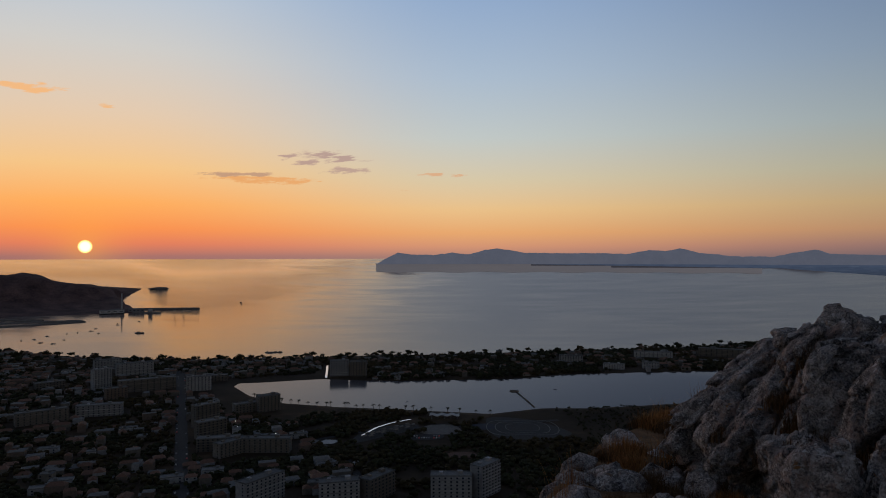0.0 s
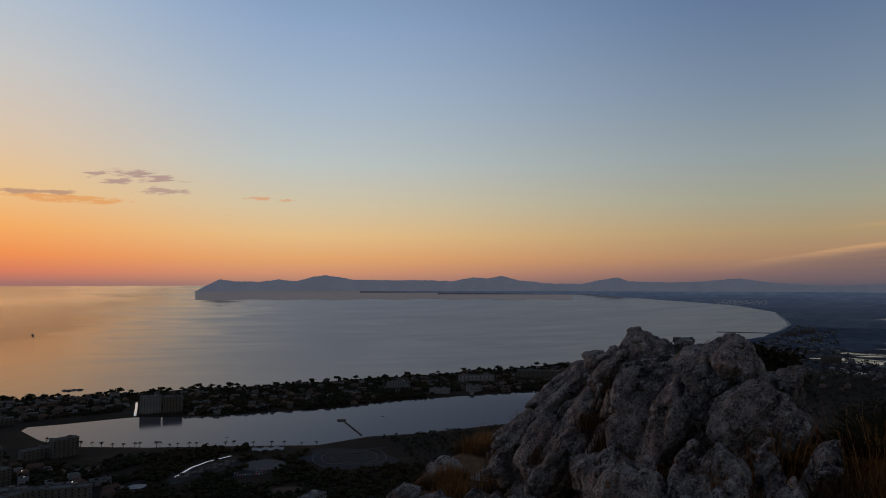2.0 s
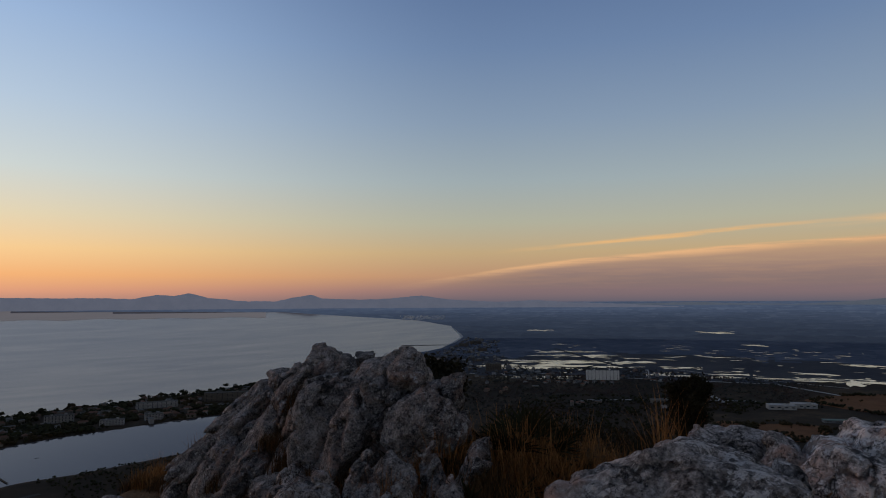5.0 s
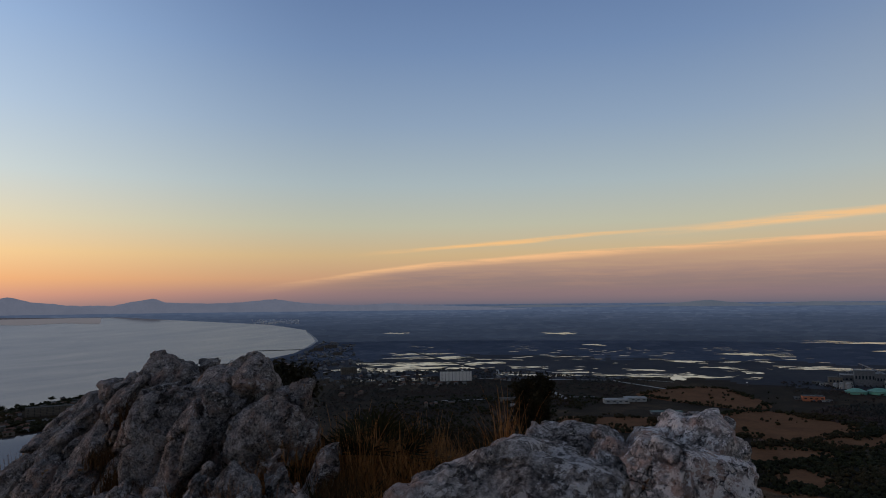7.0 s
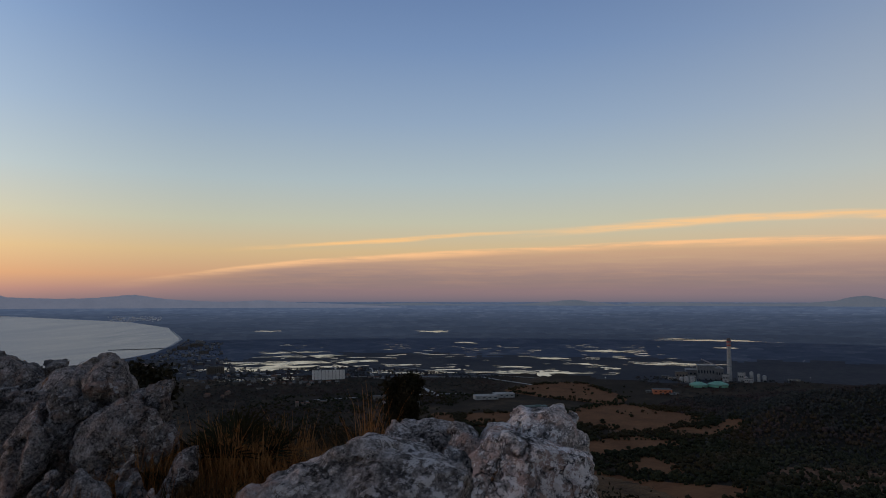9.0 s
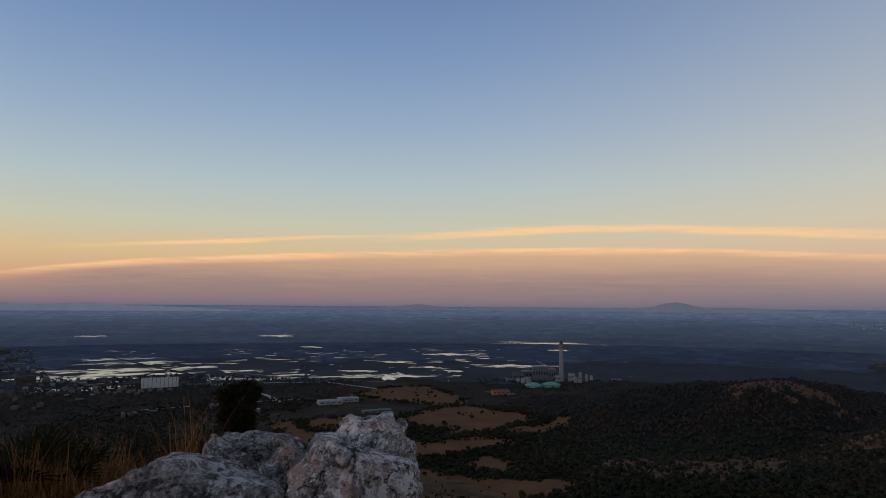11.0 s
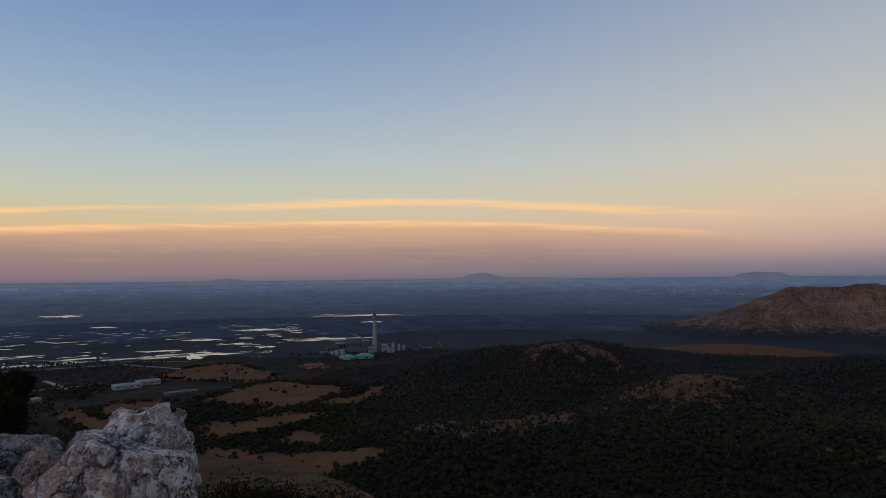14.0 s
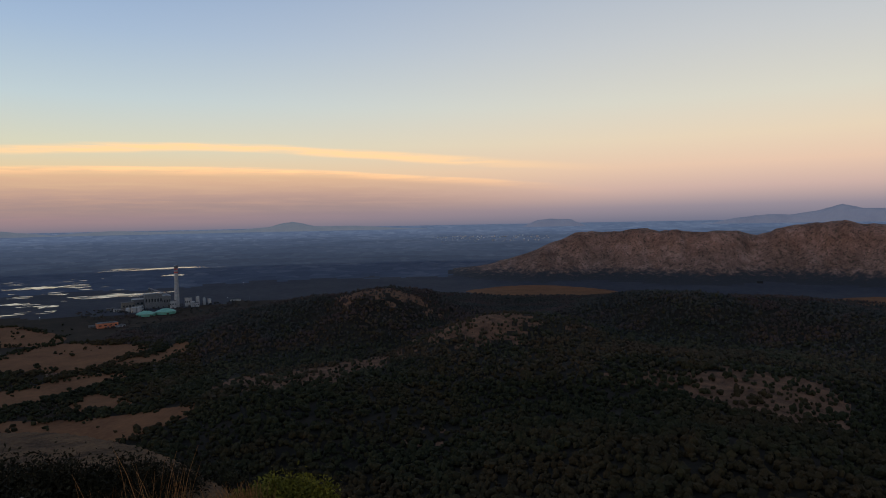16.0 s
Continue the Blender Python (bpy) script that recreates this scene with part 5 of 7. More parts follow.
# bearing, distance, width, height, turn, wall
LAKE_HOTELS = [(8.8, 1296, 35, 29, 0, M_WHITE), (7.2, 1290, 31, 27, -8, M_CREAM), (26.6, 1508, 50, 21, 10, M_WHITE), (24.7, 1426, 67, 23, 6, M_WHITE), (27.0, 1300, 30, 34, 25, M_WHITE),
               (23.8, 1250, 91, 20, 5, M_CREAM), (26.0, 1202, 32, 17, 12, M_BRICK), (27.1, 1080, 60, 16, -10, M_WHITE), (30.9, 1072, 63, 17, 8, M_CREAM), (30.4, 1355, 46, 10, 15, M_CREAM),
               (20.0, 1216, 39, 24, -5, M_WHITE), (19.0, 1296, 54, 11, 0, M_CREAM)]
PARK_HOTELS = [(16.4, 1026, 35, 13, 20, M_CREAM), (14.6, 1025, 32, 23, 20, M_CREAM), (19.5, 955, 34, 30, 30, M_CREAM), (19.1, 893, 37, 22, 25, M_CREAM), (18.5, 833, 48, 15, -8, M_CREAM),
               (17.5, 810, 40, 16, 35, M_CREAM), (14.7, 810, 55, 16, -15, M_CREAM), (-0.7, 626, 38, 23, 0, M_WHITE), (-3.6, 640, 30, 30, 55, M_WHITE), (15.2, 640, 45, 24, 40, M_WHITE),
               (8.8, 620, 36, 22, 4, M_WHITE), (5.6, 632, 36, 22, 50, M_CREAM)]
SHORE_HOTELS = [(-22.6, 1640, 100, 18, 0, M_CREAM), (-17.2, 1426, 32, 12, 10, M_WHITE), (-10.8, 1476, 50, 14, 0, M_WHITE), (-17.4, 1585, 83, 12, 4, M_WHITE), (-14.3, 1400, 41, 10, -8, M_WHITE),
                (-53.5, 1970, 91, 27, 6, M_BRIGHT), (-44.5, 2190, 50, 22, 10, M_CREAM), (-42.0, 3300, 48, 14, 0, M_CREAM), (-43.0, 3480, 60, 14, 10, M_CREAM), (-43.6, 3000, 40, 12, 0, M_CREAM)]
HOTEL_XY = []
for az, d, w, h, turn, wall in LAKE_HOTELS + PARK_HOTELS + SHORE_HOTELS:
    x, y = polar(az, d)
    HOTEL_XY.append((x, y, w))
    tone = {M_BRIGHT: "bright white", M_WHITE: "white-rendered", M_CREAM: "cream-rendered", M_BRICK: "brown-rendered"}[wall]
    hotel(x, y, w, h, turn, wall=wall, label=f"{tone} holiday hotel with rows of balconies and a flat roof")


def house(w, dep, h, pitched, wall, seed):
    rnd = random.Random(seed)
    root = new("house")
    part("wall", boxes((0, 0, 0, w, dep, h)), wall, root)
    bm = bmesh.new()
    if pitched:
        e, t = 0.5, h + 0.28 * dep
        a = [bm.verts.new(p) for p in ((-w / 2 - e, -dep / 2 - e, h), (w / 2 + e, -dep / 2 - e, h), (w / 2 + e, dep / 2 + e, h), (-w / 2 - e, dep / 2 + e, h))]
        r = [bm.verts.new((-w / 2 + dep * 0.3, 0, t)), bm.verts.new((w / 2 - dep * 0.3, 0, t))]
        for f in ((a[0], a[1], r[1], r[0]), (a[1], a[2], r[1]), (a[2], a[3], r[0], r[1]), (a[3], a[0], r[0]), (a[3], a[2], a[1], a[0])):
            bm.faces.new(f)
        part("roof", bm, M_TERRA, root, "low hipped terracotta roof")
    else:
        for row in ((0, 0, h, w + 0.3, dep + 0.3, 0.25), (0, -dep / 2, h + 0.25, w, 0.25, 0.6), (0, dep / 2, h + 0.25, w, 0.25, 0.6), (w * 0.2, dep * 0.15, h + 0.25, 3, 3, 2.2)):
            box(bm, *row)
        part("roof", bm, M_FLAT if seed % 2 else M_WHITE, root, "flat roof terrace with a parapet")
    part("chimney", boxes((w * 0.3, dep * 0.2, h, 0.7, 0.7, 2.6)), wall, root)
    part("door", boxes((w * 0.1, -dep / 2, 0, 1.1, 0.15, 2.1)), M_TRUNK, root)
    for i in range(int(h // 2.8)):
        for u in (-0.32, 0.34):
            part("window", WIN, None, root).location = (u * w, -dep / 2 - 0.02, i * 2.9 + 0.9)
    return tagged(root, "small %s house with a %s among trees" % ({M_WHITE: "white", M_CREAM: "cream", M_BRICK: "brown"}[wall], "terracotta roof" if pitched else "flat roof"), "house", "houses of the resort town")


HOUSES = [house(11, 9, 6.0, True, M_WHITE, 1), house(14, 9, 3.6, True, M_CREAM, 2), house(10, 10, 6.4, False, M_WHITE, 3), house(18, 10, 6.2, True, M_CREAM, 4),
          house(13, 11, 9.2, False, M_CREAM, 5), house(9, 8, 3.4, True, M_WHITE, 6), house(22, 11, 6.2, False, M_WHITE, 7), house(12, 9, 6.0, True, M_BRICK, 8)]
TOWN = [(-60, 560), (-90, 700), (-200, 900), (-330, 1000), (-385, 1100), (-420, 1230), (-300, 1280), (-250, 1300), (-250, 1400), (-190, 1520), (-460, 1480), (-650, 1462), (-810, 1495),
        (-1050, 1580), (-960, 1150), (-600, 800), (-360, 560)]
STRIP = [(-215, 1270), (-90, 1239), (120, 1259), (236, 1306), (400, 1331), (560, 1350), (800, 1408), (800, 1730), (590, 1655), (290, 1585), (0, 1530), (-170, 1515)]
RESORT = [(1150, 1500), (1650, 2130), (2040, 2370), (2330, 2620), (2680, 2940), (2600, 2600), (2150, 2150), (1750, 1700), (1600, 1350), (1350, 1200)]


# open ground in the park: place and radius
CLEAR = [(-103, 849, 14), (-89, 888, 18), (-72, 912, 16), (-45, 934, 18), (2, 943, 34), (-75, 872, 26), (-50, 892, 24), (-95, 836, 22), (-141, 823, 22), (-3, 878, 30), (20, 767, 20),
         (54, 892, 20), (-12, 818, 26), (-20, 845, 20), (105, 885, 60)]


def free_of(x, y, rng):
    ok = np.ones(len(x), bool)
    for hx, hy, rad in CLEAR:
        ok &= (x - hx) ** 2 + (y - hy) ** 2 > rad ** 2
    for hx, hy, w in HOTEL_XY:
        ok &= (x - hx) ** 2 + (y - hy) ** 2 > (0.55 * w + 12) ** 2
    az, r = np.degrees(np.arctan2(-x, y)), np.hypot(x, y)
    return ok & ~((abs(az - 21.3) < 0.55) & (r < 1400))


used = [False] * len(HOUSES)


def settle(outline, count, seed, gap, street):
    p, rng = scatter(outline, count * 6, seed, free_of)
    put = []
    for x, y in p:
        if len(put) >= count:
            break
        if all((x - a) ** 2 + (y - b) ** 2 > gap ** 2 for a, b in put):
            put.append((x, y))
            k = int(rng.integers(len(HOUSES)))
            m = spot(x, y, street + float(rng.choice([0, 90, 180, 0])) + float(rng.normal(0, 6)))
            if used[k]:
                t = copy_thing(HOUSES[k], Matrix.LocRotScale(m.translation, m.to_quaternion(), None))
                t.scale = m.to_scale()
            else:
                used[k] = True
                stand(HOUSES[k], m)


settle(TOWN, 180, 21, 17, 21)
settle(STRIP, 95, 22, 17, -8)


ROW = [(1425, 1235), (1447, 1219), (1466, 1200), (1487, 1178), (1496, 1160), (1504, 1140), (1511, 1117), (1440, 1190), (1462, 1172), (1480, 1150), (1400, 1225), (1520, 1095)]
for i, (x, y) in enumerate(ROW):
    m = spot(x, y, -50.0)
    t = copy_thing(HOUSES[(0, 5, 2)[i % 3]], Matrix.LocRotScale(m.translation, m.to_quaternion(), None))
    t.scale = m.to_scale() * 1.1


def house_cluster(outline, count, seed, street, label, mats=None):
    """The crowd of far roofs between the houses, too small to tell one from the next."""
    p, rng = scatter(outline, count * 3, seed, free_of)
    p = p[:count]
    vs, fs, mi, n = [], [], [], 0
    for x, y in p:
        w, d, h = rng.uniform(8, 20), rng.uniform(7, 12), rng.choice([3.4, 6.2, 6.4, 9.4])
        t = radians(street + rng.choice([0, 90]) + rng.normal(0, 6))
        z = float(height(np.array([x]), np.array([y]))[0]) - 0.4
        top = 0.24 * d * float(rng.integers(2))
        q = np.array([(a * w / 2, b * d / 2, c) for c in (0, h) for b in (-1, 1) for a in (-1, 1)] + [(-w / 2 + d * 0.3, 0, h + top + 0.3), (w / 2 - d * 0.3, 0, h + top + 0.3)])
        c, s = math.cos(t), math.sin(t)
        vs.append(np.column_stack([x + q[:, 0] * c - q[:, 1] * s, y + q[:, 0] * s + q[:, 1] * c, z + q[:, 2]]))
        for f in ((0, 1, 5, 4), (2, 6, 7, 3), (0, 4, 6, 2), (1, 3, 7, 5)):
            fs.append([n + i for i in f])
        for f in ((4, 5, 9, 8), (5, 7, 9), (7, 6, 8, 9), (6, 4, 8)):
            fs.append([n + i for i in f])
        wall, roof = int(rng.choice([0, 1, 1, 2, 2])), (3 if top else 4)
        mi += [wall] * 4 + [roof] * 4
        n += 10
    ob = link("house_cluster", lift(np.concatenate(vs)), fs, mats or [M_WHITE, M_CREAM, M_BRICK, M_TERRA, M_FLAT], mi)
    tagged(ob, label, "houses", kind="stuff")


house_cluster(TOWN, 620, 24, 21, "crowd of small pale houses in the resort town")
house_cluster(STRIP, 170, 25, -8, "crowd of pale houses on the strip by the sea")
house_cluster(RESORT, 290, 26, -42, "crowd of pale resort houses along the far beach", [M_WHITE, M_CREAM, M_WHITE, M_FLAT, M_PALE])


house_cluster([(850, 1000), (1250, 1350), (1600, 1550), (1880, 1330), (1700, 900), (1200, 760)], 26, 27, -50, "scattered pale farm houses on the plain")


def far_town(azs, ds):
    return [tuple(float(c) for c in polar(a, d)) for a, d in ((azs[0], ds[0]), (azs[1], ds[0]), (azs[1], ds[1]), (azs[0], ds[1]))]


house_cluster(far_town((-107.0, -117.0), (7600, 11000)), 170, 28, 10, "pale specks of a far inland town", [M_BRIGHT, M_PALE, M_PALE, M_PALE, M_BRIGHT])
house_cluster(far_town((-36.6, -40.4), (7600, 9800)), 170, 29, -30, "pale resort buildings along the far beach", [M_BRIGHT] * 3 + [M_WHITE] * 2)


# ---- trees of the town ----
def away_from_houses(x, y, rng):
    return free_of(x, y, rng) & (wavy(x, y, 70.0, 9.0) + 0.6 * wavy(x, y, 24.0, 1.0) > -0.55)


PARK = [(-260, 560), (-40, 560), (130, 620), (190, 830), (60, 830), (50, 930), (-60, 985), (-190, 960), (-240, 860), (-200, 700)]
HEATH = [(165, 1000), (370, 1030), (540, 1070), (640, 1010), (520, 820), (300, 760), (190, 820)]
FARM = [(700, 360), (930, 330), (960, 460), (1120, 640), (1300, 640), (1500, 660), (1480, 800), (1250, 1050), (1000, 1000), (700, 700)]
MARSH_EDGE = [(850, 1000), (1250, 1350), (1600, 1550), (1900, 1330), (1880, 700), (1560, 640), (1500, 680), (1200, 700)]
PLANT = [(1480, 250), (1640, 240), (1780, 320), (2050, 400), (2120, 250), (2150, 60), (2080, -120), (1900, 0), (1750, 120)]
for outline, count, seed, small, large, label in (
        (MARSH_EDGE, 4200, 37, 1.6, 4.0, "dark trees and reeds at the edge of the marsh"), (PLANT, 900, 38, 2.0, 4.0, "dark trees round the power station"),
        (TOWN, 19000, 31, 2.0, 5.0, "dark green garden trees between the houses"), (STRIP, 9500, 32, 2.6, 6.0, "dark green pines between the seaside houses"),
        (PARK, 4200, 33, 2.2, 5.4, "dark tree crowns of a park by the lagoon"), (HEATH, 1700, 34, 1.0, 2.6, "dark scrub on the flat shore of the lagoon"),
        (RESORT, 5200, 35, 1.4, 3.2, "dark pines between white resort buildings"), (FARM, 3600, 36, 2.0, 4.2, "dark farm trees and hedges on the plain")):
    p, rng = scatter(outline, count, seed, away_from_houses)
    # belts out on the plain take the leaf colour with haze in it
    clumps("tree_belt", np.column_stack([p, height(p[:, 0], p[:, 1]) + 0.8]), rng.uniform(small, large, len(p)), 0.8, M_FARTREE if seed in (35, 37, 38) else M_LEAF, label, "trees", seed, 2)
# dark groves between the fields
GROVES = [(620, 60), (700, 330), (930, 345), (1010, 420), (1300, 440), (1500, 350), (1500, 150), (1250, 60), (830, 0)]
p, rng = scatter(GROVES, 6500, 44, woods)
clumps("tree_belt", np.column_stack([p, height(p[:, 0], p[:, 1]) + 0.8]), rng.uniform(1.8, 5.0, len(p)), 0.9, M_LEAF, "dark oak groves between the stubble fields", "trees", 45, 2)
# hedges along the fields
hp = []
rng = np.random.default_rng(41)
for f in FIELDS + FIELDS_OUT[:3]:
    for (x0, y0), (x1, y1) in zip(f, f[1:] + f[:1]):
        n = int(math.hypot(x1 - x0, y1 - y0) / 2)
        u = rng.uniform(0, 1, n)
        u = u[np.sin(u * 9.0 + x0) + 0.6 * np.sin(u * 23.0 + y0) > -0.25]
        n = len(u)
        hp.append(np.column_stack([x0 + (x1 - x0) * u + rng.normal(0, 6, n), y0 + (y1 - y0) * u + rng.normal(0, 6, n)]))
for f in FIELDS + FIELDS_OUT[:3]:
    xs, ys = np.array(f).T
    q = np.column_stack([rng.uniform(xs.min(), xs.max(), 150), rng.uniform(ys.min(), ys.max(), 150)])
    hp.append(q[wavy(q[:, 0], q[:, 1], 45.0, 2.0) > 0.22])
hp = np.concatenate(hp)
clumps("hedge", np.column_stack([hp, height(hp[:, 0], hp[:, 1]) + 0.8]), rng.uniform(1.4, 4.6, len(hp)), 0.9, M_LEAF, "dark oak hedges round the stubble fields", "hedge", 42, 2)


def pine(seed, tall):
    rnd = np.random.default_rng(seed)
    root = new("pine_tree")
    bm = bmesh.new()
    drum(bm, 0, 0, 0, 0.45, 0.22, tall * 0.6, 8)
    for a in range(4):
        t = a * 1.6 + seed
        lo, hi = Vector((0, 0, tall * 0.55)), Vector((math.cos(t) * tall * 0.22, math.sin(t) * tall * 0.22, tall * 0.8))
        side = Vector((-math.sin(t), math.cos(t), 0)) * 0.12
        v = [bm.verts.new(q) for q in (lo - side, lo + side, hi + side * 0.5, hi - side * 0.5, lo + Vector((0, 0, 0.3)), hi + Vector((0, 0, 0.15)))]
        for f in ((0, 1, 2, 3), (1, 4, 5, 2), (4, 0, 3, 5)):
            bm.faces.new([v[i] for i in f])
    part("trunk", bm, M_TRUNK, root)
    n = 44
    c = np.column_stack([rnd.normal(0, tall * 0.21, n), rnd.normal(0, tall * 0.21, n), tall * 0.68 + rnd.normal(0, tall * 0.09, n)])
    vs, fs = [], []
    for k in range(n):
        r = tall * rnd.uniform(0.09, 0.17)
        vs.append(ICO_V * (1 + rnd.uniform(-0.3, 0.3, (len(ICO_V), 1))) * [r, r, r * 0.7] + c[k])
        fs.append(ICO_F + k * len(ICO_V))
    link("crown", np.concatenate(vs), np.concatenate(fs), [M_LEAF], parent=root)
    return tagged(root, "dark umbrella pine standing on the seafront", "tree", "pines of the seafront")


PINES = [pine(k, t) for k, t in enumerate((13.0, 11.0, 15.0, 9.5))]
coast = SEA[2:12]
spots = []
rng = np.random.default_rng(51)
for (x0, y0), (x1, y1) in zip(coast, coast[1:]):
    n = int(math.hypot(x1 - x0, y1 - y0) / 11)
    for u in rng.uniform(0, 1, n):
        if rng.uniform() < 0.8:
            back = rng.uniform(18, 60)
            ex, ey = (x1 - x0), (y1 - y0)
            q = math.hypot(ex, ey)
            spots.append((x0 + ex * u + ey / q * back, y0 + ey * u - ex / q * back))
for i, (x, y) in enumerate(spots):
    m = spot(x, y, float(rng.uniform(0, 360)))
    s = m.to_scale() * float(rng.uniform(0.65, 1.15))
    if i < len(PINES):
        t = stand(PINES[i], m)
    else:
        t = copy_thing(PINES[i % len(PINES)], Matrix.LocRotScale(m.translation, m.to_quaternion(), None))
    t.scale = s


def palm(seed):
    root = new("palm_tree")
    bm = bmesh.new()
    drum(bm, 0, 0, 0, 0.34, 0.24, 7.0, 8)
    part("trunk", bm, M_TRUNK, root)
    for k in range(13):
        bm = bmesh.new()
        t, up = k * 2.4, 0.75 - 0.1 * (k % 4) * 2
        last = None
        for i in range(6):
            u = i / 5
            r, z = 3.1 * u, 7.0 + 2.6 * up * u - 3.2 * u * u * (1.0 - 0.3 * up)
            wdt = 0.55 * math.sin(math.pi * min(u + 0.12, 1)) + 0.04
            c, sn = math.cos(t), math.sin(t)
            row = [bm.verts.new((c * r - sn * wdt, sn * r + c * wdt, z - 0.25 * wdt)), bm.verts.new((c * r, sn * r, z)), bm.verts.new((c * r + sn * wdt, sn * r - c * wdt, z - 0.25 * wdt))]
            if last:
                bm.faces.new((last[0], last[1], row[1], row[0]))
                bm.faces.new((last[1], last[2], row[2], row[1]))
            last = row
        part("frond", bm, M_LEAF, root)
    return tagged(root, "date palm on the lagoon promenade", "palm", "palms along the lagoon")


PALM = palm(1)
shore = [(-305, 1085), (-251, 1040), (-158, 1012), (-71, 997), (70, 967)]
n = 0
rng = np.random.default_rng(61)
for (x0, y0), (x1, y1) in zip(shore, shore[1:]):
    for j in range(7):
        u = (j + float(rng.uniform(0.1, 0.9))) / 7
        m = spot(x0 + (x1 - x0) * u, y0 + (y1 - y0) * u - float(rng.uniform(2, 12)), float(rng.uniform(0, 360)))
        t = stand(PALM, m) if n == 0 else copy_thing(PALM, Matrix.LocRotScale(m.translation, m.to_quaternion(), None))
        t.scale = m.to_scale() * float(rng.uniform(0.9, 1.35))
        n += 1


# ---- roads, canal, track ----
def ribbon(name, pts, wide, up, mat, label, category, kind="structure", thick=0.0):
    xy = []
    for (x0, y0), (x1, y1) in zip(pts, pts[1:]):
        k = max(2, int(math.hypot(x1 - x0, y1 - y0) / 12))
        xy += [(x0 + (x1 - x0) * i / k, y0 + (y1 - y0) * i / k) for i in range(k)]
    xy = np.array(xy + [pts[-1]], float)
    d = np.gradient(xy, axis=0)
    d /= np.maximum(np.linalg.norm(d, axis=1, keepdims=True), 1e-6)
    side = np.column_stack([-d[:, 1], d[:, 0]]) * wide / 2
    rows = []
    for s, dz in ((1, -thick), (1, 0.0), (-1, 0.0), (-1, -thick)):
        q = xy + side * s
        z = np.maximum(height(q[:, 0], q[:, 1]), 0.3 if thick else -9) + up + dz
        rows.append(np.column_stack([q, z]))
    n = len(xy)
    v = lift(np.concatenate(rows))
    f = [(r * n + i, r * n + i + 1, (r + 1) * n + i + 1, (r + 1) * n + i) for r in range(3) for i in range(n - 1)]
    return tagged(link(name, v, f, [mat]), label, category, kind=kind)


ribbon("avenue", [polar(21.3, 640), polar(21.3, 1000), polar(21.4, 1400)], 15, 0.35, M_ASPHALT, "straight asphalt avenue through the town", "road")
ribbon("road", [(-70, 640), (-110, 760), (-160, 830), (-90, 880), (60, 905), (160, 930)], 8, 0.35, M_ASPHALT, "asphalt road round the park", "road")
ribbon("road", [(-640, 940), (-560, 1050), (-520, 1180), (-520, 1330)], 11, 0.35, M_ASPHALT, "asphalt road through the town", "road")
ribbon("path", [(-112, 690), (-100, 730), (-92, 752)], 7, 0.45, M_PALE, "pale paved path in the park", "path")
ribbon("road", [(1640, 1200), (1720, 1020), (1830, 800), (1700, 560)], 9, 0.4, M_PALE, "pale country road across the plain", "road")
ribbon("road", [(1240, 960), (1420, 800), (1500, 700)], 9, 0.4, M_PALE, "pale country road across the plain", "road")
ribbon("road", [(1990, 1230), (1900, 900), (1880, 640)], 6, 0.4, M_PALE, "pale track along the marsh", "road")
ribbon("dike", [(2402, 2043), (2074, 1566), (1858, 1239)], 12, 1.9, M_MARSH, "dark straight dike between the marsh ponds", "dike")
ribbon("dike", [(2343, 1112), (1814, 854)], 9, 1.9, M_MARSH, "dark straight dike between the marsh ponds", "dike")
ribbon("dike", [(2150, 2000), (1990, 1500)], 8, 1.9, M_MARSH, "dark straight dike between the marsh ponds", "dike")
ribbon("road", [(1903, 1235), (1674, 1081)], 10, 0.6, M_PALE, "pale country road across the plain", "road")
ribbon("road", [(1551, 850), (1418, 725)], 12, 0.6, M_PALE, "pale country road across the plain", "road")
leaf_sheet("canal", [(-640, 900), (-610, 960), (-598, 985), (-590, 978), (-606, 935), (-622, 890)], 0.5, M_SEA, "narrow canal reflecting the sky", "canal", rag=0.02)
ribbon("canal", [(-220, 1262), (-230, 1330), (-243, 1410)], 4, 0.6, M_SEA, "narrow canal reflecting the sky", "canal")
leaf_sheet("kart_track", [(66, 945), (121, 930), (165, 862), (125, 832), (72, 838), (60, 890)], 0.4, M_ASPHALT, "asphalt kart track with pale kerbs", "track", rag=0.0)
for s in (0.95, 0.72, 0.45):
    ring = [(105 + math.cos(a) * 50 * s, 888 + math.sin(a) * 46 * s + 8 * math.sin(3 * a) * s) for a in np.linspace(0, 2 * math.pi, 28)]
    ribbon("kerb", ring, 1.0, 0.8, M_FLAT, "pale kerb of the kart track", "kerb", thick=0.4)
ribbon("jetty", [(124, 1131), (131, 1080), (139, 1018)], 2.2, 0.9, M_TRUNK, "narrow wooden jetty in the lagoon", "jetty", thick=0.4)
ribbon("jetty", [(2040, 2735), (2240, 2605)], 8, 1.6, M_RUBBLE, "long stone jetty off the beach", "jetty", thick=1.8)
ribbon("beach", [(1990, 2425), (2365, 2716), (2745, 3076), (3000, 3385), (3830, 4450), (4600, 5950)], 34, 0.9, M_PALE, "pale sand beach along the bay", "beach")


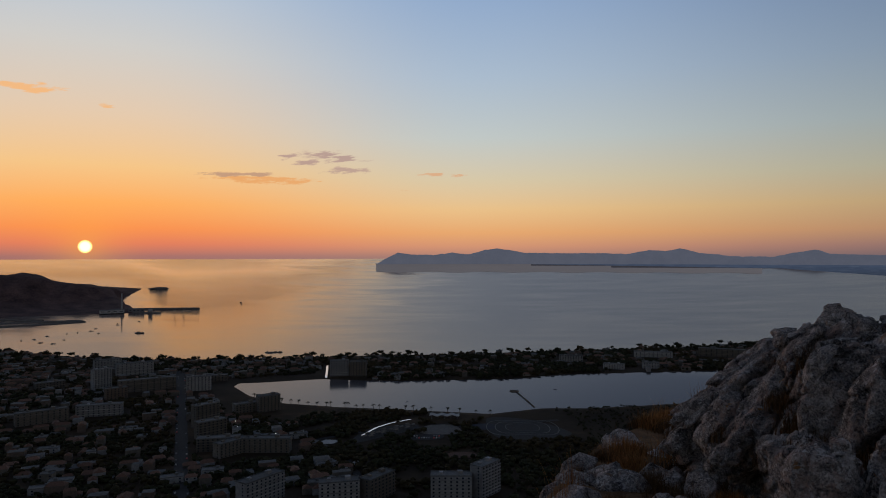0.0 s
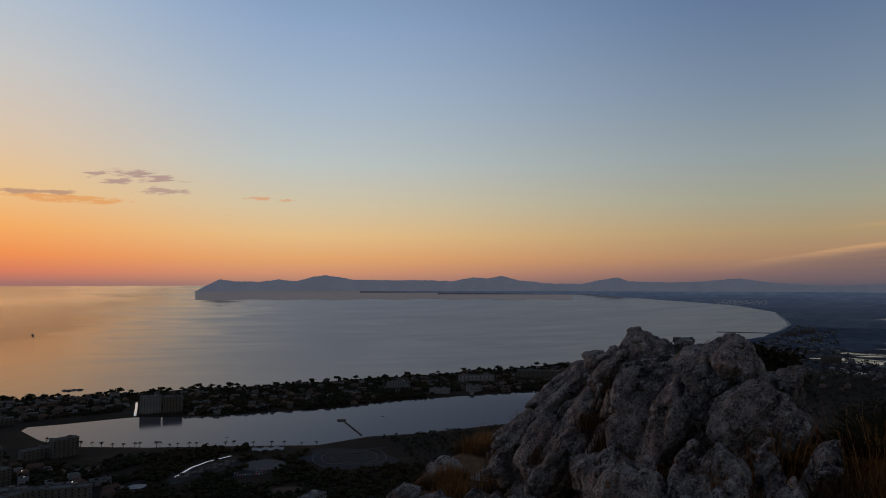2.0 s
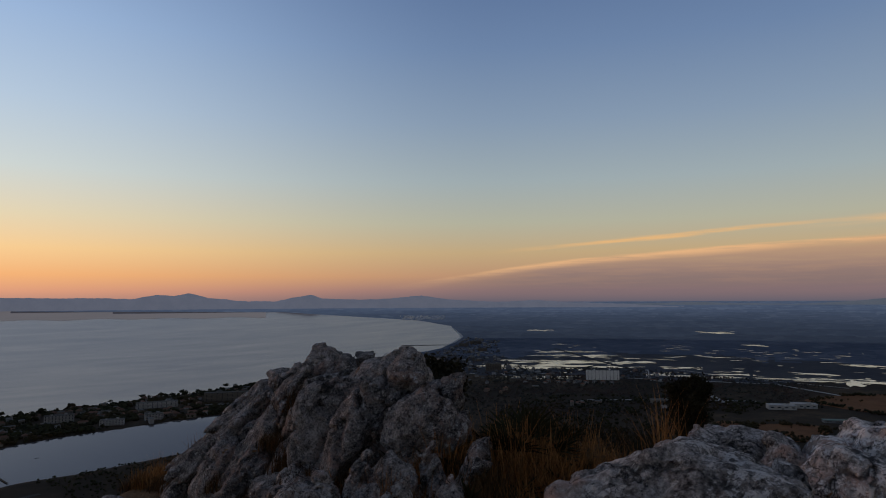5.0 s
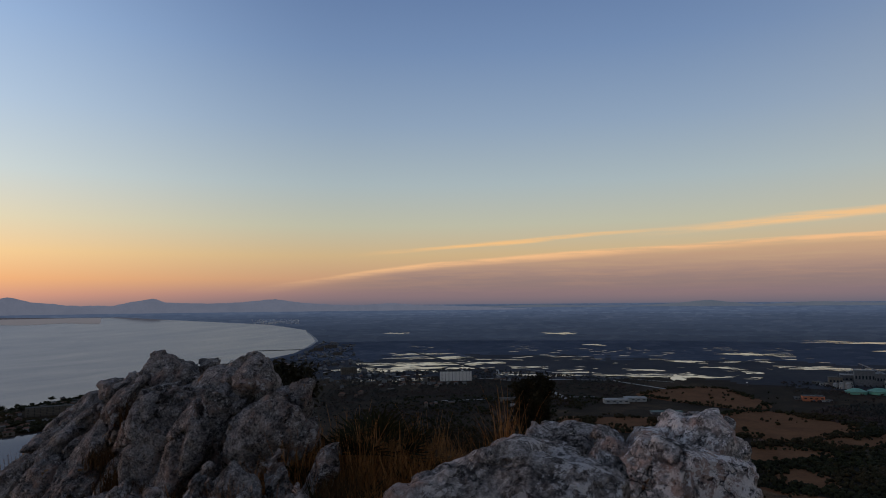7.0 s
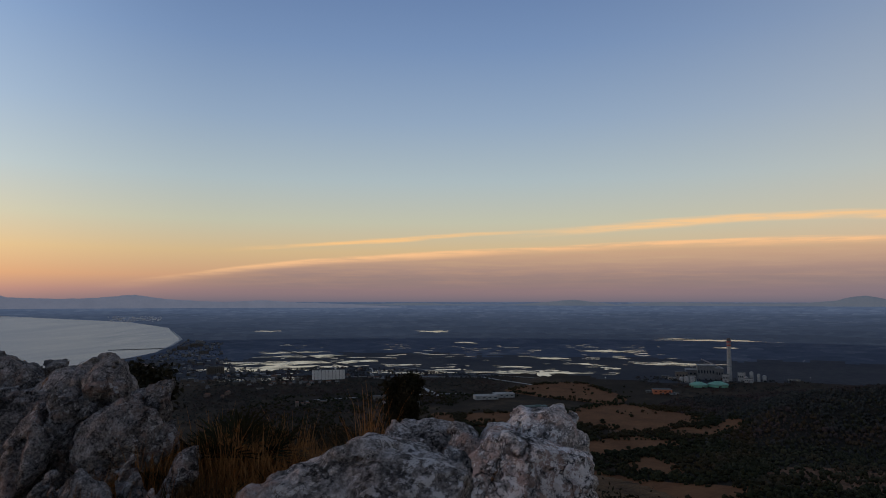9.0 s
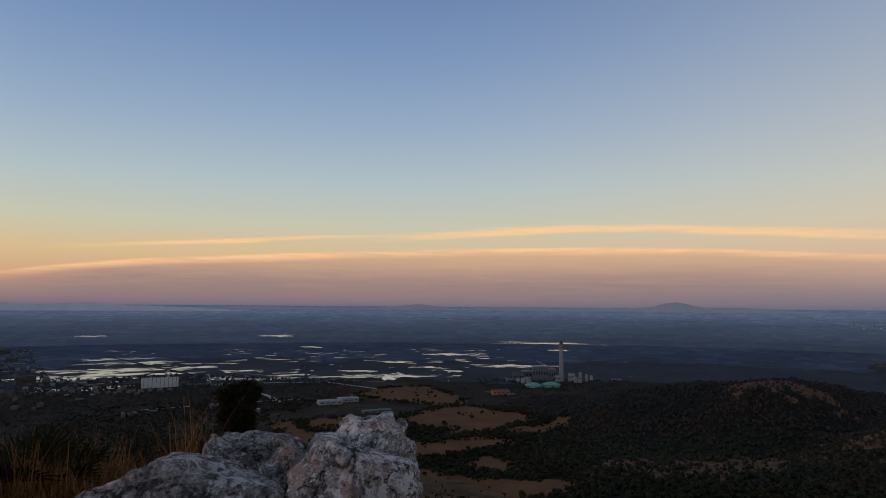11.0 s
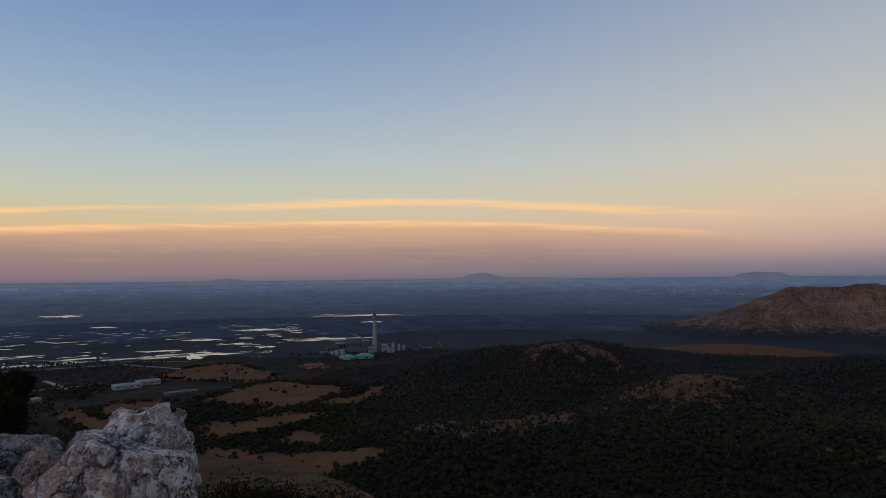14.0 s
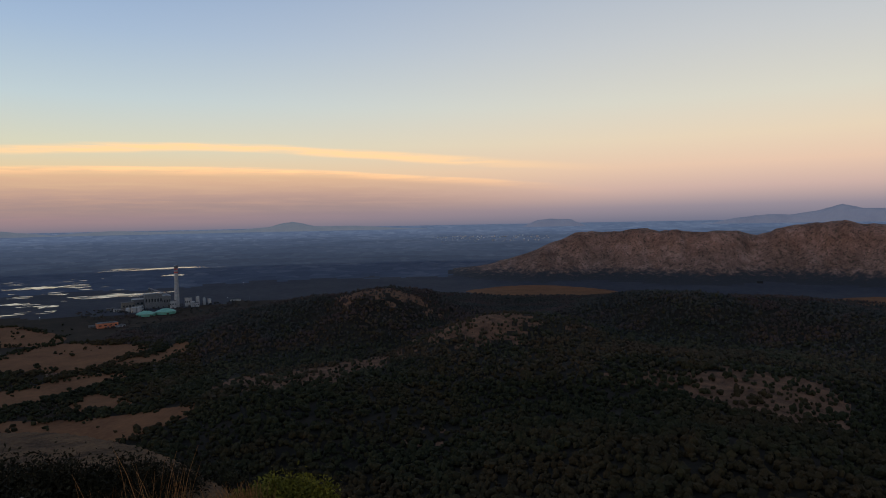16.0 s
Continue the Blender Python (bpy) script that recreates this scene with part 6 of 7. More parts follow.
# ---- park by the lagoon ----
ribbon("canal", [(-103, 849), (-89, 888), (-72, 912), (-45, 934)], 3, 0.7, M_SEA, "narrow curved canal in the park reflecting the sky", "canal")
leaf_sheet("plaza", [(-152, 819), (-147, 831), (-136, 832), (-130, 825), (-134, 815), (-146, 812)], 0.6, M_PALE, "pale paved plaza among the trees", "plaza", rag=0.25)
leaf_sheet("court", [(-30, 868), (-20, 900), (14, 902), (24, 870), (10, 856), (-16, 856)], 0.5, M_RUBBLE, "grey paved court in the park", "court", rag=0.03)
leaf_sheet("court", [(6, 758), (8, 776), (34, 776), (36, 758)], 0.5, M_TERRA, "red clay tennis court", "court")
leaf_sheet("court", [(40, 880), (42, 906), (66, 908), (68, 882)], 0.5, M_MARSH, "dark sports ground in the park", "court")
leaf_sheet("car_park", [(-38, 832), (-36, 858), (-2, 858), (-4, 834)], 0.45, M_ASPHALT, "asphalt car park beside the park", "car park")
leaf_sheet("car_park", [(-112, 815), (-100, 878), (-62, 902), (-34, 905), (-40, 878), (-74, 846)], 0.42, M_ASPHALT, "asphalt market ground beside the canal", "car park")


def pavilion(x, y):
    """Wavy white roof on slim posts."""
    root = new("pavilion")
    nx, ny = 28, 10
    top = [(u * 1.5 - 21, w * 1.5 - 7.5, 5.0 + 0.9 * math.sin(u * 0.67) + 0.5 * math.cos(w * 0.7)) for w in range(ny + 1) for u in range(nx + 1)]
    v = top + [(a, b, c - 0.35) for a, b, c in top]
    n, k = nx + 1, len(top)
    f = [(w * n + u, w * n + u + 1, (w + 1) * n + u + 1, (w + 1) * n + u) for w in range(ny) for u in range(nx)]
    f += [tuple(k + i for i in q[::-1]) for q in f]
    rim = [u for u in range(n)] + [w * n + nx for w in range(1, ny + 1)] + [ny * n + u for u in range(nx - 1, -1, -1)] + [w * n for w in range(ny - 1, 0, -1)]
    f += [(rim[i], k + rim[i], k + rim[(i + 1) % len(rim)], rim[(i + 1) % len(rim)]) for i in range(len(rim))]
    link("roof", v, f, [M_PALE], smooth=True, parent=root)
    for u in (-18, -9, 0, 9, 18):
        for w in (-6, 6):
            bm = bmesh.new()
            drum(bm, u, w, 0, 0.2, 0.2, 4.7, 8)
            part("post", bm, M_STEEL, root)
    tagged(stand(root, spot(x, y, facing(x, y))), "white wavy-roofed pavilion by the lagoon shore", "pavilion")


pavilion(2, 943)


def market_tent():
    root = new("market_tent")
    bm = bmesh.new()
    e = [bm.verts.new(q) for q in ((-3, -2, 2.4), (3, -2, 2.4), (3, 2, 2.4), (-3, 2, 2.4))]
    r = [bm.verts.new((-2.2, 0, 3.5)), bm.verts.new((2.2, 0, 3.5))]
    lo = [bm.verts.new((v.co.x, v.co.y, 2.0)) for v in e]
    for q in ((e[0], e[1], r[1], r[0]), (e[1], e[2], r[1]), (e[2], e[3], r[0], r[1]), (e[3], e[0], r[0])):
        bm.faces.new(q)
    for i in range(4):
        bm.faces.new((lo[i], lo[(i + 1) % 4], e[(i + 1) % 4], e[i]))
    part("canopy", bm, M_CREAM, root)
    for x, y in ((-2.9, -1.9), (2.9, -1.9), (2.9, 1.9), (-2.9, 1.9)):
        part("pole", boxes((x, y, 0, 0.12, 0.12, 2.2)), M_STEEL, root)
    return tagged(root, "white market tent on the asphalt beside the canal", "tent", "tents of the market")


def parked_car(mat, tone):
    root = new("car")
    bm = bmesh.new()
    side = [(-2.1, 0.35), (2.1, 0.35), (2.15, 0.75), (1.2, 0.95), (0.6, 1.42), (-1.2, 1.42), (-1.9, 0.98), (-2.15, 0.9)]
    a = [bm.verts.new((x, -0.85, z)) for x, z in side]
    b = [bm.verts.new((x, 0.85, z)) for x, z in side]
    bm.faces.new(a)
    bm.faces.new(b[::-1])
    for i in range(len(side)):
        bm.faces.new((a[i], b[i], b[(i + 1) % len(side)], a[(i + 1) % len(side)]))
    part("body", bm, mat, root)
    part("windscreen", boxes((-0.3, 0, 1.0, 1.7, 1.74, 0.34)), M_GLASS, root)
    for x in (-1.3, 1.3):
        for y in (-0.8, 0.8):
            bm = bmesh.new()
            drum(bm, 0, 0, -0.1, 0.33, 0.33, 0.2, 12)
            bmesh.ops.rotate(bm, verts=bm.verts, matrix=Matrix.Rotation(math.pi / 2, 3, "X"))
            bmesh.ops.translate(bm, verts=bm.verts, vec=(x, y, 0.33))
            part("wheel", bm, M_HULL, root)
    return tagged(root, f"{tone} car parked on asphalt", "car", "parked cars of the town")


def lay_out(models, places):
    """Puts models down in turn, the first ones themselves and then copies of them."""
    for i, (x, y, turn) in enumerate(places):
        m = spot(x, y, turn, -0.3)
        if i < len(models):
            stand(models[i], m)
        else:
            copy_thing(models[i % len(models)], Matrix.LocRotScale(m.translation, m.to_quaternion(), None)).scale = m.to_scale()


rnd = random.Random(91)
stalls = [(-98 + i * 7.2 + rnd.uniform(-1, 1), 838 + i * 7.0 + j * 8.5 - 0.012 * (i - 4) ** 2 * 20, 42 + rnd.uniform(-8, 8)) for i in range(9) for j in range(3) if (i + j) % 2 or j == 1]
lay_out([market_tent()], stalls)
cars = [(-36 + 3.1 * i, 838 + 9 * j, 90 + rnd.uniform(-3, 3)) for i in range(11) for j in range(2) if rnd.random() < 0.75]
for d in range(660, 1380, 24):
    for off in (-6.0, 6.0):
        if rnd.random() < 0.5:
            x, y = polar(21.3, d + rnd.uniform(-5, 5))
            cars.append((float(x) + off, float(y), 111 + rnd.uniform(-2, 2)))
lay_out([parked_car(M_PALE, "white"), parked_car(M_STEEL, "grey"), parked_car(M_HULL, "dark"), parked_car(M_RED, "red"), parked_car(M_STEEL, "grey")], cars)


def platform(x, y, r):
    root = new("swimming_platform")
    bm = bmesh.new()
    drum(bm, 0, 0, -0.3, r, r, 1.2, 28)
    part("deck", bm, M_TRUNK, root)
    for k in range(10):
        bm = bmesh.new()
        drum(bm, math.cos(k * 0.628) * r * 0.92, math.sin(k * 0.628) * r * 0.92, 0.9, 0.12, 0.12, 1.6, 6)
        part("post", bm, M_TRUNK, root)
    stand(root, pose(x, y, 0.2, 0, 0, 0) @ Matrix.Scale(0.99, 4))
    tagged(root, "round wooden platform standing in the lagoon", "platform")


platform(121, 1139, 8)


# ---- power station and sheds ----
def at_az(az, d, turn=0.0):
    x, y = polar(az, d)
    return spot(x, y, facing(x, y) + turn)


def chimney():
    root = new("factory_chimney")
    bm = bmesh.new()
    drum(bm, 0, 0, 0, 7.0, 5.2, 104, 28)
    part("shaft", bm, M_PALE, root, smooth=False)
    for z0, h, r, mat, name in ((98, 4, 5.5, M_RED, "red_band"), (102, 6, 5.45, M_WHITE, "white_band"), (108, 3, 5.45, M_RED, "red_band"), (111, 9, 5.4, M_HULL, "crown")):
        bm = bmesh.new()
        drum(bm, 0, 0, z0, r, r, h, 28)
        part(name, bm, mat, root)
    for z in (40, 75, 100):
        bm = bmesh.new()
        drum(bm, 0, 0, z, 7.6 - z * 0.022, 7.6 - z * 0.022, 1.0, 28)
        part("gallery", bm, M_STEEL, root)
    tagged(stand(root, at_az(-86.05, 2068)), "tall concrete power station chimney with a red and white band", "chimney")


chimney()


def block(name, az, d, w, dep, h, mat, label, turn=0.0, roofmat=None, bays=4, category="building"):
    root = new(name)
    part("wall", boxes((0, 0, 0, w, dep, h)), mat, root)
    part("roof", boxes((0, 0, h, w + 0.8, dep + 0.8, 0.6), (w * 0.2, 0, h + 0.6, w * 0.2, dep * 0.3, 1.6)), roofmat or M_FLAT, root)
    for j in range(bays):
        part("window", boxes((-w / 2 + (j + 0.5) * w / bays, -dep / 2, h * 0.45, w / bays * 0.5, 0.3, h * 0.22)), M_GLASS, root)
    part("gate", boxes((0, -dep / 2, 0, 4.5, 0.3, 4.2)), M_STEEL, root)
    return tagged(stand(root, at_az(az, d, turn)), label, category)


block("factory_hall", -81.0, 1735, 44, 22, 11, M_ORANGE, "orange sheet-metal hall beside the power station", 12)
block("boiler_house", -84.3, 2090, 46, 34, 40, M_STEEL, "dark steel boiler house of the power station", 6, M_STEEL, 6)
block("boiler_house", -85.1, 2100, 34, 34, 32, M_STEEL, "dark steel boiler house beside the chimney", 6, M_STEEL, 5)
block("turbine_hall", -82.5, 2060, 32, 24, 22, M_CREAM, "cream turbine hall of the power station", 8)
block("turbine_hall", -83.2, 2070, 26, 20, 12, M_PALE, "pale low hall of the power station", 8)
block("filter_house", -86.9, 2080, 20, 18, 24, M_PALE, "pale filter house next to the chimney", 0)
block("filter_house", -85.75, 2050, 16, 16, 20, M_PALE, "pale filter house at the chimney foot", 0)
block("boiler_house", -83.6, 2120, 60, 40, 24, M_HULL, "dark steel boiler house of the power station", 4, M_HULL, 6)
block("boiler_house", -84.7, 2130, 50, 30, 30, M_HULL, "dark steel boiler house of the power station", 4, M_HULL, 6)
block("pump_house", -81.9, 2050, 30, 14, 7, M_PALE, "low pale pump house of the power station", 10)
block("pump_house", -81.3, 2080, 22, 12, 6, M_CREAM, "low pale pump house of the power station", 4)
block("pump_house", -87.4, 2050, 22, 14, 11, M_PALE, "low pale pump house of the power station", 0)
block("pump_house", -83.4, 2010, 16, 12, 10, M_PALE, "low pale pump house of the power station", 0)
block("pump_house", -90.5, 2150, 30, 10, 5, M_PALE, "low pale shed at the edge of the power station", 6)
block("shed", -80.2, 1745, 26, 14, 5, M_FLAT, "low grey shed beside an orange hall", 12)
block("shed", -81.9, 1730, 22, 12, 4, M_PALE, "low pale shed beside an orange hall", 12)
block("apartment_block", -60.6, 1455, 22, 18, 10, M_WHITE, "white cube-shaped building beside a car park", 20, M_PALE)
block("warehouse", -66.7, 1564, 53, 26, 9, M_PALE, "white warehouse with a low roof on the plain", 14, M_PALE)
block("warehouse", -68.2, 1601, 48, 24, 9, M_PALE, "white warehouse with a low roof on the plain", 10, M_PALE)
block("greenhouse", -70.6, 1440, 62, 16, 5, M_STEEL, "long low grey-green shed beside the fields", 20, M_SHEETS)
block("warehouse", -57.9, 1560, 36, 18, 8, M_CREAM, "cream farm building on the plain", 20, M_FLAT)
block("farmhouse", -77.2, 1190, 14, 9, 5, M_CREAM, "small cream farmhouse among trees between the fields", 10, M_TERRA, 3, "house")


def tank(name, az, d, r, h, mat, label, dome=0.0, category="tank"):
    root = new(name)
    bm = bmesh.new()
    drum(bm, 0, 0, 0, r, r, h, 24)
    part("shell", bm, mat, root)
    bm = bmesh.new()
    drum(bm, 0, 0, h, r * 1.01, r * 0.35, max(dome, 0.4), 24)
    part("roof", bm, mat, root)
    bm = bmesh.new()
    drum(bm, 0, 0, h * 0.96, r * 1.02, r * 1.02, 0.5, 24)
    part("rim", bm, M_STEEL, root)
    return tagged(stand(root, at_az(az, d)), label, category, "tanks of the power station")


tank("storage_dome", -83.75, 1905, 24, 6, M_GREENP, "green round coal store of the power station", 6)
tank("storage_dome", -85.2, 1925, 26, 7, M_GREENP, "green round coal store of the power station", 6)
for k, (az, d, r, h) in enumerate(((-82.9, 1990, 7, 14), (-83.3, 1990, 7, 14), (-82.5, 1995, 6, 12), (-87.6, 2080, 5, 26), (-88.1, 2085, 4, 20), (-88.5, 2090, 5, 16), (-87.2, 2060, 6, 14))):
    tank("silo", az, d, r, h, M_PALE, "pale steel silo of the power station", 2.0)


def conveyor(az0, d0, z0, az1, d1, z1, label):
    (x0, y0), (x1, y1) = polar(az0, d0), polar(az1, d1)
    a = lift(np.array([[x0, y0, z0], [x1, y1, z1]]))
    p, q = Vector(a[0]), Vector(a[1])
    root = new("conveyor")
    ln = (q - p).length
    m = Matrix.Translation(p) @ (q - p).to_track_quat("X", "Z").to_matrix().to_4x4()
    part("gallery", boxes((ln / 2, 0, 0, ln, 2.4, 2.4)), M_WHITE, root)
    stand(root, m)
    for u in (0.15, 0.5, 0.85):
        c = p.lerp(q, u)
        leg = new("trestle", mesh_of("trestle", boxes((0, 0, 0, 2, 2, max(c.z - 2, 2))), M_STEEL))
        leg.parent = root
        leg.matrix_parent_inverse = m.inverted()
        leg.location = (c.x, c.y, 1.0)
    tagged(root, label, "conveyor")


conveyor(-84.0, 2160, 52, -85.6, 2120, 30, "white inclined conveyor gallery on steel trestles")
conveyor(-83.2, 2150, 30, -84.2, 2130, 38, "white inclined conveyor gallery on steel trestles")


def lamp_post(az, d, h):
    root = new("street_lamp")
    bm = bmesh.new()
    drum(bm, 0, 0, 0, 0.2, 0.12, h, 8)
    part("pole", bm, M_STEEL, root)
    bm = bmesh.new()
    bmesh.ops.create_icosphere(bm, subdivisions=2, radius=0.45, matrix=Matrix.Translation((0, 0, h + 0.4)))
    part("lamp", bm, M_LAMP, root, "lit white lamp")
    tagged(stand(root, at_az(az, d)), "lit street lamp on a steel pole", "street lamp", "lit lamps of the plain")


for az, d, h in ((-89.85, 2150, 12), (-91.6, 2150, 12), (-76.6, 1960, 9), (17.05, 905, 8), (14.0, 860, 7), (17.2, 940, 7), (-17.0, 1420, 7), (-91.2, 2700, 12)):
    lamp_post(az, d, h)


# ---- harbour, boats ----
def mole(pts, wide, high, label):
    """A rubble bank in the sea."""
    xy = []
    for (x0, y0), (x1, y1) in zip(pts, pts[1:]):
        k = max(2, int(math.hypot(x1 - x0, y1 - y0) / 8))
        xy += [(x0 + (x1 - x0) * i / k, y0 + (y1 - y0) * i / k) for i in range(k)]
    xy = np.array(xy + [pts[-1]], float)
    d = np.gradient(xy, axis=0)
    d /= np.maximum(np.linalg.norm(d, axis=1, keepdims=True), 1e-6)
    nrm = np.column_stack([-d[:, 1], d[:, 0]])
    rows = []
    rng = np.random.default_rng(len(pts))
    for s, z in ((0.5, -3), (0.3, high * 0.7), (0.1, high), (-0.2, high), (-0.5, -3)):
        q = xy + nrm * (s * wide + rng.normal(0, 0.6, (len(xy), 1)))
        rows.append(np.column_stack([q, np.full(len(xy), z) + rng.normal(0, 0.3, len(xy))]))
    n = len(xy)
    f = [(r * n + i, r * n + i + 1, (r + 1) * n + i + 1, (r + 1) * n + i) for r in range(4) for i in range(n - 1)]
    return tagged(link("breakwater", lift(np.concatenate(rows)), f, [M_RUBBLE]), label, "breakwater", kind="structure")


mole([(-1420, 2850), (-1330, 2905), (-1200, 2925), (-1070, 2938)], 34, 6, "long rubble breakwater of the harbour")
mole([(-1560, 2160), (-1437, 2185), (-1330, 2280), (-1262, 2350), (-1300, 2390), (-1420, 2330), (-1560, 2260)], 26, 4, "curved rubble breakwater of the marina")
mole([(-1600, 2420), (-1500, 2390), (-1430, 2395)], 16, 4, "short rubble mole of the marina")
mole([(-1260, 2725), (-1190, 2720), (-1150, 2730)], 22, 4, "stone quay of the harbour")


def islet(az, d, w, h):
    x, y = polar(az, d)
    bm = bmesh.new()
    bmesh.ops.create_icosphere(bm, subdivisions=4, radius=1.0)
    for v in bm.verts:
        k = 1 + 0.25 * noise.fractal(v.co * 1.7, 1.0, 2.0, 4)
        v.co = Vector((v.co.x * w * k, v.co.y * w * 0.6 * k, v.co.z * h * k * (1 - 0.5 * abs(v.co.x))))
    ob = new("islet", mesh_of("islet", bm, M_RUBBLE, True))
    p = lift(np.array([[x, y, 0.0]]))[0]
    k = math.hypot(p[0], p[1]) / d
    stand(ob, pose(*p, 0, 0, facing(x, y)) @ Matrix.Scale(k, 4))
    tagged(ob, "small dark rocky islet in the bay", "islet")


islet(22.95, 5200, 66, 13)
for az, d, w in ((14.4, 1650, 9), (14.06, 1655, 7), (13.7, 1652, 8), (14.7, 1656, 5)):
    islet(az, d, w, 3.0)


def boat(az, d, ln, turn, cabin=True):
    root = new("boat")
    bm = bmesh.new()
    rows = []
    for u, wd, z in ((-0.5, 0.75, 0.9), (-0.2, 1.0, 0.85), (0.2, 0.9, 0.95), (0.42, 0.45, 1.2), (0.5, 0.06, 1.35)):
        b, s = ln * 0.15 * wd, ln * 0.1
        rows.append([bm.verts.new((u * ln, y, zz)) for y, zz in ((-b, z * s), (-b * 0.6, -0.2 * s), (b * 0.6, -0.2 * s), (b, z * s))])
    for r0, r1 in zip(rows, rows[1:]):
        for i in range(3):
            bm.faces.new((r0[i], r0[i + 1], r1[i + 1], r1[i]))
        bm.faces.new((r0[3], r0[0], r1[0], r1[3]))
    bm.faces.new(rows[0])
    part("hull", bm, M_HULL, root)
    if cabin:
        part("cabin", boxes((-ln * 0.12, 0, ln * 0.08, ln * 0.32, ln * 0.18, ln * 0.1)), M_CREAM, root)
        part("mast", boxes((ln * 0.05, 0, ln * 0.08, ln * 0.012, ln * 0.012, ln * 0.55)), M_STEEL, root)
    x, y = polar(az, d)
    p = lift(np.array([[x, y, 0.0]]))[0]
    stand(root, pose(*p, 0, 0, turn) @ Matrix.Scale(math.hypot(p[0], p[1]) / d, 4))
    tagged(root, "dark moored boat on the calm water" if ln < 18 else "dark motor ship at anchor in the bay", "boat", "boats in the bay")


boat(24.37, 2206, 26, 15)
rnd = random.Random(5)
for az, d in ((32.2, 2160), (31.4, 2170), (30.6, 2240), (29.3, 2280), (28.6, 2300), (27.7, 2330), (27.4, 2400), (25.9, 2560), (27.2, 2250), (29.5, 2120), (31.0, 2080), (30.2, 2040), (25.9, 2500),
              (23.6, 2750), (24.4, 2600), (16.8, 3500), (3.1, 1060), (-9.5, 1172)):
    boat(az, d, rnd.uniform(8, 13) if d > 1200 else 6, rnd.uniform(0, 180), d > 1200)


def stack(az, d, h, r):
    root = new("old_stack")
    bm = bmesh.new()
    drum(bm, 0, 0, 0, r, r * 0.7, h, 16)
    part("shaft", bm, M_PALE, root)
    bm = bmesh.new()
    drum(bm, 0, 0, h, r * 0.85, r * 0.85, 2, 16)
    part("rim", bm, M_STEEL, root)
    tagged(stand(root, at_az(az, d)), "slender old chimney in the harbour", "chimney")


stack(25.62, 3060, 74, 3.2)
block("harbour_shed", 26.3, 3010, 90, 30, 12, M_PALE, "long pale harbour shed on the quay", 0)
block("harbour_shed", 24.6, 3060, 60, 26, 14, M_STEEL, "grey harbour shed on the quay", 0)
block("harbour_silo", 23.6, 2985, 16, 14, 24, M_PALE, "pale grain silo on the quay", 0)


def crane(az, d):
    root = new("harbour_crane")
    part("tower", boxes((0, 0, 0, 5, 5, 14)), M_STEEL, root)
    bm = boxes((0, 0, 0, 1.6, 1.6, 26))
    arm = part("jib", bm, M_STEEL, root)
    arm.location, arm.rotation_euler = (0, 0, 13), (0, radians(35), 0)
    tagged(stand(root, at_az(az, d)), "grey harbour crane on the breakwater", "crane")


crane(22.0, 2965)
crane(21.4, 2965)


# ---- plants and small things of the summit ----
def make_leafy(name, dark, light, scale):
    m, N, b = material(name, 0.85)
    p = N.node("ShaderNodeNewGeometry")
    v = N.math("ADD", N.math("MULTIPLY", N.noise(p.outputs["Position"], scale, 3), 0.5), N.math("MULTIPLY", p.outputs["Random Per Island"], 0.5))
    N.put(b.inputs["Base Color"], N.ramp(v, [(0.2, rgb(*dark)), (0.8, rgb(*light))]))
    return m


M_STRAW = make_leafy("dry_grass", (0.075, 0.032, 0.010), (0.36, 0.16, 0.052), 2.0)
M_DULL = make_leafy("withered_grass", (0.022, 0.013, 0.006), (0.12, 0.06, 0.022), 2.0)
M_PALM = make_leafy("fan_palm_leaf", (0.010, 0.010, 0.004), (0.034, 0.03, 0.012), 2.0)
M_BUSH = make_leafy("bush_leaf", (0.010, 0.008, 0.004), (0.03, 0.024, 0.011), 3.0)
M_LIME = make_leafy("broom_leaf", (0.05, 0.044, 0.006), (0.2, 0.165, 0.02), 3.0)


def floor_z(x, y):
    return float(height(np.array([x]), np.array([y]))[0])


def blades(n, tall, spread, lean, seed, width=0.008):
    """A tuft of thin bent blades."""
    rng = np.random.default_rng(seed)
    root = rng.normal(0, spread * 0.4, (n, 2))
    t = rng.uniform(0, 2 * math.pi, n)
    hgt, out = tall * rng.uniform(0.35, 1.0, n) ** 0.8, lean * tall * rng.uniform(0.1, 1.0, n)
    v, f = [], []
    for i in range(n):
        c, s = math.cos(t[i]), math.sin(t[i])
        for k, u in enumerate((0, 0.4, 0.75, 1.0)):
            w = width * (1 - u * 0.85)
            x, y, z = root[i, 0] + c * out[i] * u * u, root[i, 1] + s * out[i] * u * u, hgt[i] * (u - 0.18 * u * u * lean)
            v += [(x - s * w, y + c * w, z), (x + s * w, y - c * w, z)]
            if k:
                b = i * 8 + k * 2
                f.append((b - 2, b - 1, b + 1, b))
    return v, f


def tuft_mesh(name, *args, mat=None, **kw):
    v, f = blades(*args, **kw)
    me = bpy.data.meshes.new(name)
    me.from_pydata(v, [], f)
    me.materials.append(mat or M_STRAW)
    return me


TUFTS = [tuft_mesh("grass_tuft", 650, 0.42, 0.42, 0.55, 70 + k) for k in range(3)] + [tuft_mesh("grass_tuft", 60, 0.7, 0.2, 0.45, 80 + k, width=0.004) for k in range(2)] + [tuft_mesh("grass_tuft", 160, 0.22, 0.2, 0.6, 90)]
DULL_TUFTS = [tuft_mesh("grass_tuft", 260, 0.34, 0.3, 0.6, 101 + k, mat=M_DULL, width=0.005) for k in range(3)]
GREEN_TUFT = tuft_mesh("grass_tuft", 200, 0.36, 0.2, 0.5, 95, mat=M_PALM)


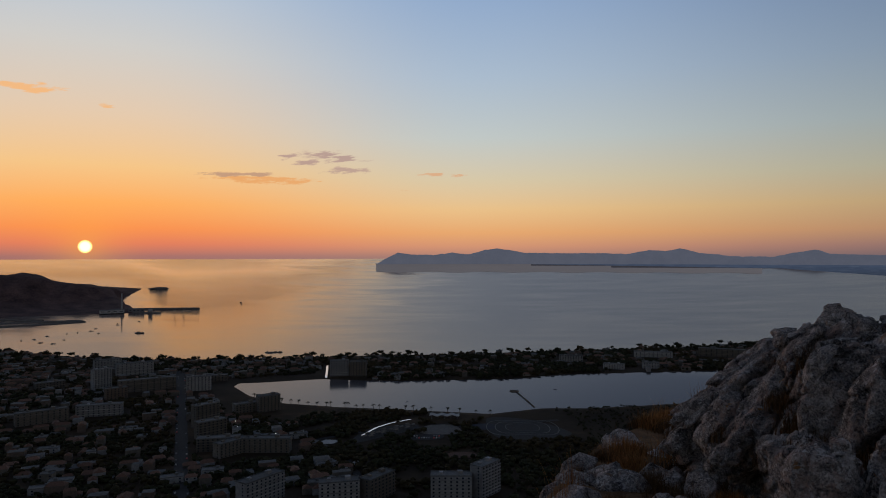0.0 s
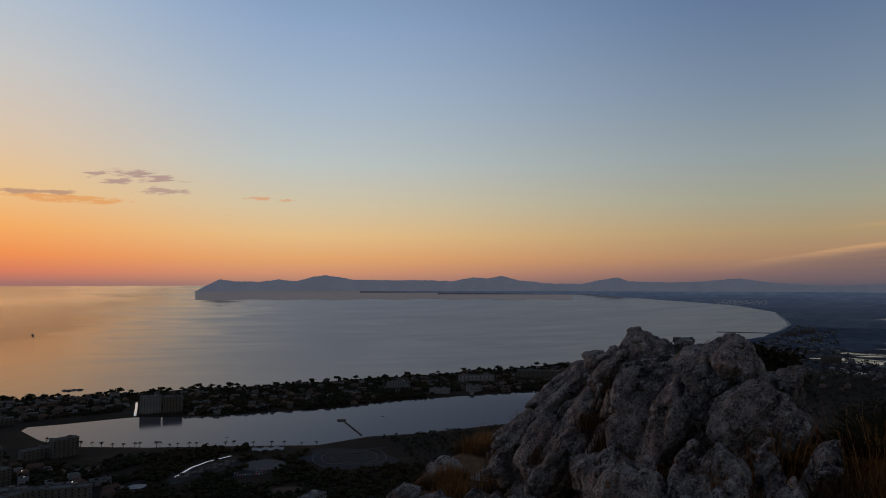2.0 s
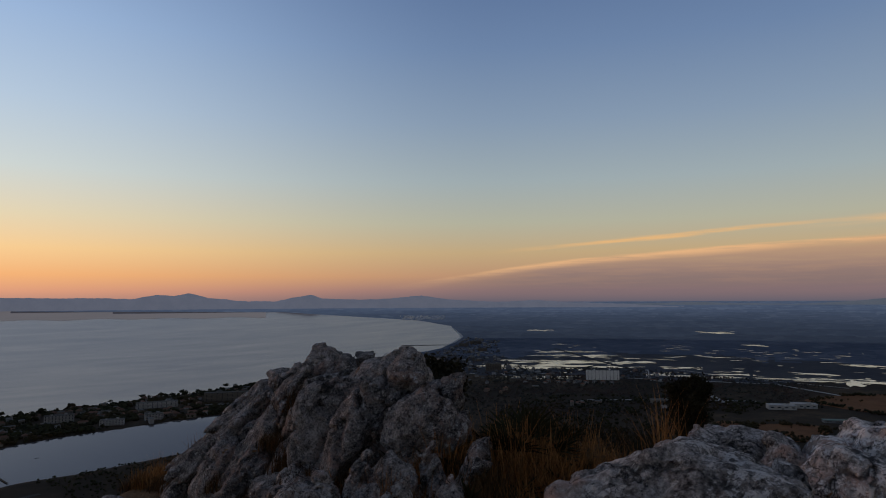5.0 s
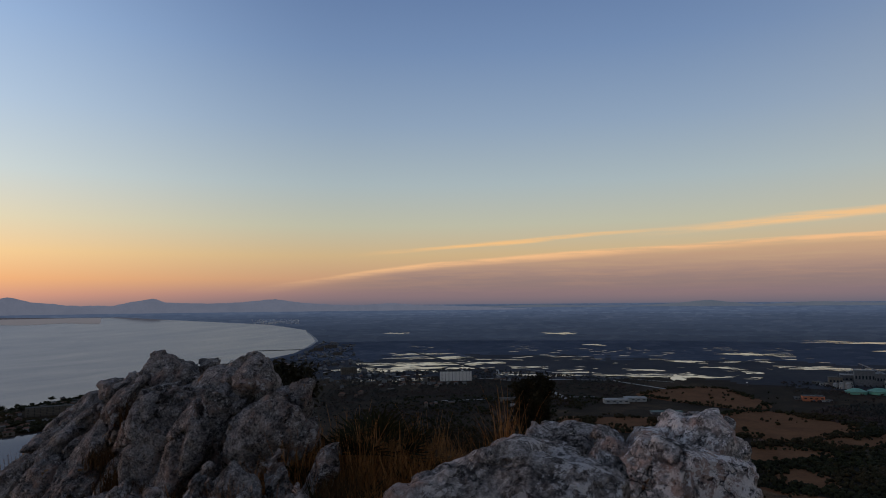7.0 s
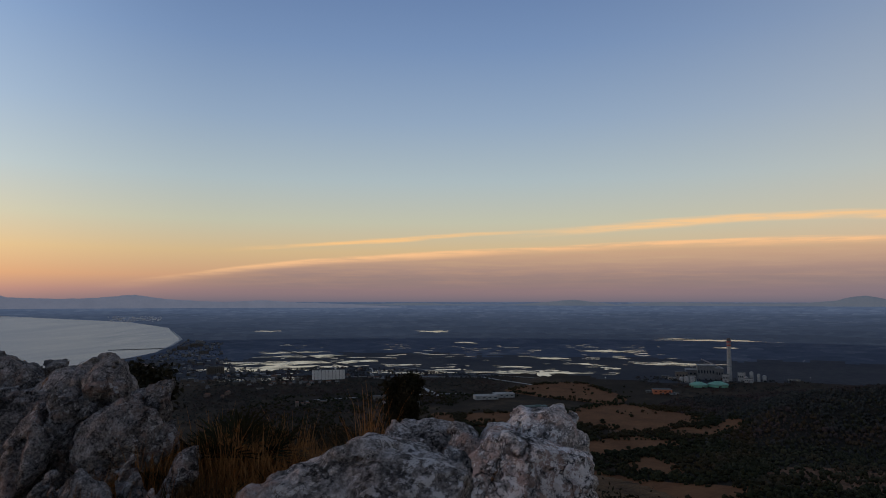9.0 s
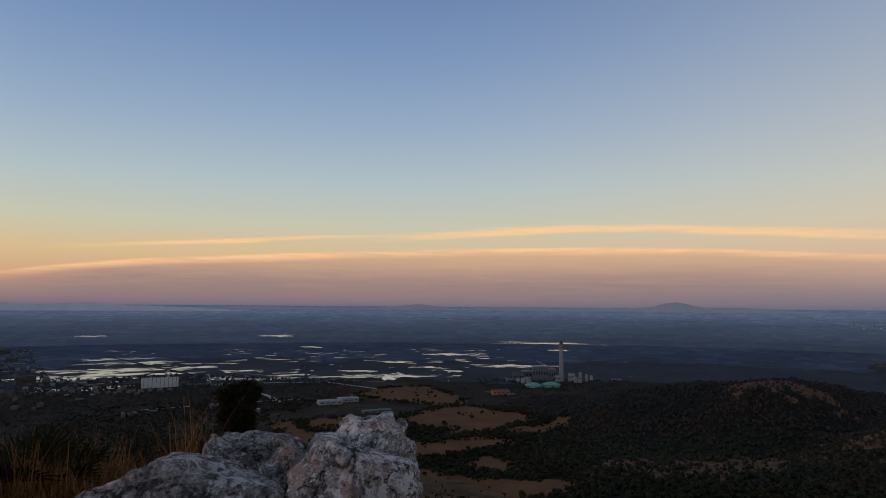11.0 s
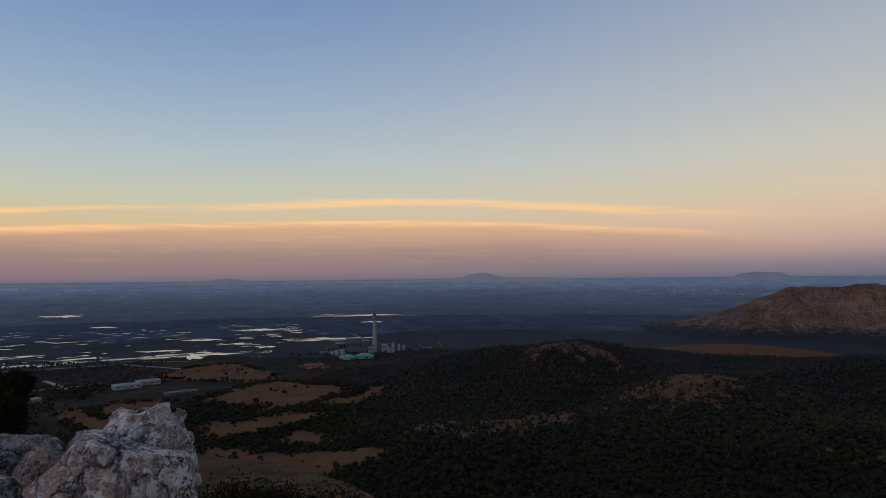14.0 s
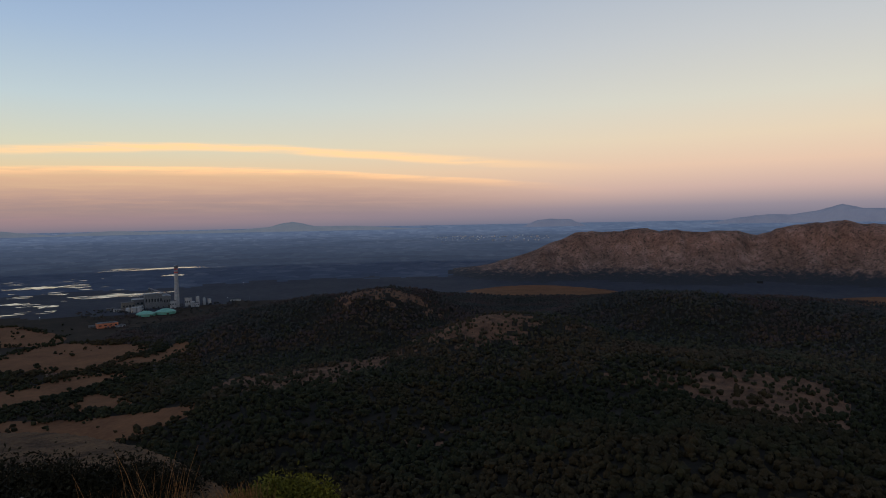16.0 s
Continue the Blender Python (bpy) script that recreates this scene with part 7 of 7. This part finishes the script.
def grass(x, y, k, size, z=None, green=False, dull=False):
    ob = new("grass_tuft", GREEN_TUFT if green else DULL_TUFTS[k % 3] if dull else TUFTS[k % len(TUFTS)])
    ob.location, ob.rotation_euler, ob.scale = (x, y, (floor_z(x, y) if z is None else z) - 0.03), (0, 0, k * 1.7), (size, size, size)
    return tagged(ob, "tuft of dark green grass among the rocks" if green else "withered brown grass tuft in a cleft of the rock" if dull else "dry orange-brown grass tuft among the rocks", "grass", "grass tufts of the summit")


rnd = random.Random(77)
for k in range(230):
    az, d = rnd.uniform(-60, -40.5), rnd.uniform(3.3, 5.2)
    x, y = polar(az, d)
    grass(x, y, k, rnd.uniform(0.55, 1.0), green=rnd.random() < 0.12)
for k in range(80):
    az, d = rnd.uniform(-27, -9), rnd.uniform(5.2, 13)
    x, y = polar(az, d)
    grass(x, y, k, rnd.uniform(0.35, 0.8), dull=k % 3 > 0)
for k in range(28):
    az, d = rnd.uniform(-100, -72), rnd.uniform(4.2, 5.6)
    x, y = polar(az, d)
    grass(x, y, k, rnd.uniform(0.3, 0.65), green=rnd.random() < 0.6)
for az, d, size in ((-90.6, 4.6, 1.1), (-91.2, 4.7, 0.9), (-87.2, 4.6, 0.9), (-60.6, 4.3, 0.9), (-61.6, 4.4, 0.9)):
    x, y = polar(az, d)
    grass(x, y, 3, size)
# tufts in the clefts of the crag
for x, y, z, k, size in ((3.12, 4.87, -0.79, 0, 0.90), (3.09, 4.89, -0.82, 1, 0.80), (3.21, 4.94, -0.76, 2, 0.80), (3.30, 4.72, -0.75, 5, 0.90), (3.83, 5.23, -0.61, 5, 0.70),
                         (3.86, 5.21, -0.63, 2, 0.35), (3.28, 4.38, -0.64, 5, 0.50), (2.85, 4.65, -1.17, 0, 0.70), (2.80, 4.67, -1.23, 1, 0.80), (2.86, 4.53, -1.22, 2, 0.80),
                         (2.68, 4.25, -1.28, 0, 0.80), (2.63, 4.04, -1.30, 1, 0.80), (2.62, 4.26, -1.37, 2, 0.70), (2.62, 3.84, -1.19, 5, 0.90), (2.89, 5.11, -1.12, 5, 0.70),
                         (2.90, 5.74, -1.31, 0, 0.50), (2.83, 5.65, -1.34, 1, 0.50), (2.67, 5.56, -1.51, 5, 0.80), (2.54, 4.53, -1.39, 0, 0.60), (2.87, 6.59, -1.50, 3, 0.60),
                         (2.82, 6.70, -1.54, 3, 0.60), (2.85, 6.70, -1.54, 1, 0.45), (2.77, 6.71, -1.59, 2, 0.50), (2.99, 6.48, -1.28, 5, 0.60), (2.45, 2.88, -1.06, 3, 0.50),
                         (2.41, 2.91, -1.06, 3, 0.50), (2.51, 2.84, -1.04, 5, 0.60), (2.31, 2.86, -1.03, 0, 0.35), (2.72, 2.55, -1.01, 0, 0.60), (2.91, 2.66, -0.97, 1, 0.70),
                         (2.99, 2.99, -1.02, 5, 0.70), (3.17, 2.99, -0.94, 2, 0.70), (2.64, 6.72, -1.76, 0, 0.60), (2.53, 6.53, -1.80, 1, 0.60), (2.42, 1.20, -0.55, 5, 0.50),
                         (2.52, 1.23, -0.57, 5, 0.50), (2.49, 1.27, -0.55, 3, 0.50), (3.26, 1.73, -0.69, 3, 0.70), (2.59, 1.21, -0.57, 5, 0.35)):
    grass(x * 1.012, y * 1.012, k, size * 0.85, H + z - 0.1, dull=k != 3)


def fan_palm(seed):
    rng = random.Random(seed)
    root = new("dwarf_fan_palm")
    for k in range(15):
        bm = bmesh.new()
        t, tilt = rng.uniform(0, 2 * math.pi), rng.uniform(0.25, 1.25)
        ln = rng.uniform(0.22, 0.4)
        axis = Vector((math.cos(t) * math.sin(tilt), math.sin(t) * math.sin(tilt), math.cos(tilt)))
        side = axis.cross(Vector((0, 0, 1))).normalized()
        up = side.cross(axis).normalized()
        hub = axis * ln
        st = 0.006
        a = [bm.verts.new(q) for q in (side * st, -side * st, hub - side * st, hub + side * st)]
        bm.faces.new(a)
        for j in range(13):
            ang = (j - 6) / 6 * 1.25
            d = (axis * math.cos(ang) + side * math.sin(ang) - up * 0.12 * abs(ang)).normalized()
            r = rng.uniform(0.22, 0.3)
            s2 = (side * math.cos(ang) - axis * math.sin(ang)) * 0.013
            tip = hub + d * r - Vector((0, 0, 0.03))
            mid = hub + d * r * 0.5
            q = [bm.verts.new(p) for p in (hub, mid + s2, tip, mid - s2)]
            bm.faces.new(q)
        part("leaf", bm, M_PALM, root)
    return tagged(root, "dwarf fan palm with dark green leaves between the rocks", "palm", "fan palms of the summit")


FANS = [fan_palm(k) for k in range(3)]
FAN_SPOTS = [(-50.6, 4.5, 1.3), (-47.7, 3.9, 1.2), (-42.6, 4.7, 1.25), (-52.2, 4.7, 1.1), (-45.0, 4.5, 1.1), (-49.0, 5.0, 1.1), (-44.0, 5.2, 1.1), (-54.0, 4.3, 0.9), (-41.8, 4.2, 0.9)]
for k, (az, d, s) in enumerate(FAN_SPOTS):
    x, y = polar(az, d)
    s *= 0.66
    t = FANS[k] if k < 3 else copy_thing(FANS[k % 3], pose(0, 0, 0))
    t.location, t.rotation_euler, t.scale = (x, y, floor_z(x, y) + 0.06), (0, 0, k * 1.3), (s, s, s)


def bush(name, x, y, r, tall, mat, seed, label, leaves=1500, leaf=0.035, z=None, foot=1.0):
    """Stems and a ragged crown of many small leaves."""
    rng = np.random.default_rng(seed)
    root = new(name)
    bm = bmesh.new()
    for k in range(7):
        t = k * 0.9 + seed
        top = Vector((math.cos(t) * r * 0.5, math.sin(t) * r * 0.5, tall * 0.7))
        w = Vector((-math.sin(t), math.cos(t), 0)) * 0.012 * (1 + tall)
        q = [bm.verts.new(p) for p in (-w, w, top + w * 0.3, top - w * 0.3, Vector((0.02, 0.02, 0)), top + Vector((0.01, 0.01, 0)))]
        for f in ((0, 1, 2, 3), (1, 4, 5, 2), (4, 0, 3, 5)):
            bm.faces.new([q[i] for i in f])
    part("stem", bm, M_TRUNK, root)
    heads = np.column_stack([rng.normal(0, r * 0.42, 26), rng.normal(0, r * 0.42, 26), tall * rng.uniform(0.35, 0.92, 26)])
    heads[:, :2] *= (foot + (1 - foot) * heads[:, 2:] / tall) * (1 + 0.3 * (1 - foot))
    c = heads[rng.integers(0, 26, leaves)] + rng.normal(0, r * (0.2 if foot == 1 else 0.27), (leaves, 3))
    a, b = rng.normal(0, 1, (leaves, 3)), rng.normal(0, 1, (leaves, 3))
    a /= np.linalg.norm(a, axis=1, keepdims=True)
    b = np.cross(a, b)
    b /= np.linalg.norm(b, axis=1, keepdims=True)
    sz = leaf * rng.uniform(0.6, 1.3, (leaves, 1))
    v = np.stack([c - a * sz, c + b * sz * 0.45, c + a * sz, c - b * sz * 0.45], 1).reshape(-1, 3)
    link("foliage", v, np.arange(leaves * 4).reshape(-1, 4), [mat], parent=root)
    root.location = (x, y, floor_z(x, y) - 0.05 if z is None else z)
    return tagged(root, label, "bush", "bushes of the summit")


def top_at(az, el, d):
    """How tall a plant must be at that bearing and distance for its top to reach an elevation."""
    x, y = polar(az, d)
    return x, y, H + d * math.tan(radians(el)) - floor_z(x, y)


for k, (az, el, d, r) in enumerate(((-60.9, -6.3, 12.0, 0.22), (-61.8, -5.6, 12.2, 0.2), (-61.4, -7.2, 12.0, 0.2))):
    x, y, tall = top_at(az, el, d)
    bush("juniper", x, y, r, tall, M_BUSH, k, "dark upright juniper bush below the summit", 12000, 0.03, None, -0.1)
for k, (az, el, d, r, mat) in enumerate(((-98.4, -18.4, 5.6, 0.26, M_LIME), (-99.6, -19.2, 5.7, 0.24, M_LIME), (-97.2, -19.6, 5.5, 0.22, M_LIME), (-84.5, -16.2, 6.2, 0.4, M_BUSH), (-87.0, -17.0, 6.0, 0.4, M_BUSH), (-81.5, -15.6, 6.0, 0.4, M_BUSH),
                                         (-78.5, -15.4, 6.0, 0.36, M_BUSH), (-90.0, -18.2, 6.3, 0.4, M_BUSH), (-94.0, -20.0, 6.3, 0.4, M_BUSH), (-117, -22.4, 7.0, 0.4, M_LIME), (-131, -21.6, 7.0, 0.4, M_LIME),
                                         (-58.2, -10.2, 9.0, 0.6, M_BUSH), (-55.5, -10.0, 8.0, 0.5, M_BUSH), (-63.5, -11.0, 8.5, 0.5, M_BUSH))):
    x, y, tall = top_at(az, el, d)
    bush("shrub", x, y, r, tall, mat, 20 + k, "yellow-green broom bush on the slope" if mat == M_LIME else "dark low shrub between the rocks", 12000 if mat == M_LIME else 5200, 0.018 if mat == M_LIME else 0.018)


def old_post(az, el, d):
    x, y, tall = top_at(az, el, d)
    bm = bmesh.new()
    drum(bm, 0, 0, 0, 0.055, 0.045, tall, 9)
    for v in bm.verts:
        v.co += 0.02 * noise.noise_vector(v.co * 5)
    ob = new("old_post", mesh_of("old_post", bm, M_TRUNK))
    ob.location, ob.rotation_euler = (x, y, floor_z(x, y) - 0.05), (0.06, 0.1, 0)
    tagged(ob, "short weathered wooden post on the slope", "post", "posts on the slope")


old_post(-16.1, -13.6, 12.0)
old_post(-13.8, -15.0, 11.0)


# loose stones on the slope
STONES = [boulder("stone", (0, 0, 0), (0.2, 0.16, 0.15), (0, 0, 0), 300 + k, "loose grey limestone stone on the slope", 4, 0.4, 0.12, group="loose stones of the slope") for k in range(4)]
for k in range(80):
    if k < 50:
        az, d = rnd.uniform(-25, -9), rnd.uniform(5.2, 12)
    else:
        az, d = rnd.uniform(-70, -46), rnd.uniform(3.2, 7)
    x, y = polar(az, d)
    ob = STONES[k] if k < 4 else copy_thing(STONES[k % 4], pose(0, 0, 0))
    s = rnd.uniform(0.4, 1.7)
    ob.location, ob.rotation_euler, ob.scale = (x, y, floor_z(x, y)), (rnd.uniform(-0.3, 0.3), 0, k * 0.9), (s, s, s)

for k, (x, y, z, r, tall) in enumerate(((4.39, 4.79, -0.97, 0.26, 0.36), (4.46, 5.00, -0.89, 0.22, 0.30), (4.19, 4.43, -1.02, 0.28, 0.42), (3.52, 5.95, -1.13, 0.14, 0.20))):
    bush("shrub", x, y, r, tall, M_BUSH, 50 + k, "dark shrub growing out of the crag", 900, 0.03, H + z)
